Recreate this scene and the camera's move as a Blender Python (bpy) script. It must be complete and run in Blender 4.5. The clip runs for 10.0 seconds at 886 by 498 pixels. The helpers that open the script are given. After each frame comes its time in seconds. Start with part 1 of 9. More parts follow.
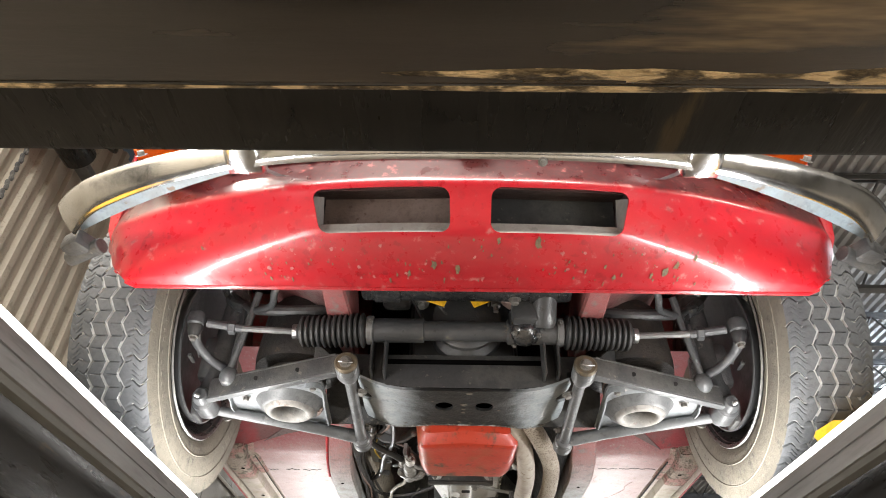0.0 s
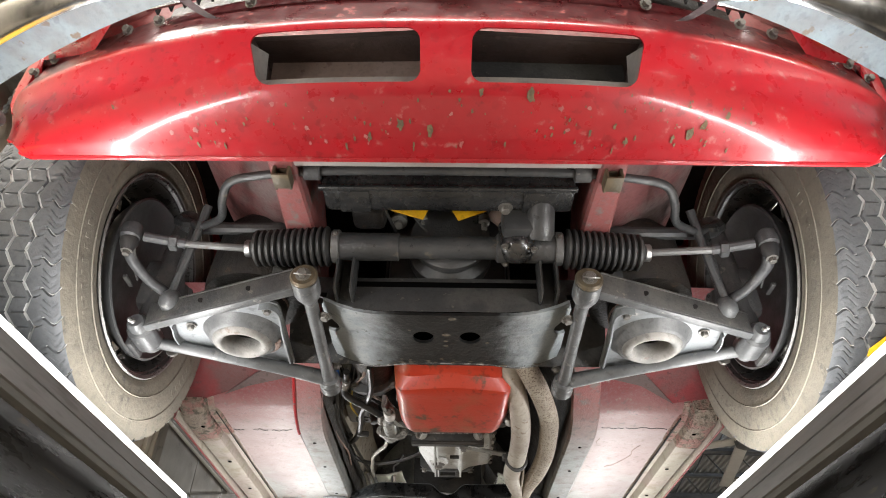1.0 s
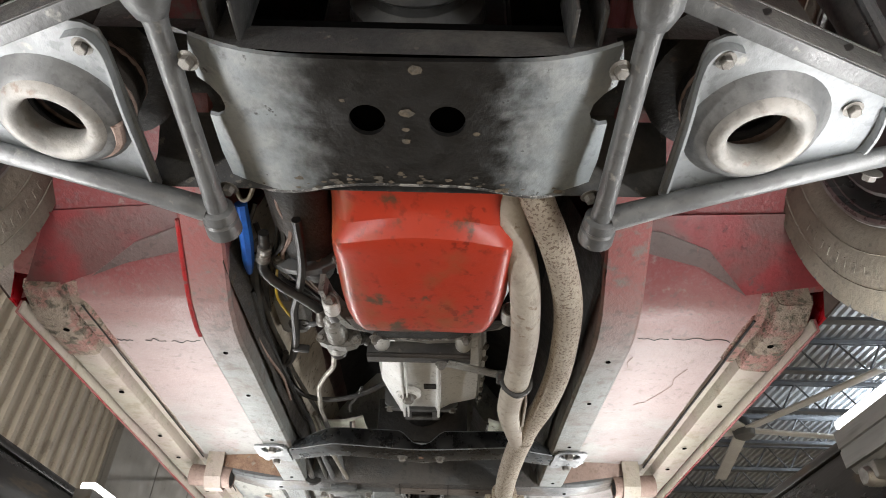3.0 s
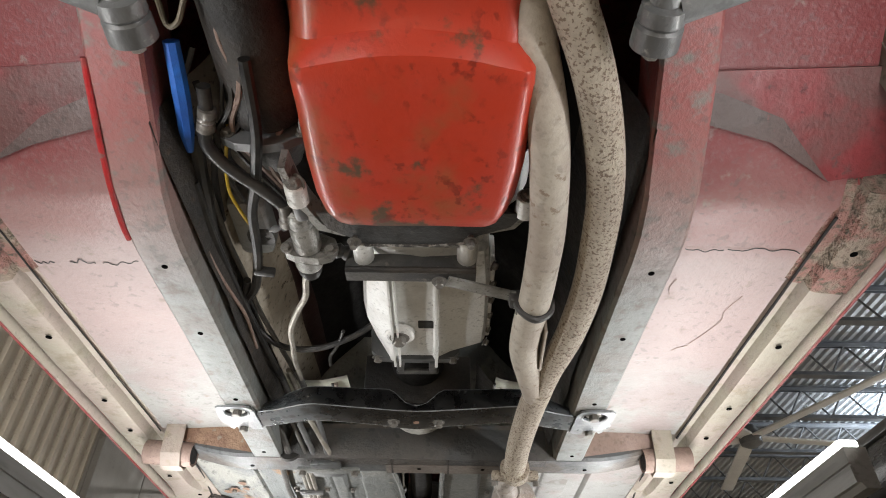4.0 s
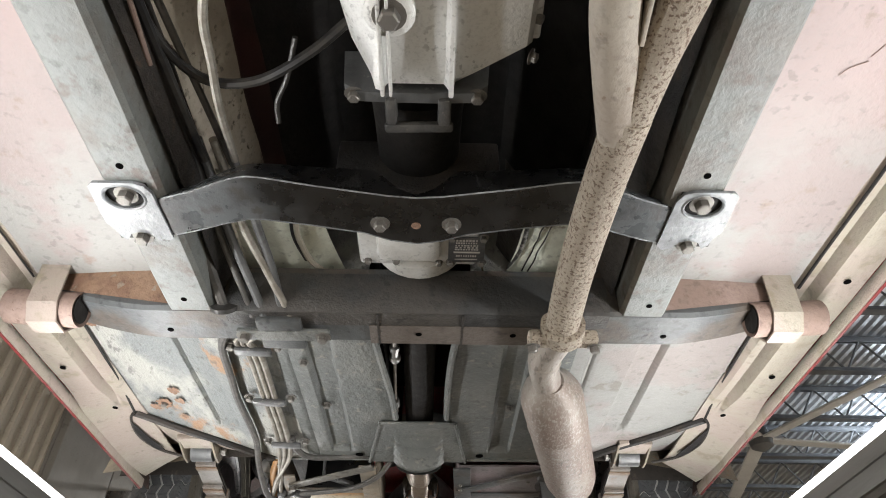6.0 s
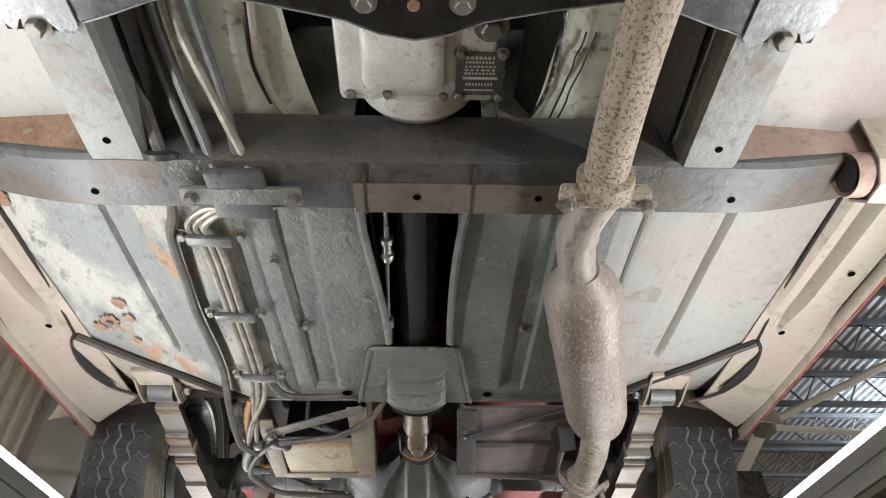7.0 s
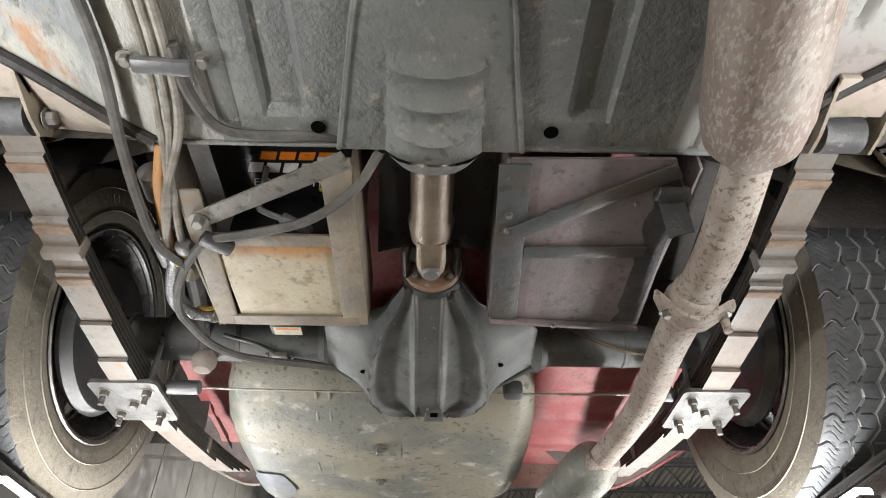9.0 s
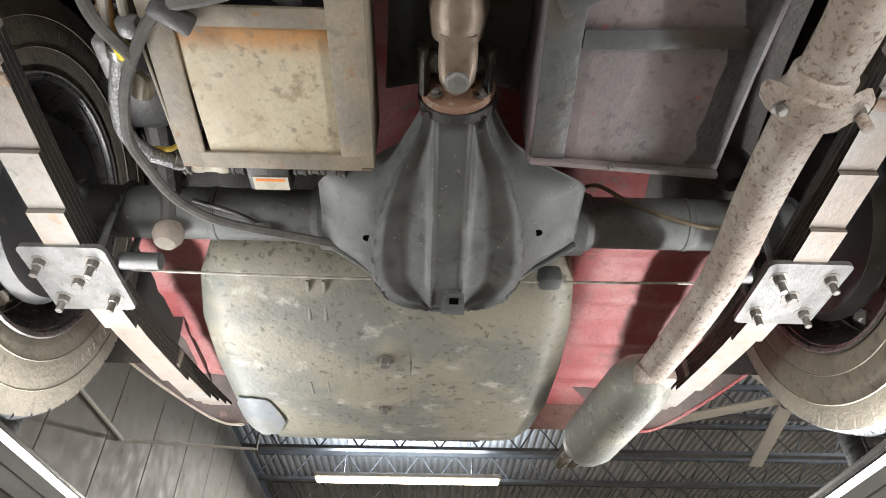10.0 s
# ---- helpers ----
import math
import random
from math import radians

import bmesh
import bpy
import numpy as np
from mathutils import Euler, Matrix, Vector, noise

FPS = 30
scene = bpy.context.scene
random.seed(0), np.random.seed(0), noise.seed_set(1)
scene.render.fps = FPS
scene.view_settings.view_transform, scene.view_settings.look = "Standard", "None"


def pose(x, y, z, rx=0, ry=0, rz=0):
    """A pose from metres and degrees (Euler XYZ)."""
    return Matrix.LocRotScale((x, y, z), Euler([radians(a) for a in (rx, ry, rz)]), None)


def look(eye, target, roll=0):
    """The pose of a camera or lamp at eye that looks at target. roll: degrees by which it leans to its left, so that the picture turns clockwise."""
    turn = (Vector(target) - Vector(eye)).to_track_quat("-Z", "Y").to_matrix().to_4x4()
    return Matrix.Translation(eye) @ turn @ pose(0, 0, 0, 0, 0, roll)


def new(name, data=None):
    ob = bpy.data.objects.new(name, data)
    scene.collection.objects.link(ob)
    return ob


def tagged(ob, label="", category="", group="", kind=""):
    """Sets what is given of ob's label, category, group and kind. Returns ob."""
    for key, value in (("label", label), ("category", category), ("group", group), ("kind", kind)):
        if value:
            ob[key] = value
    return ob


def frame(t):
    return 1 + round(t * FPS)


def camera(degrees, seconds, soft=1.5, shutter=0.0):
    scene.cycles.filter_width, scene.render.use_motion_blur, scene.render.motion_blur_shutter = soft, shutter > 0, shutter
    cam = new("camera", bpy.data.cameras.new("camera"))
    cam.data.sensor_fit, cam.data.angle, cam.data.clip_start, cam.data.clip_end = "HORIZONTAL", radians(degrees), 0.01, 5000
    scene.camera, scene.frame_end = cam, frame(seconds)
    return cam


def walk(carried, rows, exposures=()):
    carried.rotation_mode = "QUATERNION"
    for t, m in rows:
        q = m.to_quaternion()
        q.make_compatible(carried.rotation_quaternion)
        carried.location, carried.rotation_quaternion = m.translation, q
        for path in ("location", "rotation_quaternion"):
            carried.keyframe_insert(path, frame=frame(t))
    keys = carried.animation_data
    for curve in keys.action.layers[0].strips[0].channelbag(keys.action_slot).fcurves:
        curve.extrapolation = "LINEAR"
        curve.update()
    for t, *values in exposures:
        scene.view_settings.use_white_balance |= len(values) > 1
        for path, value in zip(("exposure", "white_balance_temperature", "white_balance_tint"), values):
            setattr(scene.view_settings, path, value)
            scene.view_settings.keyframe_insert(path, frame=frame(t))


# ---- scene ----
cam = camera(68.3, 10.0, soft=1.0)
EXPOSURES = [(0.0, 0.20), (0.3, -0.02), (0.6, -0.08), (7.8, -0.08), (8.5, 0.07), (9.0, 0.20), (9.5, 0.28), (10.0, 0.36)]
PATH = [
    (0, (-0.024, 0.183, 1.256), (-0.056, 1.777, 2.463), 1.3),
    (0.5, (0.002, 0.297, 1.241), (-0.031, 1.886, 2.456), 1.3),
    (1, (0.012, 0.438, 1.236), (-0.022, 2.026, 2.45), 1.4),
    (1.5, (0.002, 0.592, 1.239), (-0.018, 2.185, 2.448), 1.1),
    (2, (0.002, 0.695, 1.254), (-0.01, 2.284, 2.468), 0.9),
    (2.5, (0.029, 0.843, 1.274), (0.024, 2.429, 2.493), 1.0),
    (3, (0.042, 0.98, 1.301), (0.035, 2.574, 2.509), 1.5),
    (3.2, (0.033, 1.026, 1.305), (0.04, 2.634, 2.494), 1.2),
    (4.3, (0.052, 1.358, 1.299), (0.055, 2.9, 2.573), 0.6),
    (4.5, (0.057, 1.417, 1.298), (0.066, 2.952, 2.58), 0.6),
    (5, (0.055, 1.555, 1.29), (0.071, 3.084, 2.579), 0.6),
    (5.5, (0.031, 1.704, 1.294), (0.052, 3.23, 2.587), 0.4),
    (5.7, (0.022, 1.759, 1.291), (0.043, 3.283, 2.585), 0.4),
    (6.8, (0.028, 2.048, 1.292), (0.063, 3.582, 2.576), -0.1),
    (7, (0.017, 2.108, 1.293), (0.054, 3.641, 2.578), -0.2),
    (7.5, (-0.004, 2.273, 1.301), (0.034, 3.805, 2.587), -0.1),
    (8, (0.002, 2.417, 1.3), (0.034, 3.953, 2.581), 0.2),
    (8.5, (0.017, 2.576, 1.304), (0.052, 4.113, 2.583), 0.2),
    (9, (-0.006, 2.735, 1.296), (0.028, 4.27, 2.577), 0.3),
    (9.5, (-0.037, 2.891, 1.29), (0.003, 4.423, 2.575), 0.4),
    (10, (-0.033, 3.042, 1.271), (0.01, 4.574, 2.556), 0.3),
]
walk(cam, [(t, look(eye, target, roll)) for t, eye, target, roll in PATH], EXPOSURES)
LED_W, CEIL_W = 4.2, 250.0
CEIL_LAMPS = [(-0.28, 13.2), (8.2, 10.5), (8.2, 6.5), (9.4, 8.5), (0.5, -2.5), (5.0, -2.5), (-1.5, -1.6), (-2.3, 0.5)]
WALL_X, WALL_STEP, DECK_Z, FAN, FAN_A = -2.9, 6.6, 5.9, (4.66, 10.55, 5.22), -65.0
FRONT_WX, REAR_WX, CX = 0.612, 0.625, -0.018

# exposure is set with the walk above; the place is an indoor workshop, closed all round
world = bpy.data.worlds.new("workshop_air")
scene.world = world
world.use_nodes = True
world.node_tree.nodes["Background"].inputs[0].default_value = (0.75, 0.85, 1.0, 1)
world.node_tree.nodes["Background"].inputs[1].default_value = 0.035


def area_lamp(name, m, size_x, size_y, watts, colour):
    d = bpy.data.lights.new(name, "AREA")
    d.shape, d.size, d.size_y, d.energy, d.color = "RECTANGLE", size_x, size_y, watts, colour
    ob = new(name, d)
    ob.matrix_basis = m
    return ob


# the light bars on the runways: inner edge, shining up and inwards
LED_X = 0.487
# start, end, height and the two inner edges of each pair
LED_RUNS = [(0.30, 1.70, 1.600, -0.484, 0.492), (1.98, 3.21, 1.600, -0.476, 0.502), (3.53, 4.76, 1.586, -0.516, 0.524)]
for s in (-1, 1):
    for y0, y1, led_z, led_l, led_r in LED_RUNS:
        p = Vector(((led_l if s < 0 else led_r) + s * 0.008, (y0 + y1) / 2, led_z + 0.010))
        # lamp's long side along y
        zax = (p - (p + Vector((-s * 0.50, 0, 1.0)))).normalized()
        yax = Vector((0, 1, 0))
        xax = yax.cross(zax)
        m = Matrix.Translation(p) @ Matrix((xax, yax, zax)).transposed().to_4x4()
        area_lamp("light_bar_lamp", m, 0.012, y1 - y0 - 0.02, LED_W * (y1 - y0), (1.0, 0.99, 0.98))
# ceiling tubes of the hall: first one real, the others added out of view
for x, y in CEIL_LAMPS:
    area_lamp("ceiling_lamp", pose(x, y, 5.02), 2.4, 0.25, CEIL_W, (1.0, 0.95, 0.88))
    if y > 5:
        # fill lamp added to brighten the roof deck from below
        area_lamp("deck_fill", pose(x, y, 5.14, 180), 2.4, 0.25, CEIL_W * (0.45 if y > 12 else 1.5), (0.80, 0.90, 1.0))


# ---- materials ----
def mat(name, c1, c2=None, c3=None, rough=0.5, metal=0.0, s1=6.0, s2=45.0, mix=(0.4, 0.6), chips=(0.62, 0.68),
        bump=0.15, bs=140.0, coat=0.0, rvar=0.12, stretch=(1, 1, 1), fine=0.12, dist=0.004, grime=0.35, croug=0.12, spec=0.5, mid_tone=None, fades=()):
    m = bpy.data.materials.new(name)
    m.use_nodes = True
    nt = m.node_tree
    N, L = nt.nodes, nt.links
    b = N["Principled BSDF"]
    b.inputs["Metallic"].default_value = metal
    b.inputs["Specular IOR Level"].default_value = spec
    b.inputs["Coat Weight"].default_value = coat
    b.inputs["Coat Roughness"].default_value = croug
    tc = N.new("ShaderNodeTexCoord")
    mp = N.new("ShaderNodeMapping")
    mp.inputs["Scale"].default_value = stretch
    L.new(tc.outputs["Object"], mp.inputs[0])

    def noise_tex(scale, detail, rough_n=0.6):
        n = N.new("ShaderNodeTexNoise")
        n.inputs["Scale"].default_value, n.inputs["Detail"].default_value, n.inputs["Roughness"].default_value = scale, detail, rough_n
        L.new(mp.outputs[0], n.inputs["Vector"])
        return n

    def ramp(src, lo, hi):
        r = N.new("ShaderNodeMapRange")
        r.interpolation_type = "SMOOTHSTEP"
        r.inputs["From Min"].default_value, r.inputs["From Max"].default_value = lo, hi
        L.new(src, r.inputs["Value"])
        return r.outputs[0]

    def blend(f, a, bcol):
        x = N.new("ShaderNodeMix")
        x.data_type = "RGBA"
        for sock, v in ((x.inputs[6], a), (x.inputs[7], bcol)):
            if isinstance(v, tuple):
                sock.default_value = (*v, 1)
            else:
                L.new(v, sock)
        L.new(f, x.inputs[0])
        return x.outputs[2]

    n1, n2, n3 = noise_tex(s1, 5), noise_tex(s2, 6), noise_tex(bs, 4, 0.65)
    col = c1
    if c2:
        col = blend(ramp(n1.outputs[0], *mix), col, c2)
    # another colour beyond a wavering line across one axis
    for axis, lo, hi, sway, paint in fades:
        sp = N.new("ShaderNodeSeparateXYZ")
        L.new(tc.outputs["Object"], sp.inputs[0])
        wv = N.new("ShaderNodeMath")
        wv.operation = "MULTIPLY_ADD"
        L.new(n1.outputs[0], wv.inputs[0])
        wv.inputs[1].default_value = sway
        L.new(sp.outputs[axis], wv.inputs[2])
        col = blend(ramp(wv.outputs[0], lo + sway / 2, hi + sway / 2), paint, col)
    if c3:
        col = blend(ramp(n2.outputs[0], *chips), col, c3)
    dark = tuple(v * (1 - 3.0 * fine) if 3 * fine < 0.9 else v * 0.2 for v in c1)
    fm = N.new("ShaderNodeMath")
    fm.operation = "MULTIPLY"
    L.new(ramp(n3.outputs[0], 0.45, 0.75), fm.inputs[0])
    fm.inputs[1].default_value = min(1.0, fine * 4)
    col = blend(fm.outputs[0], col, dark)
    # small dark specks and thin scratches of grime
    if grime:
        n4 = noise_tex(bs * 0.55, 3, 0.5)
        n5 = noise_tex(s1 * 2.3, 6, 0.7)
        gm = N.new("ShaderNodeMath")
        gm.operation = "MULTIPLY"
        L.new(ramp(n4.outputs[0], 0.56, 0.66), gm.inputs[0])
        L.new(ramp(n5.outputs[0], 0.38, 0.62), gm.inputs[1])
        gs = N.new("ShaderNodeMath")
        gs.operation = "MULTIPLY"
        L.new(gm.outputs[0], gs.inputs[0])
        gs.inputs[1].default_value = grime
        col = blend(gs.outputs[0], col, tuple(v * 0.30 for v in c1))
    # darker middle: its colour, and where it thins out sideways
    if mid_tone:
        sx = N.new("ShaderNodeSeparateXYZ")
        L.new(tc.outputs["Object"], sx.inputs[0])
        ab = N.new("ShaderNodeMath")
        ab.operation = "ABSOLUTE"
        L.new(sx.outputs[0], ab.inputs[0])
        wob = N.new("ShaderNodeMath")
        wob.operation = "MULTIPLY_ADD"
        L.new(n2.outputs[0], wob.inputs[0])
        wob.inputs[1].default_value = mid_tone[2]
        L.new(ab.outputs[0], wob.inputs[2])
        col = blend(ramp(wob.outputs[0], mid_tone[0] + mid_tone[2] / 2, mid_tone[1] + mid_tone[2] / 2), mid_tone[3], col)
    L.new(col, b.inputs["Base Color"])
    rr = N.new("ShaderNodeMapRange")
    rr.inputs["From Min"].default_value, rr.inputs["From Max"].default_value = 0.3, 0.7
    rr.inputs["To Min"].default_value, rr.inputs["To Max"].default_value = max(0.03, rough - rvar), min(1, rough + rvar)
    L.new(n2.outputs[0], rr.inputs["Value"])
    L.new(rr.outputs[0], b.inputs["Roughness"])
    if bump:
        bp = N.new("ShaderNodeBump")
        bp.inputs["Strength"].default_value, bp.inputs["Distance"].default_value = bump, dist
        ad = N.new("ShaderNodeMath")
        L.new(n3.outputs[0], ad.inputs[0])
        L.new(n2.outputs[0], ad.inputs[1])
        L.new(ad.outputs[0], bp.inputs["Height"])
        L.new(bp.outputs[0], b.inputs["Normal"])
    return m


def glow(name, colour, strength):
    m = bpy.data.materials.new(name)
    m.use_nodes = True
    b = m.node_tree.nodes["Principled BSDF"]
    b.inputs["Base Color"].default_value = (0.8, 0.8, 0.8, 1)
    b.inputs["Emission Color"].default_value = (*colour, 1)
    b.inputs["Emission Strength"].default_value = strength
    return m


M = {}
M["red"] = mat("red_paint", (0.50, 0.008, 0.018), (0.43, 0.011, 0.02), (0.47, 0.10, 0.09), rough=0.30, coat=0.6, croug=0.10, s1=5, s2=60, chips=(0.62, 0.74), bump=0.05, rvar=0.08, fine=0.04, grime=0.25)
# darkened copy of the red paint for the shaded bonnet edge
M["red_shaded"] = mat("shaded_red_paint", (0.17, 0.006, 0.009), (0.20, 0.012, 0.015), (0.20, 0.04, 0.04), rough=0.55, spec=0.15, s1=7, s2=45, mix=(0.4, 0.65), chips=(0.58, 0.72), bump=0.15)
# darker, duller red above the crease, set by height
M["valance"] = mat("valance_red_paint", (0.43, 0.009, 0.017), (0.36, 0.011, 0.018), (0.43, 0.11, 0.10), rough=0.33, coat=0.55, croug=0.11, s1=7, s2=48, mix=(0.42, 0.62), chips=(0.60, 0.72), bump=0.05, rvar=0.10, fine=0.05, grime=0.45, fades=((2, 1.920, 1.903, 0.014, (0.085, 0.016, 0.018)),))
M["floorpaint"] = mat("faded_floor_and_toe_paint", (0.292, 0.288, 0.275), (0.29, 0.246, 0.237), (0.255, 0.205, 0.18), rough=0.5, s1=6, s2=30, mix=(0.46, 0.58), chips=(0.60, 0.74), bump=0.35, fine=0.05, grime=0.35, fades=((1, 2.16, 2.40, 0.5, (0.335, 0.262, 0.252)), (1, 1.90, 2.00, 0.12, (0.285, 0.165, 0.155)), (1, 1.79, 1.89, 0.10, (0.175, 0.030, 0.032))))
M["railfade"] = mat("rail_red_to_grey", (0.210, 0.224, 0.218), (0.185, 0.178, 0.166), (0.17, 0.145, 0.135), rough=0.5, s1=9, s2=30, mix=(0.47, 0.62), chips=(0.52, 0.68), bump=0.35, fine=0.07, grime=0.4, fades=((1, 1.80, 2.02, 0.22, (0.27, 0.18, 0.165)), (1, 1.68, 1.86, 0.12, (0.235, 0.072, 0.068))))
M["apron"] = mat("dusty_red_apron", (0.17, 0.062, 0.060), (0.15, 0.112, 0.106), (0.08, 0.055, 0.05), rough=0.5, s1=9, s2=35, mix=(0.40, 0.60), chips=(0.58, 0.70), bump=0.3, grime=0.5)
M["enamel_red"] = mat("badge_red", (0.24, 0.018, 0.010), rough=0.3, bump=0)
M["pale_grey"] = mat("pale_grey_sheet", (0.42, 0.40, 0.375), (0.34, 0.31, 0.29), rough=0.5, s1=12, bump=0.1)
M["red_chip"] = mat("bare_chip", (0.20, 0.135, 0.07), (0.13, 0.10, 0.06), rough=0.8, s1=90, bump=0.4)
M["scuff"] = mat("pink_paint_scuff", (0.42, 0.10, 0.095), (0.45, 0.17, 0.155), rough=0.5, s1=60, bump=0.1)
M["red_under"] = mat("faded_red_underside", (0.27, 0.045, 0.045), (0.31, 0.125, 0.12), (0.17, 0.115, 0.10), rough=0.55, s1=7, s2=40, mix=(0.42, 0.62), chips=(0.56, 0.68), bump=0.3, fine=0.1)
M["pink"] = mat("faded_floor_paint", (0.335, 0.305, 0.288), (0.33, 0.245, 0.237), (0.27, 0.245, 0.215), rough=0.5, s1=5, s2=24, mix=(0.46, 0.58), chips=(0.58, 0.68), bump=0.25, fine=0.05, grime=0.25)
M["rail"] = mat("rail_grey", (0.255, 0.262, 0.252), (0.215, 0.18, 0.16), (0.16, 0.16, 0.155), rough=0.5, s1=7, s2=28, mix=(0.47, 0.62), chips=(0.57, 0.68), bump=0.35, fine=0.07, grime=0.4)
M["red_bright"] = mat("bright_red_edge_paint", (0.34, 0.016, 0.019), (0.26, 0.05, 0.048), (0.20, 0.10, 0.09), rough=0.4, s1=20, s2=60, mix=(0.46, 0.62), bump=0.2)
M["cream"] = mat("sill_cream", (0.335, 0.305, 0.25), (0.34, 0.285, 0.25), (0.27, 0.235, 0.18), rough=0.55, s1=8, s2=22, chips=(0.54, 0.70), bump=0.4, fine=0.05, grime=0.35)
M["seal"] = mat("underseal_grey", (0.120, 0.130, 0.127), (0.165, 0.172, 0.162), (0.25, 0.24, 0.21), rough=0.5, s1=6, s2=45, mix=(0.42, 0.62), chips=(0.58, 0.70), bump=0.7, bs=110, dist=0.004, fine=0.05, grime=0.5, spec=0.7)
# black underseal; also stands in for shade in dark spaces
M["seal_shade_dark"] = mat("underseal_and_shade_black", (0.016, 0.0155, 0.015), (0.036, 0.030, 0.025), (0.075, 0.052, 0.036), rough=0.55, s1=9, s2=50, chips=(0.60, 0.72), bump=0.5)
M["mottle"] = mat("mottled_floor", (0.36, 0.36, 0.33), (0.19, 0.205, 0.205), (0.33, 0.20, 0.12), rough=0.5, s1=7, s2=11, mix=(0.44, 0.58), chips=(0.60, 0.68), bump=0.7, bs=130, dist=0.005, fine=0.08, grime=0.8, stretch=(1.3, 0.6, 1))
M["toe_rough"] = mat("rough_coated_corner", (0.27, 0.215, 0.165), (0.30, 0.15, 0.125), (0.10, 0.085, 0.06), rough=0.65, s1=14, s2=60, mix=(0.46, 0.58), chips=(0.53, 0.62), bump=0.9, bs=120, dist=0.008, fine=0.1, grime=0.8)
M["slate"] = mat("slate_grey_coating", (0.078, 0.084, 0.087), (0.085, 0.070, 0.058), (0.14, 0.13, 0.118), rough=0.45, s1=5, s2=40, mix=(0.47, 0.58), chips=(0.62, 0.72), bump=0.3, bs=110, dist=0.003, grime=0.7, spec=0.5)
M["slatedark"] = mat("dark_grey_coating", (0.042, 0.044, 0.046), (0.060, 0.055, 0.050), (0.10, 0.095, 0.088), rough=0.42, s1=6, s2=44, mix=(0.46, 0.60), chips=(0.62, 0.72), bump=0.5, bs=120, dist=0.004, grime=0.7, spec=0.6)
M["grease"] = mat("dried_grease", (0.13, 0.105, 0.075), (0.085, 0.075, 0.06), rough=0.6, s1=60, bump=0.6)
M["worn_grey"] = mat("chipped_grey_edge", (0.30, 0.295, 0.28), (0.03, 0.03, 0.03), rough=0.4, s1=70, mix=(0.42, 0.52), bump=0.4)
M["pan"] = mat("blue_grey_pan", (0.255, 0.272, 0.285), (0.175, 0.185, 0.19), (0.36, 0.35, 0.33), rough=0.42, s1=10, s2=50, mix=(0.45, 0.62), chips=(0.60, 0.72), bump=0.15, grime=0.5, spec=0.7)
# pan grey darkened for the shading on the sloped seat
M["panseat"] = mat("shaded_grey_seat", (0.105, 0.108, 0.110), (0.15, 0.152, 0.152), rough=0.45, s1=20, bump=0.15, grime=0.5)
M["toe_fold"] = mat("dusty_crimson_fold", (0.185, 0.026, 0.029), (0.115, 0.052, 0.048), (0.08, 0.046, 0.042), rough=0.48, s1=7, s2=34, mix=(0.44, 0.62), chips=(0.60, 0.72), bump=0.3, grime=0.7)
M["toe_brown"] = mat("brown_grey_shadow", (0.105, 0.066, 0.060), (0.085, 0.060, 0.055), (0.15, 0.07, 0.066), rough=0.5, s1=9, s2=40, bump=0.3, grime=0.6)
# pale ends put the light bars' sheen into the colour, beside oil-dark middle
M["xmember"] = mat("crossmember_paint", (0.27, 0.30, 0.315), (0.32, 0.34, 0.345), (0.05, 0.05, 0.05), rough=0.42, s1=20, s2=46, mix=(0.45, 0.6), chips=(0.66, 0.72), bump=0.3, fine=0.1, spec=0.6, mid_tone=(0.080, 0.158, 0.08, (0.007, 0.0068, 0.0065)))
M["pale"] = mat("pale_cream_floor", (0.250, 0.250, 0.238), (0.255, 0.226, 0.214), (0.20, 0.19, 0.17), rough=0.5, s1=5, s2=24, mix=(0.48, 0.56), chips=(0.60, 0.68), bump=0.35, fine=0.05)
M["brownband"] = mat("brown_rusty_steel", (0.095, 0.078, 0.066), (0.125, 0.108, 0.095), (0.07, 0.06, 0.054), rough=0.5, s1=10, s2=45, bump=0.4)
# brown for panels in shadow: the shade is in the colour
M["quarter"] = mat("shaded_brown_panel", (0.055, 0.035, 0.030), (0.085, 0.055, 0.045), (0.13, 0.085, 0.07), rough=0.6, s1=6, s2=30, mix=(0.44, 0.60), bump=0.3)
M["jag"] = mat("dark_jagged_sealer", (0.045, 0.044, 0.046), (0.07, 0.066, 0.066), rough=0.55, s1=20, bump=0.5)
M["rust"] = mat("surface_rust", (0.20, 0.115, 0.075), (0.26, 0.165, 0.11), (0.30, 0.26, 0.21), rough=0.7, s1=25, s2=70, bump=0.4)
M["rustpaint"] = mat("brown_primer", (0.24, 0.17, 0.14), (0.30, 0.22, 0.19), (0.16, 0.10, 0.08), rough=0.7, s1=12, s2=60, bump=0.3)
M["black"] = mat("black_chassis_paint", (0.044, 0.0455, 0.047), (0.066, 0.065, 0.063), (0.10, 0.09, 0.07), rough=0.40, s1=14, s2=42, mix=(0.44, 0.66), chips=(0.65, 0.69), bump=0.3, fine=0.1, spec=0.6, rvar=0.16)
M["blackgloss"] = mat("black_gloss_paint", (0.017, 0.0175, 0.0185), (0.030, 0.030, 0.030), (0.10, 0.09, 0.075), rough=0.25, s1=14, s2=70, chips=(0.67, 0.74), bump=0.12, coat=0.8, croug=0.15, spec=0.8)
M["red_boot"] = mat("faded_red_boot_floor", (0.34, 0.085, 0.088), (0.38, 0.16, 0.155), (0.22, 0.12, 0.11), rough=0.5, s1=6, s2=35, chips=(0.58, 0.7), bump=0.25)
M["rubber"] = mat("black_rubber", (0.034, 0.034, 0.0355), (0.048, 0.047, 0.045), rough=0.42, s1=20, bump=0.1)
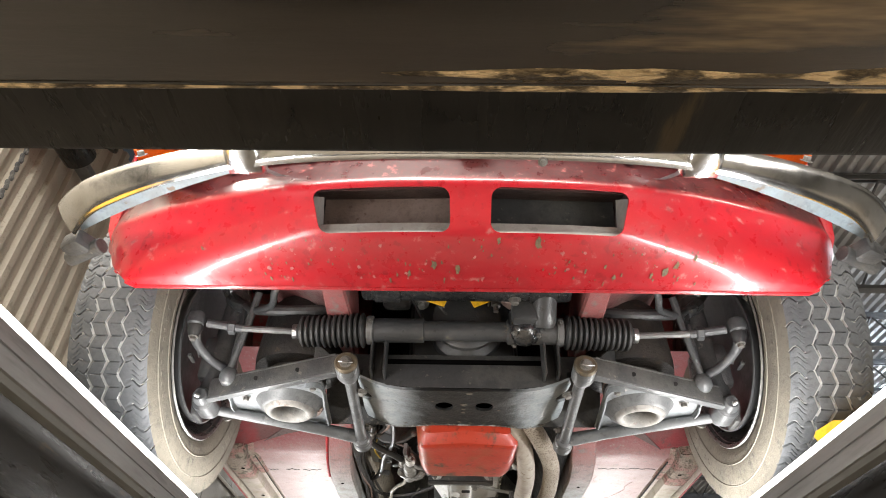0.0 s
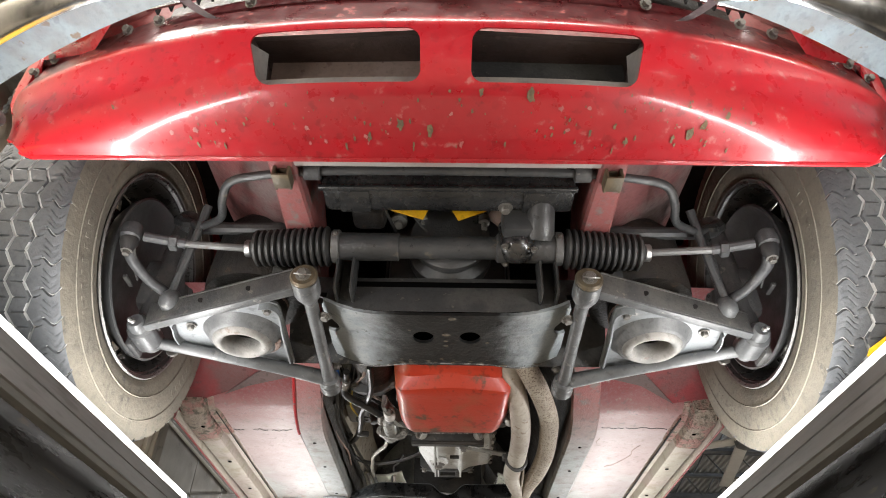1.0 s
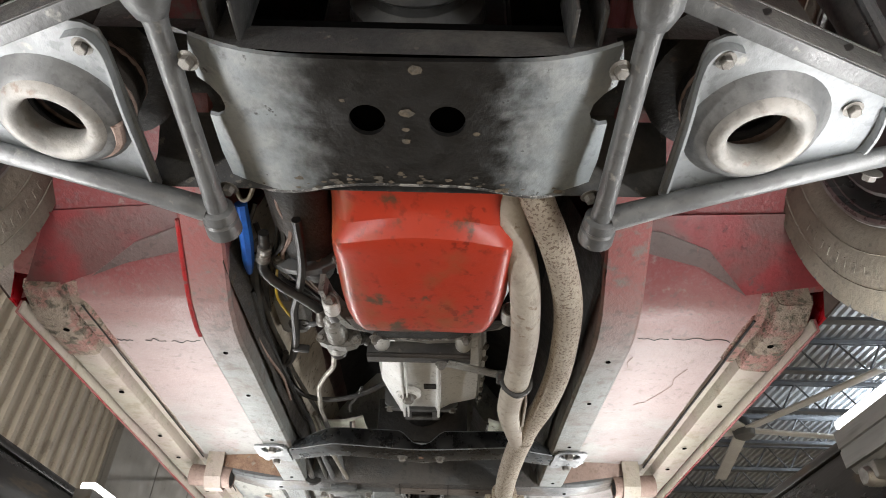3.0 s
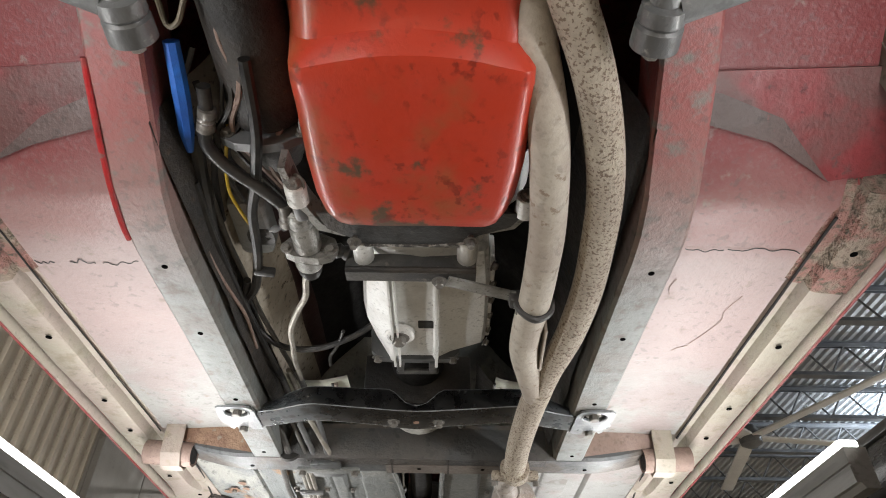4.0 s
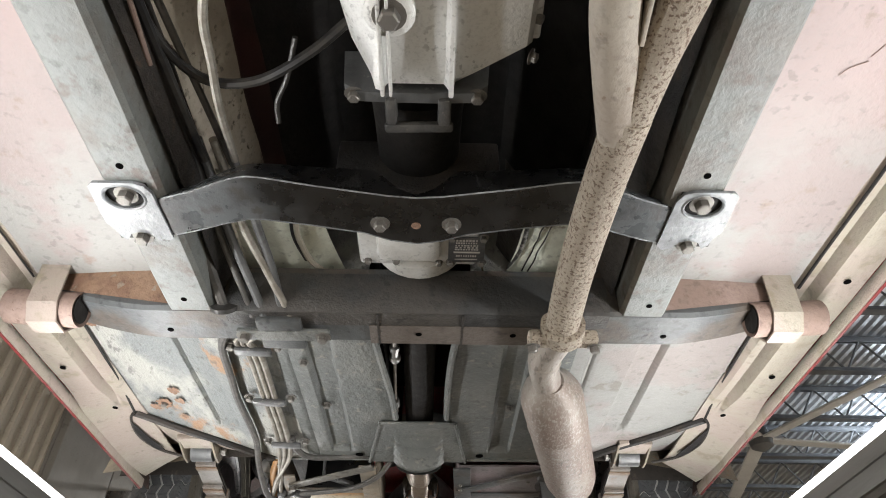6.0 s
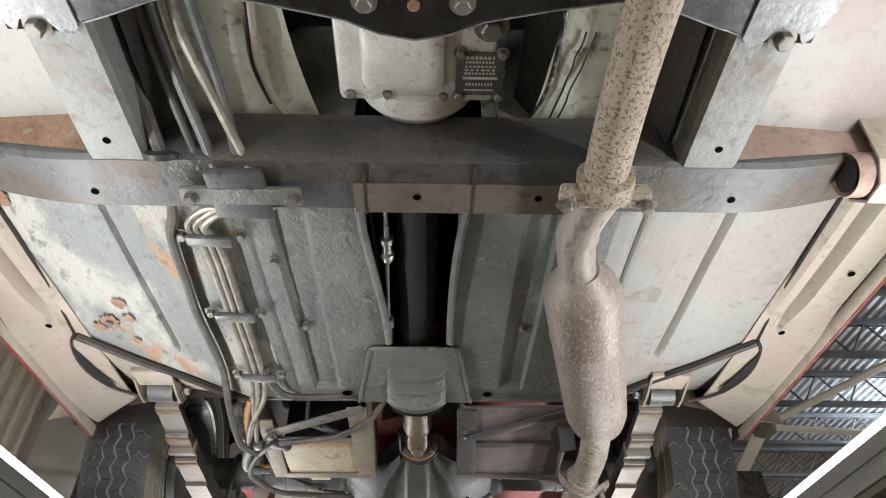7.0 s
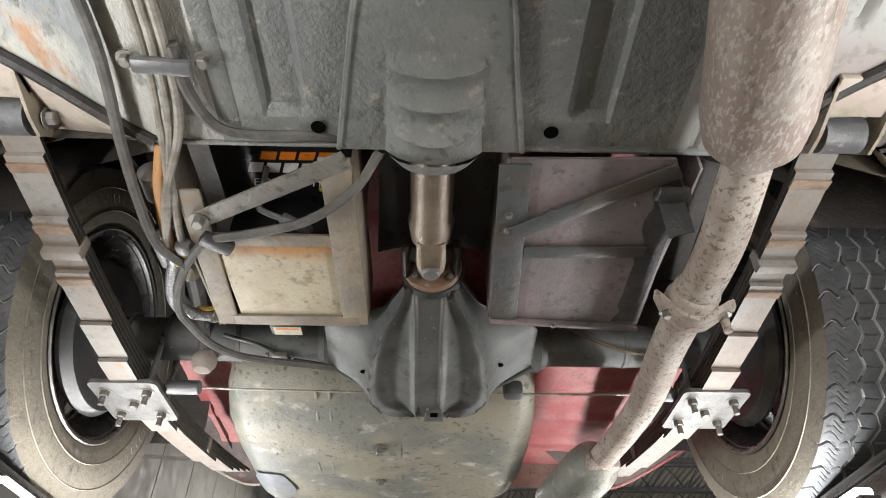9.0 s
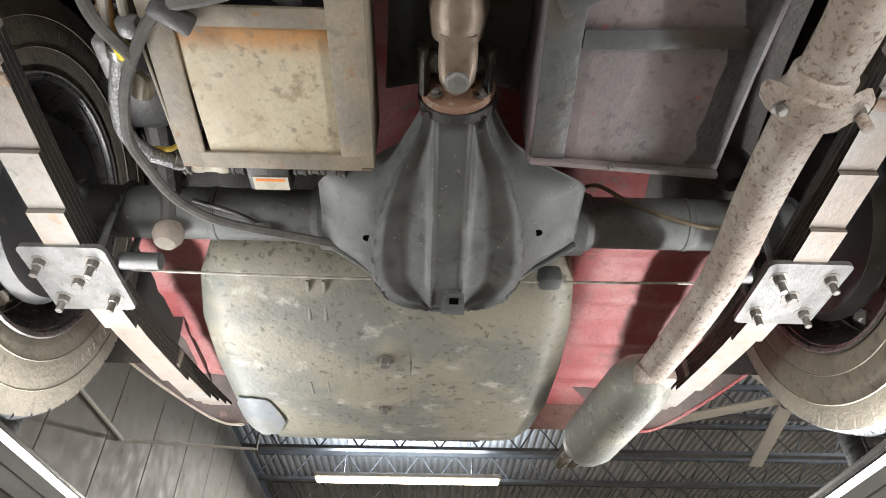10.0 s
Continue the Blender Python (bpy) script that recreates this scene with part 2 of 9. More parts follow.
M["dusty"] = mat("dusty_grey_steel", (0.115, 0.120, 0.123), (0.068, 0.070, 0.072), (0.23, 0.225, 0.21), rough=0.42, s1=12, s2=60, mix=(0.42, 0.60), chips=(0.60, 0.72), bump=0.2, fine=0.10, grime=0.6, spec=0.8)
M["dustydark"] = mat("dusty_dark_steel", (0.050, 0.050, 0.051), (0.085, 0.083, 0.078), (0.17, 0.155, 0.135), rough=0.48, s1=16, s2=70, bump=0.25, fine=0.1)
M["armgrey"] = mat("grey_forged_steel", (0.078, 0.080, 0.083), (0.055, 0.056, 0.058), (0.15, 0.145, 0.135), rough=0.45, s1=16, s2=60, mix=(0.42, 0.60), chips=(0.60, 0.72), bump=0.25, grime=0.6)
M["white_ring"] = mat("pale_ring", (0.30, 0.285, 0.265), (0.20, 0.195, 0.185), (0.22, 0.15, 0.12), rough=0.55, s1=22, s2=70, chips=(0.60, 0.75), bump=0.2, grime=0.5)
M["steel"] = mat("bright_steel", (0.45, 0.45, 0.44), (0.30, 0.29, 0.28), rough=0.35, metal=0.85, s1=30, bump=0.1)
M["bolt"] = mat("bolt_zinc", (0.24, 0.23, 0.215), (0.13, 0.12, 0.105), rough=0.45, metal=0.45, s1=60, bump=0.1)
M["alu"] = mat("cast_aluminium", (0.72, 0.725, 0.71), (0.55, 0.54, 0.51), (0.10, 0.085, 0.065), rough=0.40, metal=0.30, s1=9, s2=30, mix=(0.44, 0.64), chips=(0.68, 0.78), bump=0.30, bs=260, grime=0.55)
M["castgrey"] = mat("grey_cast_metal", (0.30, 0.30, 0.285), (0.19, 0.185, 0.17), (0.07, 0.06, 0.05), rough=0.36, metal=0.35, s1=22, s2=60, mix=(0.42, 0.60), chips=(0.60, 0.70), bump=0.3, bs=240, grime=0.8, spec=0.8)
M["tunnelpale"] = mat("pale_green_grey_panel", (0.74, 0.77, 0.67), (0.60, 0.615, 0.52), (0.20, 0.17, 0.125), rough=0.55, s1=9, s2=30, mix=(0.46, 0.62), chips=(0.60, 0.72), bump=0.2, grime=0.7, fades=((1, 2.40, 2.42, 0.02, (0.30, 0.29, 0.25)),))
M["sump"] = mat("sump_red", (0.44, 0.036, 0.014), (0.31, 0.070, 0.026), (0.085, 0.050, 0.025), rough=0.38, coat=0.22, croug=0.16, s1=7, s2=16, mix=(0.46, 0.60), chips=(0.57, 0.66), bump=0.12, fine=0.05, grime=0.7, stretch=(1.0, 0.8, 1.0))
M["exhaust"] = mat("exhaust_beige", (0.38, 0.33, 0.28), (0.46, 0.42, 0.36), (0.28, 0.22, 0.17), rough=0.7, s1=10, s2=60, bump=0.3, fine=0.1)
M["exspeck"] = mat("exhaust_speckled", (0.42, 0.37, 0.30), (0.36, 0.31, 0.25), (0.17, 0.125, 0.095), rough=0.75, s1=10, s2=260, chips=(0.54, 0.58), bump=0.5, bs=240, dist=0.005)
M["extail"] = mat("exhaust_mottled", (0.42, 0.375, 0.33), (0.32, 0.265, 0.225), (0.18, 0.13, 0.10), rough=0.65, s1=14, s2=150, mix=(0.42, 0.60), chips=(0.53, 0.65), bump=0.4, bs=240, dist=0.004)
M["silencer"] = mat("silencer_steel", (0.33, 0.295, 0.262), (0.24, 0.185, 0.16), (0.43, 0.40, 0.36), rough=0.5, metal=0.15, s1=6, s2=260, mix=(0.42, 0.60), chips=(0.50, 0.62), bump=0.16, bs=260, stretch=(1, 0.4, 1), grime=0.6)
M["tyre"] = mat("tyre_rubber", (0.080, 0.085, 0.091), (0.102, 0.107, 0.113), (0.125, 0.127, 0.127), rough=0.6, s1=14, s2=70, bump=0.2)
M["tyre_dust"] = mat("dust_in_grooves", (0.46, 0.46, 0.455), (0.33, 0.33, 0.325), rough=0.9, s1=30, bump=0.05, fine=0.02, grime=0.1)
M["wall_rubber"] = mat("tyre_sidewall", (0.172, 0.156, 0.126), (0.212, 0.190, 0.150), (0.12, 0.112, 0.096), rough=0.75, s1=7, s2=40, bump=0.3, grime=0.45)
M["rim"] = mat("rim_dark", (0.045, 0.045, 0.046), (0.07, 0.068, 0.064), rough=0.30, s1=14, bump=0.1, spec=0.9)
M["rimlip"] = mat("rim_silver", (0.30, 0.30, 0.29), (0.20, 0.195, 0.185), rough=0.42, metal=0.4, s1=20, bump=0.1)
M["chrome"] = mat("chrome", (0.74, 0.74, 0.735), (0.60, 0.585, 0.56), (0.34, 0.28, 0.21), rough=0.21, metal=1.0, s1=6, s2=40, mix=(0.44, 0.62), chips=(0.68, 0.78), bump=0.03, rvar=0.06, fine=0.04, grime=0.35)
M["chrome_back"] = mat("bumper_back_paint", (0.30, 0.375, 0.42), (0.25, 0.285, 0.30), (0.22, 0.18, 0.14), rough=0.5, s1=12, s2=50, bump=0.2)
M["orange"] = mat("amber_lens", (0.85, 0.17, 0.01), (0.75, 0.12, 0.008), rough=0.2, coat=0.5, s1=30, bump=0.05, fine=0.03)
M["brass"] = mat("bronze_bracket", (0.15, 0.115, 0.07), (0.10, 0.085, 0.06), rough=0.5, metal=0.3, s1=30, bump=0.2)
M["yellow"] = mat("yellow_paint", (0.75, 0.42, 0.01), (0.65, 0.36, 0.02), rough=0.5, s1=15)
M["blue"] = mat("blue_tape", (0.02, 0.14, 0.55), (0.02, 0.10, 0.42), rough=0.5, s1=20)
M["tunnelgrime"] = mat("grimy_tunnel_wall", (0.45, 0.40, 0.325), (0.32, 0.275, 0.215), (0.09, 0.07, 0.05), rough=0.55, s1=9, s2=55, mix=(0.44, 0.60), chips=(0.60, 0.68), bump=0.3, grime=0.9)
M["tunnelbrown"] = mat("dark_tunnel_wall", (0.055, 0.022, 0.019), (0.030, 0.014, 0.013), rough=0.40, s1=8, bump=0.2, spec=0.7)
# bluish-grey ends put the paint's sheen into the base colour
M["gxpaint"] = mat("black_crossmember_paint", (0.075, 0.084, 0.090), (0.030, 0.032, 0.034), (0.022, 0.019, 0.016), rough=0.30, coat=0.3, croug=0.08, s1=16, s2=36, mix=(0.42, 0.60), chips=(0.56, 0.68), bump=0.14, fine=0.05, grime=0.5, spec=0.8, rvar=0.14, mid_tone=(0.125, 0.215, 0.10, (0.006, 0.0058, 0.0058)))
M["gxend"] = mat("silvery_steel_and_glint", (0.25, 0.27, 0.285), (0.15, 0.158, 0.165), (0.06, 0.058, 0.055), rough=0.34, s1=18, s2=50, mix=(0.42, 0.60), chips=(0.62, 0.72), bump=0.2, grime=0.6, spec=0.8)
M["shield"] = mat("grey_brake_shield", (0.050, 0.051, 0.053), (0.072, 0.071, 0.069), (0.105, 0.10, 0.09), rough=0.42, s1=9, s2=45, mix=(0.42, 0.62), chips=(0.60, 0.72), bump=0.12, spec=0.7)
M["paper"] = mat("cream_plastic", (0.55, 0.51, 0.42), (0.44, 0.40, 0.32), rough=0.45, s1=20, bump=0.05)
M["silverhose"] = mat("braided_hose", (0.34, 0.345, 0.35), (0.20, 0.20, 0.205), rough=0.35, metal=0.6, s1=260, mix=(0.45, 0.55), bump=0.6, bs=300)
M["wire"] = mat("black_cable", (0.012, 0.012, 0.013), (0.035, 0.033, 0.03), rough=0.4, s1=30, bump=0.1)
M["greyhose"] = mat("grey_hose", (0.075, 0.073, 0.069), (0.11, 0.104, 0.097), rough=0.5, s1=30, bump=0.2)
M["pipe"] = mat("brake_pipe", (0.36, 0.34, 0.30), (0.24, 0.22, 0.19), rough=0.45, metal=0.4, s1=40, bump=0.15)
M["yellow_wire"] = mat("yellow_cable", (0.6, 0.42, 0.05), rough=0.5)
M["tank"] = mat("fuel_tank", (0.26, 0.245, 0.195), (0.17, 0.178, 0.16), (0.40, 0.385, 0.34), rough=0.48, s1=6, s2=17, mix=(0.42, 0.58), chips=(0.57, 0.70), bump=0.35, bs=160, fine=0.08, grime=0.8, spec=0.6)
M["tank_blue"] = mat("blue_grey_patch", (0.165, 0.185, 0.205), (0.19, 0.195, 0.185), rough=0.5, s1=20, mix=(0.45, 0.6), bump=0.2)
M["axle"] = mat("axle_grey", (0.074, 0.078, 0.077), (0.105, 0.110, 0.107), (0.30, 0.29, 0.27), rough=0.52, s1=9, s2=110, mix=(0.42, 0.62), chips=(0.66, 0.71), bump=0, fine=0.06, grime=0.5, spec=0.5)
M["leaf"] = mat("leaf_spring_grey", (0.245, 0.232, 0.214), (0.225, 0.187, 0.157), (0.30, 0.18, 0.11), rough=0.5, s1=8, s2=40, chips=(0.60, 0.72), bump=0.25)
M["plate"] = mat("spring_plate", (0.19, 0.19, 0.187), (0.135, 0.134, 0.131), (0.15, 0.115, 0.092), rough=0.45, metal=0.2, s1=25, s2=70, bump=0.25)
M["boxtan"] = mat("battery_box_tan", (0.46, 0.41, 0.30), (0.40, 0.34, 0.235), (0.30, 0.24, 0.16), rough=0.55, s1=9, s2=26, mix=(0.44, 0.60), chips=(0.58, 0.70), bump=0.25, grime=0.6, fades=((1, 3.405, 3.440, 0.05, (0.42, 0.22, 0.085)),))
M["strapgrey"] = mat("dirty_strap", (0.15, 0.145, 0.130), (0.19, 0.175, 0.15), (0.09, 0.075, 0.06), rough=0.5, s1=14, s2=60, mix=(0.44, 0.60), chips=(0.58, 0.70), bump=0.3, grime=0.7)
M["archdark"] = mat("dark_arch_panel", (0.046, 0.041, 0.037), (0.070, 0.060, 0.052), (0.105, 0.087, 0.07), rough=0.5, s1=7, s2=40, mix=(0.44, 0.62), chips=(0.60, 0.72), bump=0.4, spec=0.6)
M["leafrust"] = mat("rusty_leaf_tip", (0.20, 0.135, 0.09), (0.25, 0.19, 0.14), rough=0.6, s1=30, s2=80, bump=0.3)
M["boxframe"] = mat("battery_frame", (0.27, 0.230, 0.172), (0.195, 0.172, 0.140), (0.25, 0.15, 0.085), rough=0.55, s1=12, s2=50, chips=(0.6, 0.7), bump=0.35)
M["boxpurple"] = mat("battery_box_purple", (0.205, 0.168, 0.174), (0.155, 0.140, 0.141), (0.30, 0.075, 0.075), rough=0.55, s1=8, s2=24, chips=(0.66, 0.75), bump=0.25, grime=0.7)
M["battery"] = mat("battery_case", (0.010, 0.010, 0.011), rough=0.35, bump=0.05)
M["ink_white"] = mat("white_print", (0.75, 0.75, 0.75), rough=0.5, bump=0)
M["ink_orange"] = mat("orange_print", (0.75, 0.22, 0.02), rough=0.5, bump=0)
M["ink_yellow"] = mat("yellow_print", (0.75, 0.62, 0.02), rough=0.5, bump=0)
M["cream_enamel"] = mat("cream_enamel", (0.70, 0.60, 0.42), rough=0.3, bump=0)
M["prop"] = mat("propshaft_bronze", (0.22, 0.18, 0.14), (0.16, 0.12, 0.09), rough=0.4, metal=0.4, s1=12, s2=60, bump=0.2)
M["grilldark"] = mat("grille_slat", (0.07, 0.07, 0.07), (0.045, 0.045, 0.045), rough=0.42, metal=0.5, s1=20, bump=0.05)
M["lift"] = mat("lift_black_paint", (0.010, 0.0095, 0.009), (0.020, 0.018, 0.015), (0.055, 0.040, 0.022), rough=0.30, s1=5, s2=40, bump=0.12, spec=0.3, stretch=(1, 0.15, 1))
# gold streaks here and strips below put the beam's glints into colour
M["beam"] = mat("brown_black_beam", (0.020, 0.014, 0.009), (0.075, 0.052, 0.030), (0.32, 0.22, 0.11), rough=0.22, s1=6, s2=20, mix=(0.42, 0.62), chips=(0.56, 0.68), bump=0.12, stretch=(0.12, 1, 1), coat=1.0, croug=0.12, rvar=0.16)
M["worn"] = mat("edge_glint", (0.75, 0.56, 0.32), (0.045, 0.032, 0.018), rough=0.35, metal=0.35, s1=110, mix=(0.45, 0.56), bump=1.0, bs=220, stretch=(0.35, 1, 1))
M["lift_alu"] = mat("light_bar_aluminium", (0.27, 0.27, 0.265), (0.23, 0.23, 0.225), rough=0.4, metal=0.5, s1=10, bump=0.08, stretch=(1, 0.1, 1))
M["wall"] = mat("cream_wall_sheet", (0.42, 0.38, 0.31), (0.37, 0.335, 0.275), (0.30, 0.27, 0.22), rough=0.55, s1=1.2, s2=6, bump=0.05, fine=0.05)
M["wallgrey"] = mat("grey_wall_panel", (0.185, 0.179, 0.165), (0.16, 0.155, 0.145), (0.13, 0.125, 0.115), rough=0.6, s1=1.0, s2=5, bump=0.08, fine=0.05)
M["deck"] = mat("roof_deck_zinc", (0.46, 0.47, 0.48), (0.38, 0.39, 0.41), rough=0.5, metal=0.2, s1=0.8, s2=4, bump=0.05, fine=0.04)
M["truss"] = mat("truss_grey", (0.10, 0.105, 0.115), (0.14, 0.145, 0.15), rough=0.55, s1=2, s2=9, bump=0.08)
M["fan"] = mat("fan_white", (0.72, 0.72, 0.71), (0.66, 0.66, 0.65), rough=0.4, s1=3, bump=0.03)
M["floor"] = mat("workshop_concrete", (0.26, 0.225, 0.18), (0.21, 0.185, 0.15), (0.14, 0.12, 0.10), rough=0.55, s1=0.9, s2=6, bump=0.1)
M["led"] = glow("light_bar_glow", (1.0, 0.98, 0.95), 6.0)
M["tube"] = glow("ceiling_tube_glow", (1.0, 0.86, 0.62), 9.0)
M["hole"] = mat("black_hole", (0.003, 0.003, 0.003), rough=1.0, bump=0, spec=0.0, grime=0, fine=0.0)
# near-black that puts the shade of hollows into the colour
M["dark"] = mat("cavity_shade_black", (0.007, 0.0065, 0.0065), (0.013, 0.011, 0.010), rough=0.8, s1=10, bump=0.3)
g = bpy.data.materials.new("clear_glass")
g.use_nodes = True
b = g.node_tree.nodes["Principled BSDF"]
b.inputs["Transmission Weight"].default_value, b.inputs["Roughness"].default_value, b.inputs["IOR"].default_value = 0.85, 0.08, 1.45
b.inputs["Base Color"].default_value = (0.95, 0.95, 0.92, 1)
M["glass"] = g


# ---- building helpers ----
W = {}


def thing(name, label, category, at, group="", kind=""):
    ob = new(name)
    ob.empty_display_size = 0.1
    ob.location = at
    W[ob.name] = Matrix.Translation(at)
    return tagged(ob, label, category, group, kind)


def mesh_of(bm, name, material, smooth=35):
    bmesh.ops.recalc_face_normals(bm, faces=bm.faces[:])
    me = bpy.data.meshes.new(name)
    if smooth:
        for f in bm.faces:
            f.smooth = True
        for e in bm.edges:
            if len(e.link_faces) != 2 or e.calc_face_angle(0) > radians(smooth):
                e.smooth = False
    bm.to_mesh(me)
    bm.free()
    me.materials.append(M[material])
    return me


def put(name, me, parent=None, m=None, label="", material=None):
    ob = new(name, me)
    m = m or Matrix()
    if parent:
        ob.parent = parent
        ob.matrix_parent_inverse = W[parent.name].inverted()
    ob.matrix_basis = m
    W[ob.name] = m
    if label:
        ob["label"] = label
    return ob


def part(name, bm, material, parent, label="", smooth=35):
    return put(name, mesh_of(bm, name, material, smooth), parent, None, label)


def frame_of(p0, p1):
    d = (Vector(p1) - Vector(p0))
    q = d.to_track_quat("Z", "Y").to_matrix().to_4x4()
    return Matrix.Translation(p0) @ q, d.length


def lathe(bm, prof, m=None, seg=24, closed=False):
    """Turns rows of (radius, height) about the z axis of m."""
    m = m or Matrix()
    rings = []
    for r, h in prof:
        rings.append([bm.verts.new(m @ Vector((r * math.cos(2 * math.pi * k / seg), r * math.sin(2 * math.pi * k / seg), h))) for k in range(seg)])
    n = len(rings)
    for i in range(n if closed else n - 1):
        a, b2 = rings[i], rings[(i + 1) % n]
        for k in range(seg):
            bm.faces.new((a[k], a[(k + 1) % seg], b2[(k + 1) % seg], b2[k]))
    if not closed:
        for ring in (rings[0], rings[-1]):
            bm.faces.new(ring)
    return bm


def cyl(bm, p0, p1, r0, r1=None, seg=16, lip=0.0):
    r1 = r0 if r1 is None else r1
    m, h = frame_of(p0, p1)
    c = lip or min(r0, r1, h) * 0.12
    return lathe(bm, [(r0 - c, 0), (r0, c), (r1, h - c), (r1 - c, h)], m, seg)


def turn(p0, p1, prof, seg=24, closed=False):
    """A lathe along the line p0 to p1; heights are shares of its length."""
    m, h = frame_of(p0, p1)
    return lathe(bmesh.new(), [(r, t * h) for r, t in prof], m, seg, closed)


def glide(pts, n=8):
    """Catmull-Rom through points."""
    P = [Vector(p) for p in pts]
    P = [2 * P[0] - P[1]] + P + [2 * P[-1] - P[-2]]
    out = []
    for i in range(1, len(P) - 2):
        a, b2, c, d = P[i - 1:i + 3]
        for k in range(n):
            t = k / n
            out.append(0.5 * (2 * b2 + (c - a) * t + (2 * a - 5 * b2 + 4 * c - d) * t * t + (3 * b2 - a - 3 * c + d) * t ** 3))
    out.append(P[-2])
    return out


def tube(bm, pts, r, seg=10, n=6, soft=True):
    """A round tube along points; r one radius or one for each point."""
    path = glide(pts, n) if soft and len(pts) > 2 else [Vector(p) for p in pts]
    k0 = len(path) - 1
    up = Vector((0, 0, 1))
    rings = []
    for i, p in enumerate(path):
        d = (path[min(i + 1, k0)] - path[max(i - 1, 0)]).normalized()
        x = d.cross(up)
        if x.length < 0.05:
            x = d.cross(Vector((1, 0, 0)))
        x.normalize()
        y = x.cross(d)
        if isinstance(r, (int, float)):
            rad = r
        else:
            u = i / k0 * (len(r) - 1)
            j = min(int(u), len(r) - 2)
            rad = r[j] + (r[j + 1] - r[j]) * (u - j)
        rings.append([bm.verts.new(p + rad * (math.cos(2 * math.pi * k / seg) * x + math.sin(2 * math.pi * k / seg) * y)) for k in range(seg)])
    for a, b2 in zip(rings, rings[1:]):
        for k in range(seg):
            bm.faces.new((a[k], a[(k + 1) % seg], b2[(k + 1) % seg], b2[k]))
    bm.faces.new(rings[0])
    bm.faces.new(rings[-1])
    return bm


def box(bm, c, s, bevel=0.003, m=None, taper=None):
    """A bevelled block of centre c and size s."""
    r = bmesh.ops.create_cube(bm, size=1)
    vs = r["verts"]
    for v in vs:
        v.co = Vector((v.co.x * s[0], v.co.y * s[1], v.co.z * s[2]))
        if taper and v.co.z < 0:
            v.co.x *= taper[0]
            v.co.y *= taper[1]
    if bevel:
        es = {e for v in vs for e in v.link_edges}
        rr = bmesh.ops.bevel(bm, geom=list(es), offset=min(bevel, min(s) * 0.45), segments=2, affect="EDGES", profile=0.5)
        vs = list({v for f in rr["faces"] for v in f.verts} | {v for v in vs if v.is_valid})
    mm = Matrix.Translation(c) @ (m or Matrix())
    for v in vs:
        v.co = mm @ v.co
    return bm


def bar(bm, p0, p1, w, h, bevel=0.002, up=(0, 0, 1)):
    """A block from p0 to p1, w wide and h high."""
    p0, p1 = Vector(p0), Vector(p1)
    d = (p1 - p0).normalized()
    x = d.cross(Vector(up)).normalized()
    z = x.cross(d)
    m = Matrix((x, d, z)).transposed().to_4x4()
    return box(bm, (p0 + p1) / 2, (w, (p1 - p0).length, h), bevel, m)


def plate(bm, outline, holes, m, thick, z_of=None):
    """A flat sheet with holes: outlines in the xy plane of m, thickness along z."""
    loops = [outline] + list(holes)
    edges = []
    for lp in loops:
        vs = [bm.verts.new((x, y, 0)) for x, y in lp]
        edges += [bm.edges.new((vs[i], vs[(i + 1) % len(vs)])) for i in range(len(vs))]
    before = set(bm.faces)
    bmesh.ops.triangle_fill(bm, use_beauty=True, use_dissolve=False, edges=edges)
    fs = [f for f in bm.faces if f not in before]
    ext = bmesh.ops.extrude_face_region(bm, geom=fs)
    up = [v for v in ext["geom"] if isinstance(v, bmesh.types.BMVert)]
    for v in up:
        v.co.z += thick
    allv = {v for f in fs for v in f.verts} | set(up)
    for v in allv:
        if z_of:
            v.co.z += z_of(v.co.x, v.co.y)
        v.co = m @ v.co
    return bm


def round_rect(x0, y0, x1, y1, r, n=5):
    out = []
    for cx, cy, a0 in ((x1 - r, y1 - r, 0), (x0 + r, y1 - r, 90), (x0 + r, y0 + r, 180), (x1 - r, y0 + r, 270)):
        for k in range(n + 1):
            a = radians(a0 + 90 * k / n)
            out.append((cx + r * math.cos(a), cy + r * math.sin(a)))
    return out


def ring_pts(cx, cy, r, n=20, ry=None):
    return [(cx + r * math.cos(2 * math.pi * k / n), cy + (ry or r) * math.sin(2 * math.pi * k / n)) for k in range(n)]


def loft(bm, rows, close_u=False, caps=False):
    """Quads between rows of points."""
    vs = [[bm.verts.new(p) for p in row] for row in rows]
    for a, b2 in zip(vs, vs[1:]):
        n = len(a)
        for k in range(n if close_u else n - 1):
            bm.faces.new((a[k], a[(k + 1) % n], b2[(k + 1) % n], b2[k]))
    if caps:
        bm.faces.new(vs[0])
        bm.faces.new(vs[-1])
    return bm


def sheet(f, u0, u1, nu, v0, v1, nv, thick=0.0, bm=None):
    """A grid surface f(u, v) -> point."""
    bm = bm or bmesh.new()
    rows = [[f(u0 + (u1 - u0) * i / nu, v0 + (v1 - v0) * j / nv) for i in range(nu + 1)] for j in range(nv + 1)]
    return loft(bm, rows)


def solid(ob, t, off=-1):
    md = ob.modifiers.new("thickness", "SOLIDIFY")
    md.thickness, md.offset = t, off
    return ob


_b = bmesh.new()
lathe(_b, [(0.75, 0.0), (0.95, 0.04), (0.95, 0.12), (0.62, 0.14)], None, 16)
lathe(_b, [(0.60, 0.12), (0.62, 0.2), (0.62, 0.75), (0.50, 0.85), (0.30, 0.86)], None, 6)
BOLT = mesh_of(_b, "bolt", "bolt", 25)


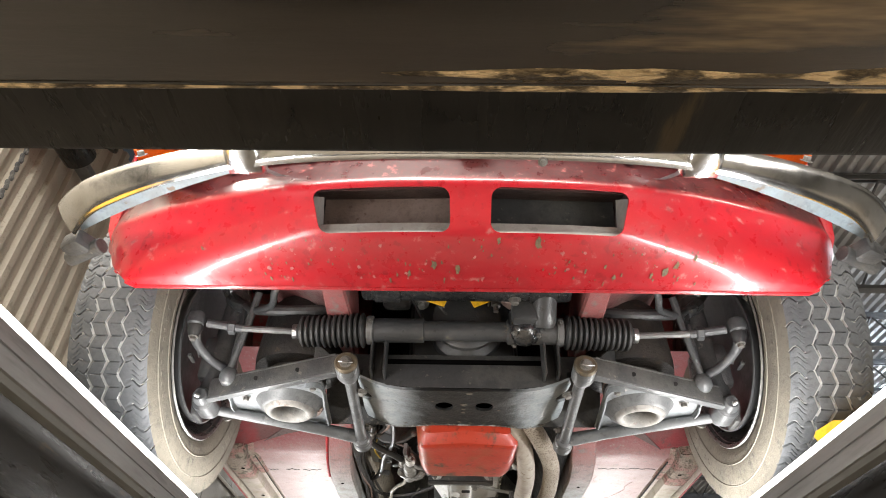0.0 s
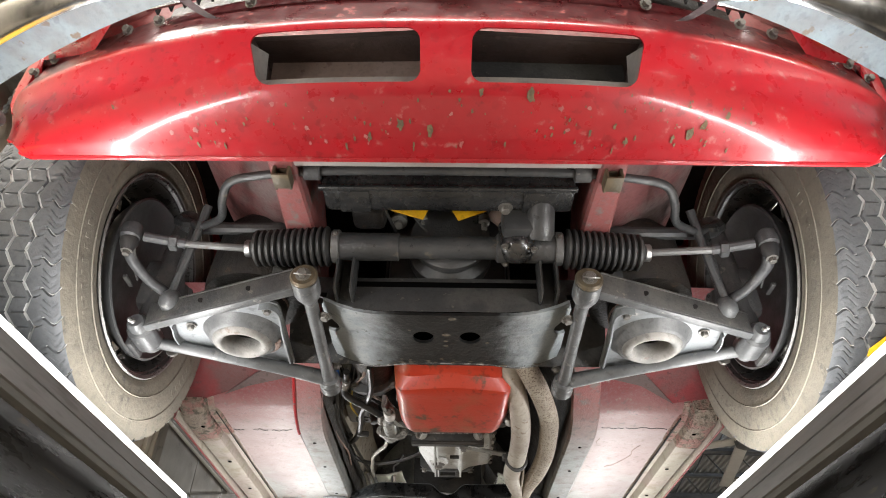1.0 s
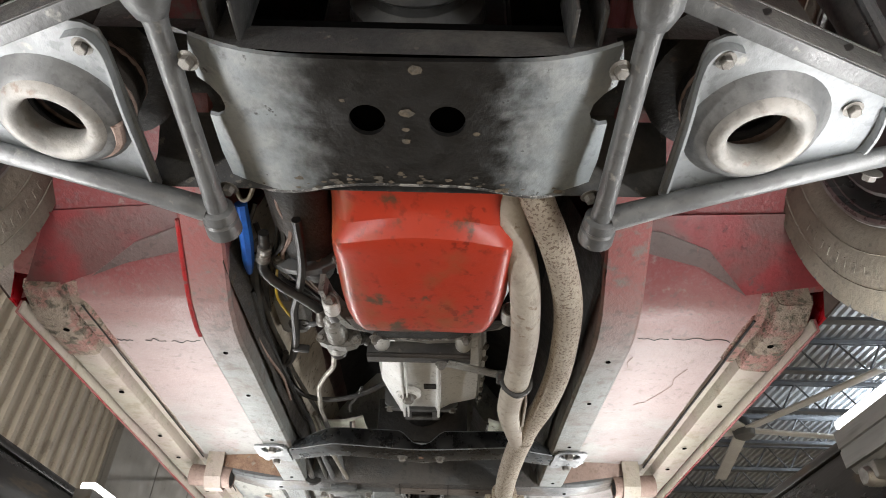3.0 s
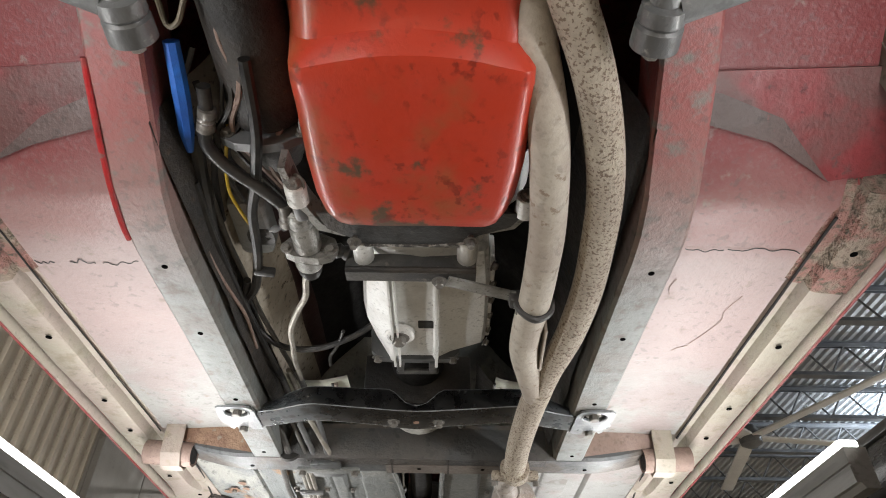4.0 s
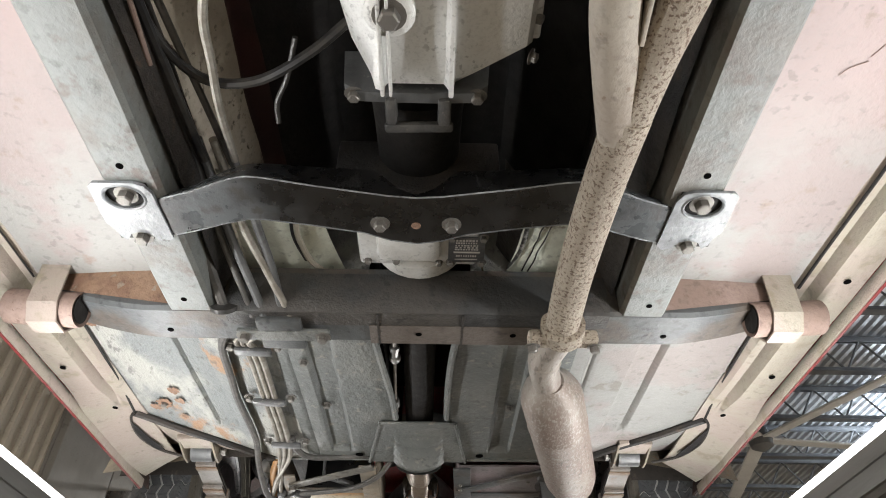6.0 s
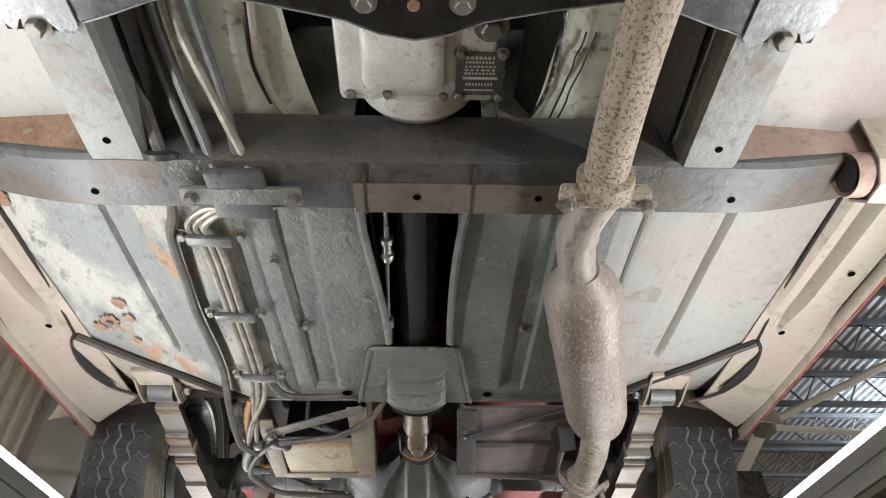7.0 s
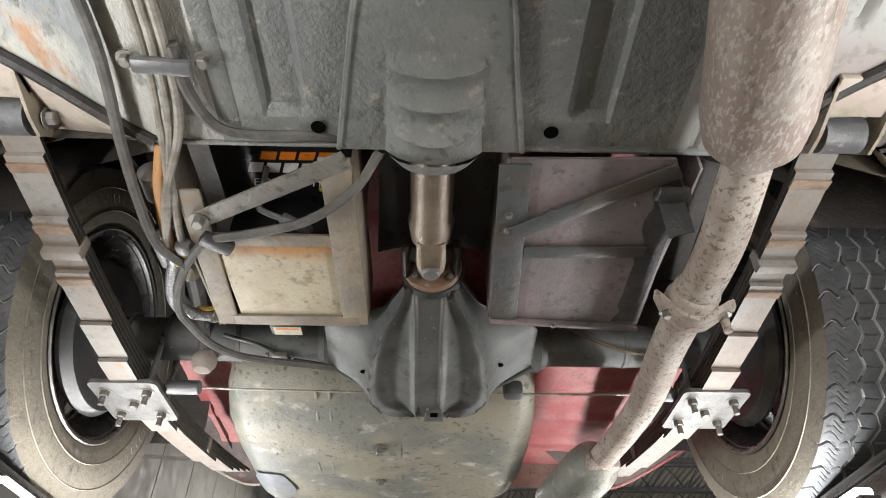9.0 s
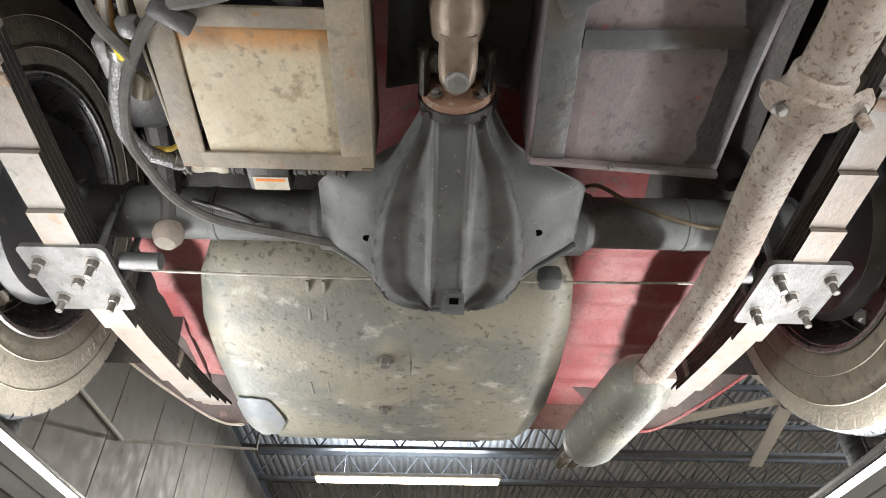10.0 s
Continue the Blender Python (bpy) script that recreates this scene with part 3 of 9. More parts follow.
def bolt(parent, p, d=(0, 0, -1), r=0.009, name="bolt"):
    q = Vector(d).to_track_quat("Z", "Y").to_matrix().to_4x4()
    return put(name, BOLT, parent, Matrix.Translation(p) @ q @ Matrix.Diagonal((r, r, r, 1)))


def wire(name, parent, pts, r, material, label="", seg=8):
    return part(name, tube(bmesh.new(), pts, r, seg), material, parent, label)


# ---- the hall ----
def flat(name, c, s, material, label, category):
    ob = put(name, mesh_of(box(bmesh.new(), c, s, 0.0), name, material, 0))
    return tagged(ob, label, category, kind="structure")


flat("floor", (3.0, 5.0, -0.05), (16.0, 26.0, 0.1), "floor", "grey concrete workshop floor", "floor")


def ribbed(x, y0, y1, z0, z1, step, depth, face=1):
    """An upright ribbed wall sheet in the yz plane."""
    bm = bmesh.new()
    prof, y = [], y0
    while y < y1:
        for f, d in ((0, 0), (0.55, 0), (0.65, 1), (0.9, 1)):
            prof.append((y + f * step, d * depth))
        y += step
    loft(bm, [[(x + face * d, yy, z) for yy, d in prof] for z in (z0, z1)])
    return bm


w = put("wall_west", mesh_of(ribbed(WALL_X, -6.0, WALL_STEP, 0, 5.3, 0.16, 0.03), "wall_west", "wall", 0))
tagged(solid(w, 0.02, 0), "cream ribbed metal wall sheeting", "wall", kind="structure")


w = flat("wall_west_panels", (WALL_X + 0.04, 12.1, 2.65), (0.05, 11.0, 5.3), "wallgrey", "grey smooth insulated wall panels with dark joints", "wall")
W[w.name] = Matrix()
PANEL = mesh_of(box(bmesh.new(), (0, 0, 0), (0.06, 0.938, 5.3), 0.006), "panel", "wallgrey", 0)
for k in range(11):
    put("panel", PANEL, w, Matrix.Translation((WALL_X + 0.09, WALL_STEP + 0.475 + 0.95 * k, 2.65)))
flat("wall_north", (3.0, 17.8, 2.75), (16.0, 0.2, 5.7), "wallgrey", "grey far end wall of the workshop", "wall")
# unseen walls added to close the hall; the cream one feeds chrome reflections
flat("wall_south", (3.0, -6.2, 2.75), (16.0, 0.2, 5.7), "wall", "cream end wall of the workshop", "wall")
flat("wall_east", (11.0, 5.0, 2.75), (0.2, 24.0, 5.7), "wallgrey", "grey side wall of the workshop", "wall")


def deck():
    bm = bmesh.new()
    prof, y, st = [], -6.2, 0.125
    x = WALL_X - 0.2
    while x < 11.1:
        for f, d in ((0, 0), (0.40, 0), (0.52, 1), (0.88, 1)):
            prof.append((x + f * st, d * 0.045))
        x += st
    loft(bm, [[(xx, yy, DECK_Z + d) for xx, d in prof] for yy in (-6.2, 17.8)])
    return bm


c = put("ceiling", mesh_of(deck(), "ceiling", "deck", 0))
tagged(solid(c, 0.02, 1), "corrugated zinc roof decking", "ceiling", kind="structure")


def chord(x0, x1, up):
    bm = bmesh.new()
    for o in (-0.025, 0.025):
        bar(bm, (x0, o, 0), (x1, o, 0), 0.012, 0.06, 0)
    bar(bm, (x0, 0, 0.028 * up), (x1, 0, 0.028 * up), 0.11, 0.008, 0)
    return mesh_of(bm, "chord", "truss", 0)


TOP, LOW = chord(WALL_X, 10.9, 1), chord(WALL_X, 10.9, -1)
z0, z1, step = DECK_Z - 0.50, DECK_Z - 0.06, 0.62
RISE = mesh_of(tube(bmesh.new(), [(0, 0, 0), (step / 2, 0, z1 - z0)], 0.014, 6, soft=False), "web_bar", "truss", 0)
FALL = mesh_of(tube(bmesh.new(), [(0, 0, z1 - z0), (step / 2, 0, 0)], 0.014, 6, soft=False), "web_bar", "truss", 0)
for i in range(12):
    y = 2.4 + 1.3 * i
    tr = thing("roof_joist", "dark grey steel lattice roof joist under the deck", "roof joist", (WALL_X, y, z0), "roof joists")
    put("top_chord", TOP, tr, Matrix.Translation((0, y, z1)))
    put("bottom_chord", LOW, tr, Matrix.Translation((0, y, z0)))
    for k in range(int((10.9 - WALL_X) / step)):
        put("web_bar", RISE, tr, Matrix.Translation((WALL_X + k * step, y, z0)))
        put("web_bar", FALL, tr, Matrix.Translation((WALL_X + (k + 0.5) * step, y, z0)))

# industrial ceiling fan, at rest
fx, fy, fz = FAN
fan = thing("ceiling_fan", "large white industrial ceiling fan with long blades, at rest", "ceiling fan", (fx, fy, fz))
part("down_rod", cyl(bmesh.new(), (fx, fy, fz + 0.1), (fx, fy, DECK_Z), 0.05), "fan", fan)
part("hub", turn((fx, fy, fz - 0.15), (fx, fy, fz + 0.2), [(0.06, 0), (0.15, 0.15), (0.17, 0.5), (0.12, 0.9), (0.06, 1)], 20), "truss", fan, "dark motor hub")
for k in range(5):
    a = radians(FAN_A + 72 * k)
    d = Vector((math.cos(a), math.sin(a), 0))
    part("blade", bar(bmesh.new(), Vector((fx, fy, fz)) + d * 0.12, Vector((fx, fy, fz)) + d * 2.3, 0.20, 0.035, 0.012, (0.12 * d.y, -0.12 * d.x, 1)), "fan", fan)


# ceiling tube fittings; all but the first belong to added lamps
for x, y in CEIL_LAMPS:
    lt = thing("ceiling_light", "long fluorescent ceiling light with a warm white tube, added except the first", "ceiling light", (x, y, 5.06), "ceiling lights")
    part("housing", box(bmesh.new(), (x, y, 5.09), (2.9, 0.30, 0.06), 0.01), "fan", lt)
    part("tube", box(bmesh.new(), (x, y, 5.045), (2.84, 0.20, 0.03), 0.012), "tube", lt, "glowing tube")
    for o in (-1.0, 1.0):
        part("hanger", tube(bmesh.new(), [(x + o, y, 5.1), (x + o, y, DECK_Z)], 0.006, 6, soft=False), "truss", lt)

# conduit on the wall panels and across under the roof
cd = thing("conduit", "thin pale conduit along the wall and roof", "conduit", (WALL_X + 0.15, 8.0, 3.6))
part("pipe", tube(bmesh.new(), [(WALL_X + 0.15, 5.6, 3.72), (WALL_X + 0.15, 8.75, 3.72)], 0.018, 8, soft=False), "fan", cd)
part("pipe", tube(bmesh.new(), [(WALL_X + 0.15, 8.75, 3.72), (-1.56, 8.8, 3.68), (-1.56, 8.8, 5.4)], 0.018, 8, soft=False), "fan", cd)

# wall-hung door operator with its chain
op = thing("door_operator", "black chain-hung motor unit on a wall rail", "motor unit", (WALL_X + 0.25, 3.0, 4.55))
ox, oy, oz = WALL_X + 0.28, 3.02, 4.55
part("rail", bar(bmesh.new(), (ox - 0.15, oy - 0.9, oz + 0.05), (ox - 0.15, oy + 0.9, oz + 0.05), 0.10, 0.06, 0.006), "dusty", op)
part("gearbox", box(bmesh.new(), (ox, oy, oz - 0.05), (0.24, 0.30, 0.22), 0.03), "dusty", op)
part("motor", turn((ox, oy + 0.12, oz - 0.10), (ox, oy + 0.42, oz - 0.10), [(0.08, 0), (0.11, 0.1), (0.11, 0.85), (0.06, 1)], 18), "lift", op, "black round motor")
part("bracket", box(bmesh.new(), (ox - 0.05, oy - 0.22, oz + 0.05), (0.20, 0.12, 0.34), 0.02), "lift", op)
part("cable", tube(bmesh.new(), [(ox + 0.05, oy + 0.1, oz + 0.08), (ox + 0.15, oy + 0.3, oz + 0.2), (ox + 0.1, oy + 0.55, oz + 0.15), (ox - 0.1, oy + 0.7, oz + 0.35)], 0.016, 8), "lift", op)
bmc = bmesh.new()
for k in range(90):
    z = oz - 0.18 - k * 0.035
    lathe(bmc, [(0.010, -0.018), (0.014, -0.008), (0.014, 0.008), (0.010, 0.018)], Matrix.Translation((ox + 0.04 + 0.004 * (-1) ** k, oy - 0.1, z)), 6)
tagged(part("chain", bmc, "dustydark", op), kind="stuff")
duct = thing("air_duct", "round galvanised air duct beside the wall", "air duct", (WALL_X + 0.45, 3.45, 4.85))
part("pipe", turn((WALL_X + 0.45, 3.45, 4.85), (WALL_X + 0.45, 3.45, 5.9), [(0.22, 0), (0.24, 0.02), (0.24, 0.98), (0.22, 1)], 24), "deck", duct)


# ---- the lift ----
RUN_Z = 1.625
lift = thing("four_post_lift", "black four-post car lift with lit runways", "car lift", (0, 2.5, 0))
for s in (-1, 1):
    x0 = LED_X + 0.066
    rw = part("runway", box(bmesh.new(), (s * (x0 + 0.26), 2.45, RUN_Z - 0.008), (0.52, 5.2, 0.012), 0.002), "lift", lift, "black painted steel runway")
    for nm, dx, dz, w, h in (("inner_web", 0.010, 0.080, 0.012, 0.130), ("outer_web", 0.510, 0.080, 0.012, 0.130), ("inner_flange", 0.045, 0.150, 0.080, 0.010), ("outer_flange", 0.475, 0.150, 0.080, 0.010), ("stiffener", 0.200, 0.075, 0.040, 0.110)):
        part(nm, box(bmesh.new(), (s * (x0 + dx), 2.45, RUN_Z - dz), (w, 5.2, h), 0.002), "lift", rw)
    bm = bmesh.new()
    box(bm, (s * (x0 + 0.34), 2.45, RUN_Z - 0.075), (0.10, 5.2, 0.05), 0.004)
    part("cable_channel", bm, "rustpaint", lift)
    for y0, y1, led_z, led_l, led_r in LED_RUNS:
        bx = -led_l if s < 0 else led_r
        yc, ln = (y0 + y1) / 2, y1 - y0
        prof = [(0.0, 0.000), (0.026, 0.000), (0.026, -0.046), (0.010, -0.046), (0.006, -0.040), (0.001, -0.040), (0.0, -0.022), (0.002, -0.021), (0.002, -0.019), (0.0, -0.018)]
        bm = loft(bmesh.new(), [[(s * (bx + dx), y, led_z - 0.006 + dz) for dx, dz in prof] for y in (y0, y1)], True, True)
        lb = part("light_bar", bm, "lift_alu", lift, "aluminium light bar with a glowing white strip")
        part("diffuser", box(bmesh.new(), (s * (bx + 0.012), yc, led_z + 0.0005), (0.024, ln - 0.01, 0.011), 0.004), "led", lb, "glowing white diffuser")
        for yb in (y0 + 0.12, y1 - 0.03):
            part("bracket", box(bmesh.new(), (s * (bx + 0.028), yb, led_z - 0.060), (0.05, 0.035, 0.02), 0.004), "lift_alu", lb)
            part("thumb_screw", turn((s * (bx - 0.002), yb, led_z - 0.064), (s * (bx + 0.03), yb, led_z - 0.064), [(0.008, 0), (0.011, 0.15), (0.011, 0.5), (0.006, 0.6), (0.006, 1)], 12), "steel", lb)
# supply lead between two light bars
part("lead", tube(bmesh.new(), [(-0.50, 1.70, 1.53), (-0.495, 1.74, 1.50), (-0.51, 1.80, 1.51), (-0.50, 1.86, 1.50), (-0.51, 1.94, 1.52), (-0.50, 2.0, 1.54)], 0.0035, 6), "ink_white", lift, "thin white lead")
for y, z in ((0.30, 1.464), (4.95, 1.464)):
    cb = part("cross_beam", box(bmesh.new(), (0, y - 0.022, z + 0.055), (2.9, 0.135, 0.13), 0.006), "beam", lift, "brown-black steel cross beam with glints painted as bright strips")
    part("rear_plate", box(bmesh.new(), (0, y + 0.068, z + 0.07), (2.9, 0.042, 0.14), 0.004), "lift", cb)
    random.seed(31)
    # bright strips in place of glints along the beam
    for xa, xb, dy, w in ((-0.9, 1.2, 0.044, 0.0015), (-0.06, 0.30, 0.037, 0.0050), (0.10, 0.62, 0.035, 0.0070), (0.28, 0.62, 0.024, 0.0040), (0.08, 0.24, -0.002, 0.0025), (0.16, 0.34, 0.014, 0.0020)):
        n = max(6, int((xb - xa) / 0.018))
        rows = []
        for k in range(n + 1):
            x, h = xa + (xb - xa) * k / n, w * random.uniform(0.35, 1.0) * min(1, 0.2 + 6 * min(k, n - k) / n)
            rows.append([(x, y + dy - h, z - 0.0095), (x, y + dy - h * 0.3, z - 0.0095 - h * 0.35), (x, y + dy + h * 0.4, z - 0.0095 - h * 0.25), (x, y + dy + h, z - 0.0095)])
        part("glint_edge", loft(bmesh.new(), rows), "worn", cb, "bright strip standing in for glints on the beam")
for s in (-1, 1):
    for y in (0.30, 4.95):
        bm = bmesh.new()
        box(bm, (s * 1.42, y, 1.2), (0.16, 0.02, 2.4), 0.003)
        box(bm, (s * 1.35, y + 0.06, 1.2), (0.02, 0.12, 2.4), 0.003)
        box(bm, (s * 1.49, y + 0.06, 1.2), (0.02, 0.12, 2.4), 0.003)
        box(bm, (s * 1.42, y + 0.05, 0.01), (0.40, 0.40, 0.02), 0.003)
        part("post", bm, "lift", lift, "black steel lift post")

# yellow chocks ahead of the front tyres
for s, y, out in ((1, 1.15, 0.022), (-1, 0.94, 0.055)):
    ck = thing("wheel_chock", "yellow wedge-shaped wheel chock on the runway", "wheel chock", (s * (0.64 + out), y, RUN_Z), "wheel chocks")
    bm = bmesh.new()
    loft(bm, [[(s * (0.64 + out) + ox, y + oy, RUN_Z + oz) for oy, oz in ((-0.10, 0), (0.06, 0), (0.088, 0.048), (0.078, 0.053), (0.02, 0.048))] for ox in (-0.085, 0.075)], True, True)
    part("wedge", bm, "yellow", ck)
    part("handle", tube(bmesh.new(), [(s * (0.62 + out), y - 0.05, RUN_Z + 0.02), (s * (0.62 + out), y - 0.08, RUN_Z + 0.05), (s * (0.66 + out), y - 0.08, RUN_Z + 0.05), (s * (0.66 + out), y - 0.05, RUN_Z + 0.02)], 0.006), "lift", ck)


# ---- the car ----
YF, YR, HUB = 1.43, 3.745, 1.925
car = thing("classic_car", "red two-seat classic sports car with worn underside, raised on a lift", "car", (0, 2.58, RUN_Z))


# outer shell: closes the car from above and at the sides
def lower_edge(y):
    if y < 1.02:
        return 2.00
    if y < 1.84:
        a = (y - 1.43) / 0.41
        return 1.90 + 0.40 * math.sqrt(max(0.0, 1 - a * a))
    if y < 3.36:
        return 1.838
    if y < 4.13:
        a = (y - 3.745) / 0.385
        return 1.90 + 0.38 * math.sqrt(max(0.0, 1 - a * a))
    return 2.03


def shell_row(y):
    half = 0.76 - 0.17 * max(0, (1.40 - y) / 0.40) ** 1.6 - 0.10 * max(0, (y - 4.0) / 0.5) ** 2
    top = 2.42 - 0.22 * max(0, (1.5 - y) / 0.5) ** 2 - 0.12 * max(0, (y - 3.9) / 0.6) ** 2
    zb = lower_edge(y)
    sill = 1.84 < y < 3.36
    pts = [(0.634, zb), (0.650, zb + 0.06), (0.70, zb + 0.125)] if sill else [(half - 0.02, zb), (half - 0.01, zb + 0.02), (half - 0.004, zb + 0.05)]
    pts += [(half, max(zb + 0.16, 2.08)), (half - 0.02, max(2.25, zb + 0.06)), (half - 0.12, top - 0.03), (half * 0.5, top), (0, top + 0.01)]
    row = [(x, y, z) for x, z in pts]
    return row + [(-x, yy, z) for x, yy, z in reversed(row[:-1])]


ys = [1.0, 1.02, 1.022, 1.05, 1.10, 1.18, 1.28, 1.36, 1.43, 1.50, 1.58, 1.68, 1.76, 1.81, 1.838, 1.842, 2.2, 2.6, 3.0, 3.2, 3.358, 3.362, 3.39, 3.45, 3.53, 3.62, 3.745, 3.87, 3.96, 4.04, 4.10, 4.128, 4.2, 4.3, 4.4, 4.48]
bm = bmesh.new()
loft(bm, [shell_row(y) for y in ys])
bm.faces.new([bm.verts.new(p) for p in shell_row(4.48)])
shell = solid(part("body_shell", bm, "red", car, "red painted body shell"), 0.004, -1)
# shell faces at the arch ends recoloured in the shaded brown
shell.data.materials.append(M["quarter"])
for p in shell.data.polygons:
    if (1.836 < p.center.y < 1.846 or 3.25 < p.center.y < 3.40) and p.center.z < 2.15:
        p.material_index = 1
# unseen panel added to stop light falling through the car
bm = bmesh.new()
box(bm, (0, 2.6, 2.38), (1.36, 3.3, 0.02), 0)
part("light_block", bm, "dark", car, "unseen black panel added to keep light out from above")
# engine bay sides and bulkheads, dark
bm = bmesh.new()
for s in (-1, 1):
    loft(bm, [[(s * 0.31, y, 1.99), (s * 0.34, y, 2.1), (s * 0.46, y, 2.36)] for y in (1.0, 1.88)])
    loft(bm, [[(s * 0.74, 1.88, z), (s * 0.27, 1.88, z)] for z in (1.95, 2.36)])
box(bm, (0, 1.01, 2.2), (1.1, 0.01, 0.34), 0)
part("inner_wing", bm, "red_under", car, "faded red inner wing panels")


# front valance with two slots
def val(x, v):
    """The sheet with its crease rounded off."""
    k = max(0.0, 1 - ((v - 0.31) / 0.13) ** 2)
    if k == 0:
        return val_sharp(x, v)
    pts = [Vector(val_sharp(x, v + 0.022 * k * j / 3)) for j in range(-3, 4)]
    return tuple(sum(pts, Vector()) / 7)


def val_sharp(x, v):
    """v runs 0 at the top flange, 0.3 at the crease, 1 at the lower edge; x as at the crease."""
    a = abs(x)
    yc = 0.878 + 0.106 * (a / 0.553) ** 2.6 + 0.026 * (max(0.0, a - 0.55) / 0.042) ** 2
    yt = 0.890 + 0.113 * (a / 0.55) ** 2.2 + 0.012 * (max(0.0, a - 0.55) / 0.042) ** 2
    if v <= 0.3:
        t = v / 0.3
        return (x, yt + 0.003 * (1 - t) + (yc - yt) * t, 2.004 - 0.098 * t)
    t = (v - 0.3) / 0.7
    end = max(0.0, a - 0.585) / 0.02
    y = yc + (0.986 - yc) * t - 0.020 * math.sin(math.pi * max(0.0, t) ** 1.5) ** 0.9 * (1 - 0.5 * (a / 0.6) ** 2)
    z = 1.906 - 0.111 * t - 0.010 * math.sin(math.pi * max(0.0, t) ** 1.5) + 0.014 * end ** 2 * t
    y += 0.010 * max(0.0, t - 0.93) / 0.07
    return (x * (1 - 0.137 * t ** 0.9), y, z)


SLOT = (0.031, 0.236, 0.338, 0.655)
bm = bmesh.new()
nx, nv = 264, 52
grid = [[bm.verts.new((-0.605 + 1.21 * i / nx, j / nv, 0)) for i in range(nx + 1)] for j in range(nv + 1)]
cornr = 0.016


def slot_gap(x, v):
    """Signed distance to the rounded slot, in metres on the sheet."""
    px, pv = abs(x) - (SLOT[0] + SLOT[1]) / 2, (v - (SLOT[2] + SLOT[3]) / 2) * 0.22
    hx, hv = (SLOT[1] - SLOT[0]) / 2 - cornr, (SLOT[3] - SLOT[2]) / 2 * 0.22 - cornr
    qx, qv = abs(px) - hx, abs(pv) - hv
    return math.hypot(max(qx, 0), max(qv, 0)) + min(max(qx, qv), 0) - cornr


for j in range(nv):
    for i in range(nx):
        q = (grid[j][i], grid[j][i + 1], grid[j + 1][i + 1], grid[j + 1][i])
        cx, cv = sum(v.co.x for v in q) / 4, sum(v.co.y for v in q) / 4
        if slot_gap(cx, cv) > 0:
            bm.faces.new(q)
for v in [v for v in bm.verts if not v.link_faces]:
    bm.verts.remove(v)
for v in bm.verts:
    if v.is_boundary and 0.29 < v.co.y < 0.71 and abs(v.co.x) < 0.26:
        for _ in range(4):
            x, u, e = v.co.x, v.co.y, 1e-4
            d = slot_gap(x, u)
            gx, gv = (slot_gap(x + e, u) - d) / e, (slot_gap(x, u + e / 0.22) - d) / e
            n2 = gx * gx + gv * gv or 1
            v.co.x -= d * gx / n2
            v.co.y -= d * gv / n2 / 0.22
for v in bm.verts:
    v.co = Vector(val(v.co.x, v.co.y))
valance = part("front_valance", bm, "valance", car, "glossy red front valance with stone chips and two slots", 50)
solid(valance, 0.003, 1)
# slot ducts behind the valance, coloured dark for the shade inside
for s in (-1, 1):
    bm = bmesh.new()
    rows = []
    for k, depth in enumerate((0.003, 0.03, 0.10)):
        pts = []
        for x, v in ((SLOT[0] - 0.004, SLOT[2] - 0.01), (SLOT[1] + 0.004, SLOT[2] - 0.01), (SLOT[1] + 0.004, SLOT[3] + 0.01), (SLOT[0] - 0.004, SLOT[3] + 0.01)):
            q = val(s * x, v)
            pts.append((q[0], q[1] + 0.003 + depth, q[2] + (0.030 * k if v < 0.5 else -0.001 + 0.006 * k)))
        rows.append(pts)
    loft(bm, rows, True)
    part("slot_duct", bm, "quarter", valance, "sheet duct behind the slot, shade inside put into its colour", 0)
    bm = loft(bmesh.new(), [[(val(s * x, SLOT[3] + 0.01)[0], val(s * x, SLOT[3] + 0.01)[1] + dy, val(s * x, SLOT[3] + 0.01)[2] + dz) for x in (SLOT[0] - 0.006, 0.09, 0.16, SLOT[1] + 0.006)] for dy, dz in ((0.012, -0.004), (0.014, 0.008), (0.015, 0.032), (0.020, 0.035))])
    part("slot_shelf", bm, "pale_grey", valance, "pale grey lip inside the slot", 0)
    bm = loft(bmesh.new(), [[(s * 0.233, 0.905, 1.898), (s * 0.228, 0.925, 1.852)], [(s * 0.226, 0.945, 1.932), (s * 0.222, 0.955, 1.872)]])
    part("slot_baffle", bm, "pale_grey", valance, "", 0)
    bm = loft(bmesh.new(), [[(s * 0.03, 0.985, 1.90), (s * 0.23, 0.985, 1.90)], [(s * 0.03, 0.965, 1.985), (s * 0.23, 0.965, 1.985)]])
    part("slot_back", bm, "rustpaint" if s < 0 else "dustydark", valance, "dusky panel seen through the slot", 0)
# lower return lip and paint chips
bm = bmesh.new()
tube(bm, [val(-0.60 + 1.20 * k / 60, 0.998) for k in range(61)], 0.003, 6, soft=False)
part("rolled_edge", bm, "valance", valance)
random.seed(4)
bm = bmesh.new()
spots = [(0.107, 0.72, 0.006), (0.107, 0.69, 0.003), (-0.059, 0.87, 0.006), (-0.02, 0.90, 0.005), (-0.10, 0.92, 0.003), (0.045, 0.71, 0.004), (0.32, 0.88, 0.006), (0.335, 0.84, 0.0045), (0.30, 0.91, 0.004), (0.36, 0.77, 0.004), (-0.43, 0.70, 0.003), (0.22, 0.86, 0.003), (0.19, 0.9, 0.003), (-0.3, 0.85, 0.002), (0.24, 0.93, 0.004)]
spots += [(random.uniform(-0.35, 0.4), random.uniform(0.68, 0.97), random.uniform(0.0008, 0.0022)) for _ in range(120)]
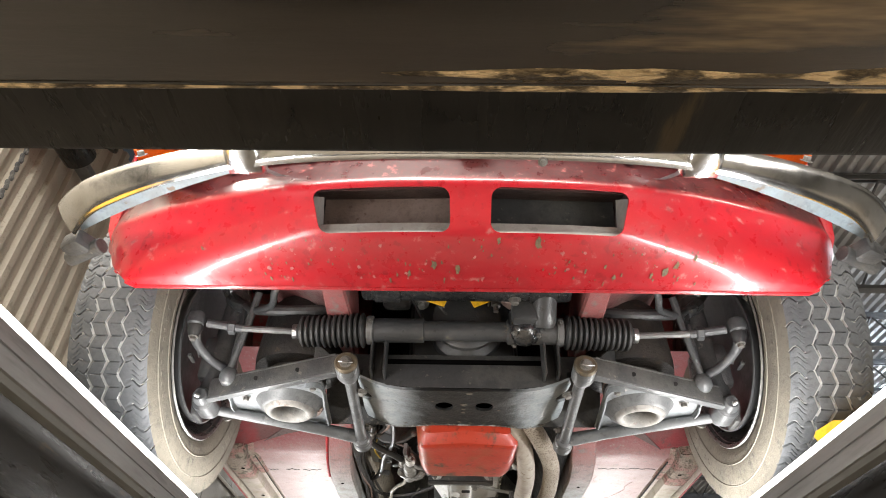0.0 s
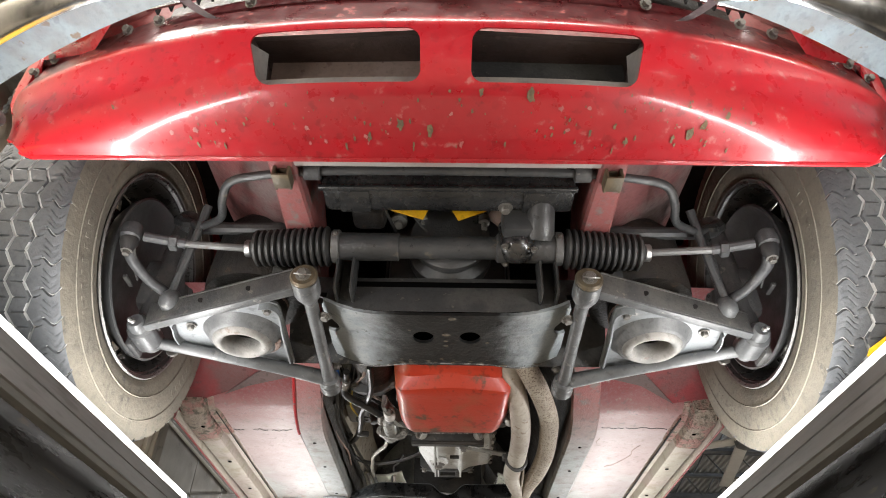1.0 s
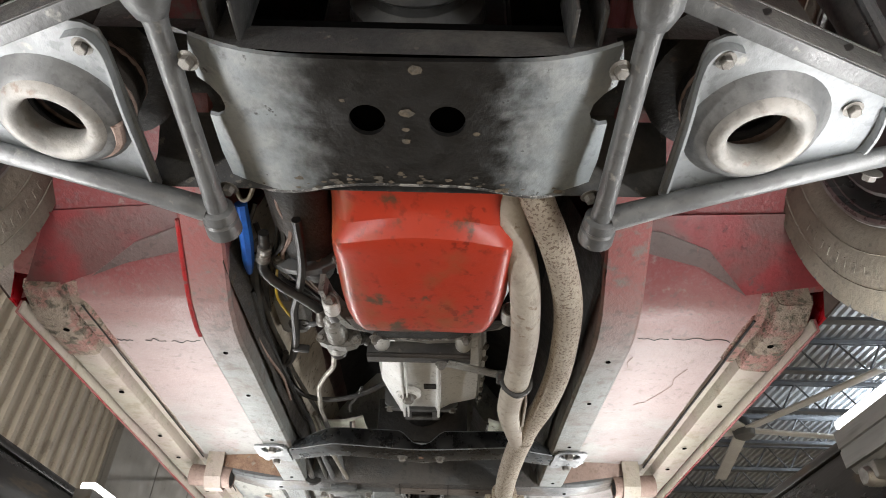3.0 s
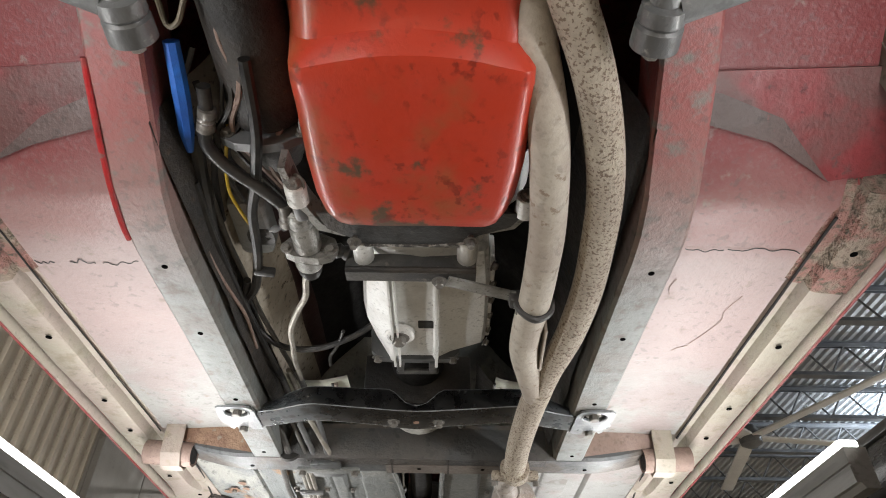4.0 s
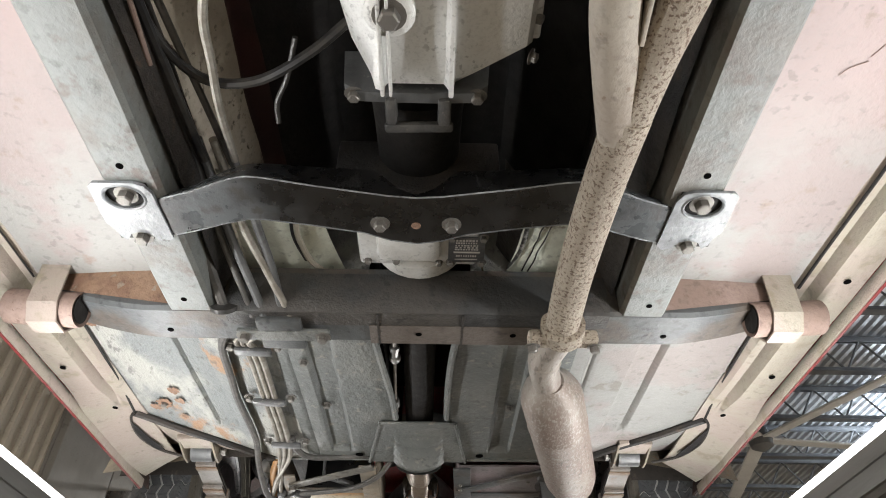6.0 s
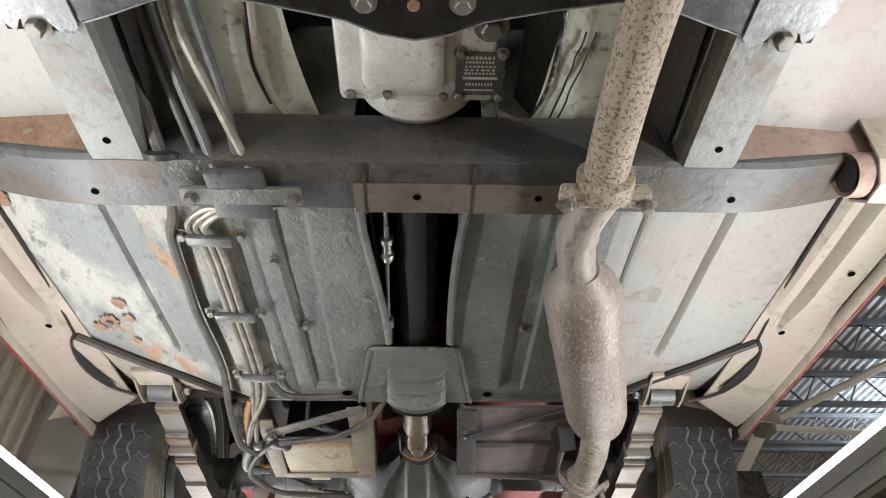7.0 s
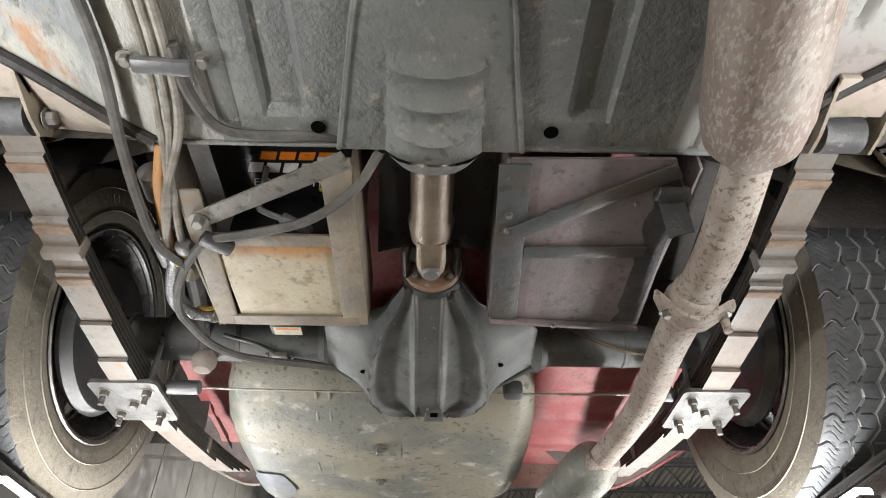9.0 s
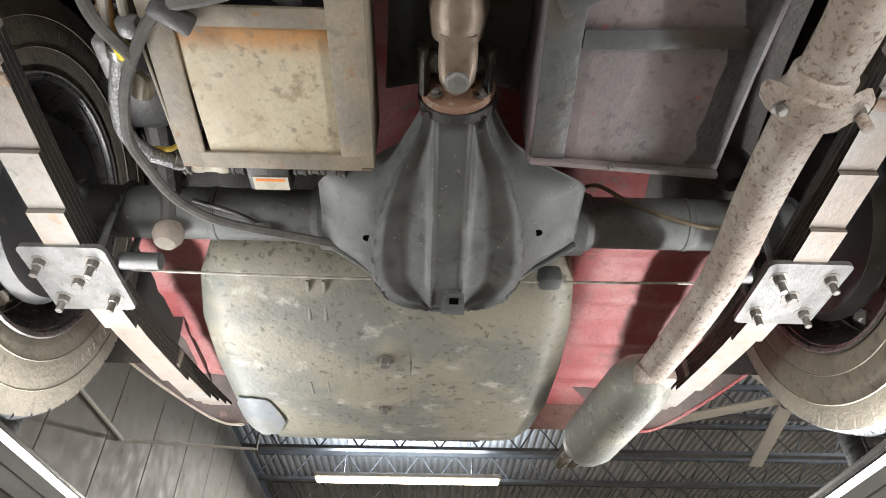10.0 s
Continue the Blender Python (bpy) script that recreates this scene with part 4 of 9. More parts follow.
for x, v, r in spots:
    vs = []
    for k in range(11):
        a = 2 * math.pi * k / 11
        rr = r * random.uniform(0.55, 1.25)
        p = Vector(val(x + rr * 0.75 * math.cos(a), min(0.98, v + rr * 1.3 * math.sin(a) / 0.22)))
        vs.append(bm.verts.new(p + Vector((0, -0.0011, -0.0009))))
    bm.faces.new(vs)
tagged(part("paint_chip", bm, "red_chip", valance, "bare chips in the red paint", 0), kind="stuff")


random.seed(14)
bm = bmesh.new()
for k in range(36):
    x, v, r = random.uniform(-0.38, 0.42), random.uniform(0.70, 0.97), random.uniform(0.0008, 0.0034)
    vs = []
    for q in range(9):
        a = 2 * math.pi * q / 9
        rr = r * random.uniform(0.5, 1.3)
        p = Vector(val(x + rr * 1.2 * math.cos(a), min(0.98, v + rr * math.sin(a) / 0.22)))
        vs.append(bm.verts.new(p + Vector((0, -0.0008, -0.0006))))
    bm.faces.new(vs)
tagged(part("paint_scuff", bm, "scuff", valance, "pale pink scuffs in the red paint", 0), kind="stuff")


# bumper blade with overriders
def bump_line(x):
    a = abs(x)
    return 0.787 + 0.072 * (a / 0.5) ** 2.6 + 0.050 * (max(0.0, a - 0.55) / 0.118) ** 2, 1.893 - 0.004 * max(0.0, a - 0.5) / 0.17


def along(x, prof):
    """The blade's section at x: prof holds (inwards, up)."""
    y, z = bump_line(x)
    d = Vector((0.008, bump_line(x + 0.004)[0] - bump_line(x - 0.004)[0], 0)).normalized()
    nrm = Vector((-d.y, d.x, 0))
    tuck = 0.015 * (max(0.0, abs(x) - 0.33) / 0.19) ** 1.3
    return [Vector((x, y, z + dz)) + nrm * (dy + tuck * max(0.0, 0.013 - dz) / 0.0365) for dy, dz in prof]


xs = [-0.627 + 1.254 * k / 112 for k in range(113)]
prof = [(0.014, 0.0245), (0.006, 0.0240), (0.0, 0.020), (-0.003, 0.013), (-0.004, 0.004), (-0.0035, -0.006), (-0.001, -0.016), (0.002, -0.0215), (0.005, -0.0235), (0.008, -0.0235)]
bumper = solid(part("front_bumper", loft(bmesh.new(), [along(x, prof) for x in xs]), "chrome", car, "chrome front bumper blade", 60), 0.0015, 1)
inner = [(0.009, -0.0215), (0.006, -0.014), (0.004, 0.0), (0.006, 0.014), (0.014, 0.018), (0.030, 0.018)]
def back_edge(x):
    a = abs(x)
    return 0.802 + 0.176 * (a / 0.58) ** 1.9


part("bumper_back", loft(bmesh.new(), [along(x, inner[:-1]) + [Vector((x, max(bump_line(x)[0] + 0.018, back_edge(x) - 0.012), 1.9125)), Vector((x, max(bump_line(x)[0] + 0.020, back_edge(x)), 1.9085))] for x in xs]), "chrome_back", bumper, "pale blue painted back of the bumper", 60)
for s in (-1, 1):
    # overrider: a smooth tapered horn
    rows = []
    for z, cx, w, fr, bk in ((1.868, 0.308, 0.014, 0.790, 0.822), (1.871, 0.308, 0.0200, 0.778, 0.83), (1.880, 0.308, 0.0235, 0.764, 0.83), (1.895, 0.308, 0.0245, 0.750, 0.83), (1.925, 0.307, 0.0240, 0.742, 0.83), (1.960, 0.306, 0.0220, 0.738, 0.83), (1.995, 0.305, 0.0185, 0.740, 0.828), (2.025, 0.304, 0.0145, 0.748, 0.824), (2.048, 0.303, 0.0100, 0.762, 0.820), (2.060, 0.303, 0.0055, 0.782, 0.812)):
        q = bk - fr
        # ridged section: rounded nose, full flanks
        sec = [(1.12, 0.0), (1.10, 0.40), (1.0, 0.66), (0.82, 0.83), (0.56, 0.94), (0.28, 0.99), (0.0, 1.004)]
        sec += [(-a, d) for a, d in reversed(sec[:-1])]
        rows.append([(s * cx + w * a, bk - q * d, z) for a, d in sec])
    part("overrider", loft(bmesh.new(), rows, True, True), "chrome", bumper, "chrome overrider horn tapering to a tip", 40)
    part("bracket", loft(bmesh.new(), [[(s * (x - 0.007), y, z), (s * (x + 0.007), y, z)] for x, y, z in ((0.300, 0.815, 1.895), (0.302, 0.835, 1.900), (0.297, 0.858, 1.908), (0.287, 0.876, 1.916), (0.278, 0.884, 1.918), (0.276, 0.892, 1.928))]), "dusty", bumper, "grey curved bumper strap", 60)
    for x in (0.245, 0.370, 0.416, 0.534, 0.574):
        q = val(s * x, 0.10)
        bolt(bumper, (q[0], q[1] - 0.007, q[2]), (s * 0.25, -1, -0.35), 0.0085)
    # bumper end iron
    bm = bmesh.new()
    bar(bm, (s * 0.598, 0.990, 1.876), (s * 0.635, 1.010, 1.874), 0.040, 0.030, 0.008)
    cyl(bm, (s * 0.580, 1.0, 1.875), (s * 0.640, 1.025, 1.866), 0.013)
    part("end_bracket", bm, "dustydark", bumper)
    bolt(bumper, (s * 0.475, 0.850, 1.924), (s * 0.2, -1, 0.6), 0.009)
bolt(bumper, (0.098, 0.791, 1.885), (0, -1, 0), 0.007)
bolt(bumper, (0.092, 0.797, 1.866), (0, -0.6, -1), 0.007)
part("rust_spot", lathe(bmesh.new(), [(0.007, 0), (0.006, 0.0012), (0.002, 0.0015)], Matrix.Translation((-0.070, 0.7915, 1.882)) @ Matrix.Rotation(radians(90), 4, "X"), 12), "rust", bumper, "small rust spot in the chrome")

# grille
grille = part("grille", tube(bmesh.new(), [(-0.405, 0.868, 1.965), (-0.408, 0.866, 2.03), (-0.385, 0.862, 2.078), (-0.30, 0.846, 2.093), (0, 0.818, 2.105), (0.30, 0.846, 2.093), (0.385, 0.862, 2.078), (0.408, 0.866, 2.03), (0.405, 0.868, 1.965)], 0.007, 10), "chrome", car, "chrome grille surround")
for k in range(40):
    x = -0.380 + 0.0195 * k
    y = 0.868 + 0.06 * (x / 0.4) ** 2
    part("slat", bar(bmesh.new(), (x, y, 1.992), (x, y - 0.006, 2.060), 0.0026, 0.016, 0, (0, 1, 0)), "grilldark", grille)
part("top_bar", tube(bmesh.new(), [(-0.39, 0.915, 2.046), (-0.2, 0.872, 2.056), (0, 0.855, 2.060), (0.2, 0.872, 2.056), (0.39, 0.915, 2.046)], 0.0045, 8), "chrome", grille)
part("lower_bar", tube(bmesh.new(), [(-0.39, 0.918, 1.990), (-0.2, 0.876, 1.991), (0, 0.860, 1.992), (0.2, 0.876, 1.991), (0.39, 0.918, 1.990)], 0.0045, 8), "chrome", grille)
# dark sheet in place of the shade behind the slats
bm = bmesh.new()
loft(bm, [[(x, 0.905 + 0.075 * (x / 0.4) ** 2, z) for x in [-0.40 + 0.05 * k for k in range(17)]] for z in (1.972, 2.085)])
part("slat_shade", bm, "seal_shade_dark", grille, "dark sheet standing in for shade behind the slats", 0)
bm = bmesh.new()
loft(bm, [[(x, 0.835 + 0.05 * (x / 0.4) ** 2, 2.098 - 0.012 * (x / 0.4) ** 2), (x, 0.885 + 0.05 * (x / 0.4) ** 2, 2.092), (x, 0.915 + 0.04 * (x / 0.4) ** 2, 2.064)] for x in [-0.39 + 0.78 * k / 20 for k in range(21)]])
part("front_panel", bm, "red_shaded", car, "red panel under the bonnet edge, darkened for shade")
oct8 = [(0.0275 * math.cos(radians(22.5 + 45 * k)), 0.0275 * math.sin(radians(22.5 + 45 * k))) for k in range(8)]
mb = Matrix.Translation((0.006, 0.846, 2.003)) @ Matrix.Rotation(radians(90), 4, "X")
badge = part("badge", plate(bmesh.new(), oct8, [], mb, 0.006), "cream_enamel", grille, "eight-sided red and cream badge", 0)
bm = bmesh.new()
plate(bm, [(x * 0.84, y * 0.84) for x, y in oct8], [], Matrix.Translation((0.006, 0.8395, 2.003)) @ Matrix.Rotation(radians(90), 4, "X"), 0.0015)
en = put("enamel", mesh_of(bm, "enamel", "enamel_red", 0))
en.parent, en.matrix_parent_inverse = grille, W[grille.name].inverted()
bm = bmesh.new()
for x in (-0.014, -0.004, 0.006, 0.016):
    box(bm, (0.006 + x, 0.8372, 2.003), (0.0022, 0.0015, 0.020), 0)
part("badge_bar", bm, "cream_enamel", grille, "", 0)
part("bonnet_edge", loft(bmesh.new(), [[(x, 0.808 + 0.085 * (x / 0.42) ** 2, 2.108 - 0.03 * (x / 0.42) ** 4), (x, 0.800 + 0.085 * (x / 0.42) ** 2, 2.098 - 0.03 * (x / 0.42) ** 4), (x, 0.812 + 0.085 * (x / 0.42) ** 2, 2.084 - 0.03 * (x / 0.42) ** 4)] for x in [-0.40 + 0.8 * k / 40 for k in range(41)]]), "red_shaded", car, "bonnet edge in red darkened for shade", 60)

# lamps and wings at the front corners
for s in (-1, 1):
    rows = []
    for k in range(13):
        a = math.pi * k / 12
        rows.append([(s * (0.412 + 0.012 * math.sin(a)), 0.905, 2.03 - 0.085 * math.cos(a)), (s * (0.47 + 0.02 * math.sin(a)), 0.945 + 0.02 * (1 - math.sin(a)), 2.06 - 0.10 * math.cos(a)), (s * 0.55, 0.985, 2.09 - 0.12 * math.cos(a)), (s * 0.60, 1.06, 2.12 - 0.14 * math.cos(a))])
    part("front_wing", loft(bmesh.new(), rows), "red", car, "red front wing nose", 60)
    hl = part("headlight", turn((s * 0.528, 1.09, 2.165), (s * 0.528, 0.99, 2.155), [(0.05, 0), (0.086, 0.2), (0.089, 0.8), (0.084, 1.0), (0.078, 0.96), (0.02, 0.5)], 32), "chrome", car, "round headlight with chrome ring and glass lens")
    part("lens", turn((s * 0.528, 1.022, 2.158), (s * 0.528, 0.955, 2.152), [(0.080, 0), (0.079, 0.3), (0.064, 0.62), (0.040, 0.85), (0.012, 0.98)], 32), "glass", hl, "clear glass lens")
    bm = bmesh.new()
    loft(bm, [[(s * 0.440, 0.935, 2.048), (s * 0.548, 0.975, 2.010), (s * 0.540, 0.975, 2.075), (s * 0.462, 0.945, 2.098)],
              [(s * 0.430, 0.880, 2.012), (s * 0.528, 0.900, 1.984), (s * 0.532, 0.905, 2.045), (s * 0.438, 0.885, 2.060)]], True, True)
    bmesh.ops.bevel(bm, geom=bm.edges[:], offset=0.006, segments=2, affect="EDGES")
    il = part("indicator", bm, "orange", car, "orange indicator lens on a chrome base")
    part("base", box(bmesh.new(), (s * 0.485, 0.930, 2.080), (0.10, 0.05, 0.012), 0.005), "chrome", il)

# front cross panel, radiator, chassis legs
bm = bmesh.new()
loft(bm, [[(x, 1.005, 1.925), (x, 1.06, 1.926), (x, 1.146, 1.933), (x, 1.148, 1.955)] for x in (-0.270, -0.1, 0.1, 0.268)])
solid(part("front_cross_panel", bm, "pink", car, "dusty pink cross panel", 0), 0.004)
part("grey_baffle", sheet(lambda u, v: (u, 1.118 + 0.05 * v, 1.955 + 0.006 * math.sin(u * 30)), -0.185, 0.185, 24, 0, 1, 3), "pink", car, "pink grey sheet baffle")
rad = part("radiator", box(bmesh.new(), (0.005, 1.225, 2.10), (0.37, 0.055, 0.30), 0.006), "blackgloss", car, "black radiator with bottom tank")
bm = bmesh.new()
box(bm, (0.002, 1.230, 1.965), (0.408, 0.062, 0.050), 0.010)
bar(bm, (-0.205, 1.202, 1.941), (0.207, 1.202, 1.941), 0.010, 0.008, 0.002)
box(bm, (0.15, 1.232, 1.939), (0.055, 0.05, 0.006), 0.003)
box(bm, (-0.15, 1.232, 1.939), (0.05, 0.05, 0.005), 0.003)
part("bottom_tank", bm, "blackgloss", rad)
bolt(rad, (0.095, 1.245, 1.940), (0, 0, -1), 0.013, "drain_plug")
part("outlet", turn((0.155, 1.245, 1.95), (0.150, 1.285, 1.905), [(0.022, 0), (0.024, 0.4), (0.026, 0.8), (0.022, 1)], 16), "black", rad)
for s in (-1, 1):
    rows = []
    for y, x0, x1, z, h in ((1.06, 0.232, 0.270, 1.93, 0.08), (1.20, 0.228, 0.272, 1.93, 0.09), (1.32, 0.224, 0.275, 1.93, 0.10), (1.48, 0.236, 0.292, 1.90, 0.10), (1.66, 0.258, 0.318, 1.850, 0.09), (1.80, 0.272, 0.334, 1.812, 0.075)):
        rows.append([(s * x0, y, z + h), (s * x0, y, z + 0.004), (s * (x0 + 0.004), y, z), (s * (x1 - 0.004), y, z), (s * x1, y, z + 0.004), (s * x1, y, z + h)])
    part("chassis_leg", loft(bmesh.new(), rows), "railfade", car, "red and grey front chassis leg", 30)

# wing aprons beside the chassis legs
for s in (-1, 1):
    part("wing_apron", sheet(lambda u, v: (s * (0.272 + 0.165 * u), 1.02 + 0.50 * v, 1.985 + 0.05 * u + 0.05 * u * u - 0.012 * math.sin(math.pi * v)), 0, 1, 10, 0, 1, 16), "apron", car, "dusty red apron of the inner wing", 40)

# anti-roll bar
arb = part("anti_roll_bar", tube(bmesh.new(), [(-0.462, 1.352, 1.985), (-0.430, 1.318, 1.953), (-0.385, 1.285, 1.945), (-0.368, 1.235, 1.942), (-0.345, 1.195, 1.943), (-0.300, 1.180, 1.943), (-0.20, 1.168, 1.943), (0, 1.165, 1.943), (0.20, 1.168, 1.943), (0.300, 1.180, 1.943), (0.345, 1.195, 1.943), (0.368, 1.235, 1.942), (0.385, 1.285, 1.945), (0.430, 1.318, 1.953), (0.462, 1.352, 1.985)], 0.0070, 12), "black", car, "dark steel anti-roll bar")
for s in (-1, 1):
    bm = bmesh.new()
    for o in (-0.011, 0.011):
        box(bm, (s * 0.250 + o, 1.160, 1.940), (0.004, 0.034, 0.058), 0.001)
    box(bm, (s * 0.250, 1.158, 1.912), (0.026, 0.030, 0.004), 0.001)
    box(bm, (s * 0.250, 1.162, 1.945), (0.018, 0.030, 0.036), 0.006)
    part("bush_clamp", bm, "brass", arb, "bronze coloured bush clamp")
    part("stop_collar", cyl(bmesh.new(), (s * 0.196, 1.168, 1.943), (s * 0.222, 1.168, 1.943), 0.014), "dustydark", arb)
    part("end_link", tube(bmesh.new(), [(s * 0.462, 1.352, 1.985), (s * 0.460, 1.352, 1.93), (s * 0.464, 1.358, 1.845)], 0.0060, 8), "black", arb)

# engine front: crank pulley, block, fan blades
eng = part("engine", box(bmesh.new(), (0.0, 1.66, 2.06), (0.24, 0.42, 0.34), 0.02), "seal_shade_dark", car, "dark oily engine block")
part("crank_pulley", turn((0.005, 1.335, 1.955), (0.005, 1.405, 1.955), [(0.02, 0), (0.062, 0.02), (0.070, 0.1), (0.070, 0.25), (0.058, 0.4), (0.058, 0.55), (0.074, 0.7), (0.076, 0.95), (0.02, 1)], 40), "black", eng, "black crank pulley")
part("timing_cover", box(bmesh.new(), (0.0, 1.445, 2.02), (0.22, 0.03, 0.22), 0.02), "black", eng)
for a, dx in ((20, -0.062), (-25, 0.036)):
    part("fan_blade", box(bmesh.new(), (dx, 1.292, 1.985), (0.062, 0.004, 0.05), 0.002, Matrix.Rotation(radians(a), 4, "Y")), "yellow", eng, "yellow fan blade")
for dx, dz in ((-0.14, 2.0), (0.10, 2.02), (0.02, 2.03), (-0.06, 2.035)):
    part("engine_fitting", box(bmesh.new(), (dx, 1.33, dz), (0.06, 0.05, 0.05), 0.012), "seal_shade_dark", eng)
part("water_pump", turn((0.030, 1.330, 2.030), (0.030, 1.400, 2.030), [(0.012, 0), (0.024, 0.04), (0.026, 0.35), (0.036, 0.45), (0.038, 0.9), (0.03, 1)], 24), "castgrey", eng, "dull cast water pump body")
for x, y, z, r, h in ((-0.045, 1.345, 2.005, 0.011, 0.030), (0.002, 1.352, 1.995, 0.014, 0.026), (0.065, 1.340, 2.000, 0.010, 0.034), (-0.090, 1.360, 2.010, 0.016, 0.022)):
    part("stud_end", turn((x, y, z), (x, y - 0.006, z - h), [(r * 0.6, 0), (r, 0.1), (r, 0.55), (r * 0.5, 0.6), (r * 0.5, 1)], 12), "castgrey", eng)
for pts in (((-0.085, 1.262, 1.99), (-0.060, 1.300, 1.968), (-0.030, 1.345, 1.962), (0.000, 1.37, 1.985)), ((0.030, 1.262, 1.985), (0.048, 1.300, 1.972), (0.050, 1.345, 1.985)), ((0.150, 1.262, 1.985), (0.158, 1.290, 1.962), (0.150, 1.320, 1.960), (0.138, 1.345, 1.98))):
    wire("thin_cable", eng, pts, 0.0022, "dustydark", "", 6)
part("hose", tube(bmesh.new(), [(0.13, 1.29, 1.97), (0.10, 1.33, 2.0), (0.09, 1.36, 2.06)], 0.026, 12), "rustpaint", eng, "brown radiator hose")
wire("cable", car, [(-0.12, 1.27, 1.985), (-0.10, 1.31, 1.965), (-0.08, 1.36, 1.95)], 0.003, "wire")

# steering rack
ry, rz = 1.312, 1.907
rack = part("steering_rack", turn((-0.185, ry, rz), (0.185, ry, rz), [(0.020, 0), (0.024, 0.01), (0.024, 0.28), (0.0195, 0.285), (0.0195, 0.72), (0.025, 0.73), (0.025, 0.99), (0.02, 1)], 24), "black", car, "black steering rack tube")
part("pinion_housing", turn((0.117, 1.300, 1.948), (0.117, 1.300, 1.872), [(0.022, 0), (0.030, 0.05), (0.032, 0.5), (0.031, 0.72), (0.024, 0.86), (0.014, 0.95), (0.004, 1.0)], 24), "blackgloss", rack, "glossy black pinion housing")
part("damper_cap", box(bmesh.new(), (0.117, 1.268, 1.925), (0.055, 0.03, 0.05), 0.01), "black", rack)
for p in ((0.095, 1.278, 1.886), (0.142, 1.285, 1.886), (0.098, 1.325, 1.886)):
    bolt(rack, p, (0, 0, -1), 0.007)
for s in (-1, 1):
    pr = [(0.022, 0.0)]
    n = 12
    for k in range(n):
        t0 = 0.03 + 0.92 * k / n
        rr = 0.0345 - 0.004 * (k / n)
        pr += [(rr - 0.007, t0), (rr, t0 + 0.30 * 0.92 / n), (rr, t0 + 0.62 * 0.92 / n), (rr - 0.007, t0 + 0.92 / n)]
    pr += [(0.017, 0.97), (0.013, 1.0)]
    part("bellows", turn((s * 0.192, ry, rz), (s * 0.333, 1.318, 1.905), pr, 28), "rubber", rack, "ribbed black rubber bellows")
    part("clamp", cyl(bmesh.new(), (s * 0.180, ry, rz), (s * 0.193, ry, rz), 0.029), "plate", rack, "pale metal clamp")
    bolt(rack, (s * 0.186, ry - 0.028, rz + 0.004), (0, -1, 0.2), 0.006)
    part("clip", cyl(bmesh.new(), (s * 0.332, 1.318, 1.905), (s * 0.342, 1.318, 1.905), 0.015), "steel", rack, "bright clip")
    tr = part("tie_rod", tube(bmesh.new(), [(s * 0.335, 1.318, 1.905), (s * 0.445, 1.304, 1.903)], 0.0065, 10, soft=False), "plate", rack, "steel tie rod")
    bm = bmesh.new()
    tube(bm, [(s * 0.44, 1.305, 1.903), (s * 0.505, 1.288, 1.905)], 0.0085, 10, soft=False)
    cyl(bm, (s * 0.452, 1.303, 1.903), (s * 0.466, 1.301, 1.903), 0.014, seg=6)
    lathe(bm, [(0.010, -0.016), (0.016, -0.011), (0.018, 0.0), (0.016, 0.011), (0.010, 0.016)], Matrix.Translation((s * 0.524, 1.280, 1.908)), 18)
    part("track_rod_end", bm, "armgrey", tr)
    part("rubber_boot", turn((s * 0.524, 1.282, 1.898), (s * 0.523, 1.284, 1.872), [(0.014, 0), (0.015, 0.4), (0.009, 1)], 16), "rubber", tr)
    bolt(tr, (s * 0.523, 1.284, 1.872), (0, 0, -1), 0.010, "castle_nut")
    bm = bmesh.new()
    for dx in (-0.013, 0.013):
        box(bm, (s * (0.168) + dx, 1.335, 1.862), (0.004, 0.050, 0.085), 0.001)
    box(bm, (s * 0.168, 1.352, 1.862), (0.030, 0.004, 0.085), 0.001)
    part("rack_bracket", bm, "black", rack)

# front crossmember
def xm_bend(x, y):
    a = abs(x)
    return 2.6 * max(0.0, a - 0.108) ** 2


outl = []
for k in range(25):
    x = -0.203 + 0.406 * k / 24
    outl.append((x, 1.347 + 0.006 * (1 - (x / 0.19) ** 2)))
side = [(0.210, 1.372), (0.208, 1.396), (0.196, 1.402), (0.187, 1.412), (0.185, 1.424), (0.190, 1.436), (0.200, 1.444), (0.209, 1.446), (0.210, 1.500), (0.206, 1.534)]
outl += side
for k in range(1, 24):
    x = 0.206 - 0.412 * k / 24
    outl.append((x, 1.541 - 0.022 * math.exp(-(x / 0.12) ** 4)))
outl += [(-x, y) for x, y in reversed(side)]
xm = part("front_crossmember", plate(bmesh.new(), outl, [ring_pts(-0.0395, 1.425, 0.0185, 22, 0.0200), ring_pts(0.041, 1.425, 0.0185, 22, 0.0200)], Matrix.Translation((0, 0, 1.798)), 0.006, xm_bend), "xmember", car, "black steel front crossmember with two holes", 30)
bm = bmesh.new()
loft(bm, [[(x, 1.349, 1.803 + xm_bend(x, 0)), (x, 1.352, 1.840), (x, 1.372, 1.885), (x, 1.40, 1.90), (x, 1.50, 1.90), (x, 1.530, 1.85), (x, 1.536, 1.803)] for x in [-0.30 + 0.6 * k / 12 for k in range(13)]])
part("upper_section", bm, "dustydark", xm)
# black box added so the holes look unlit inside
part("hollow", box(bmesh.new(), (0, 1.44, 1.845), (0.34, 0.16, 0.05), 0.002), "hole", xm, "added black box standing in for shade inside the crossmember", 0)
random.seed(31)
bm = bmesh.new()
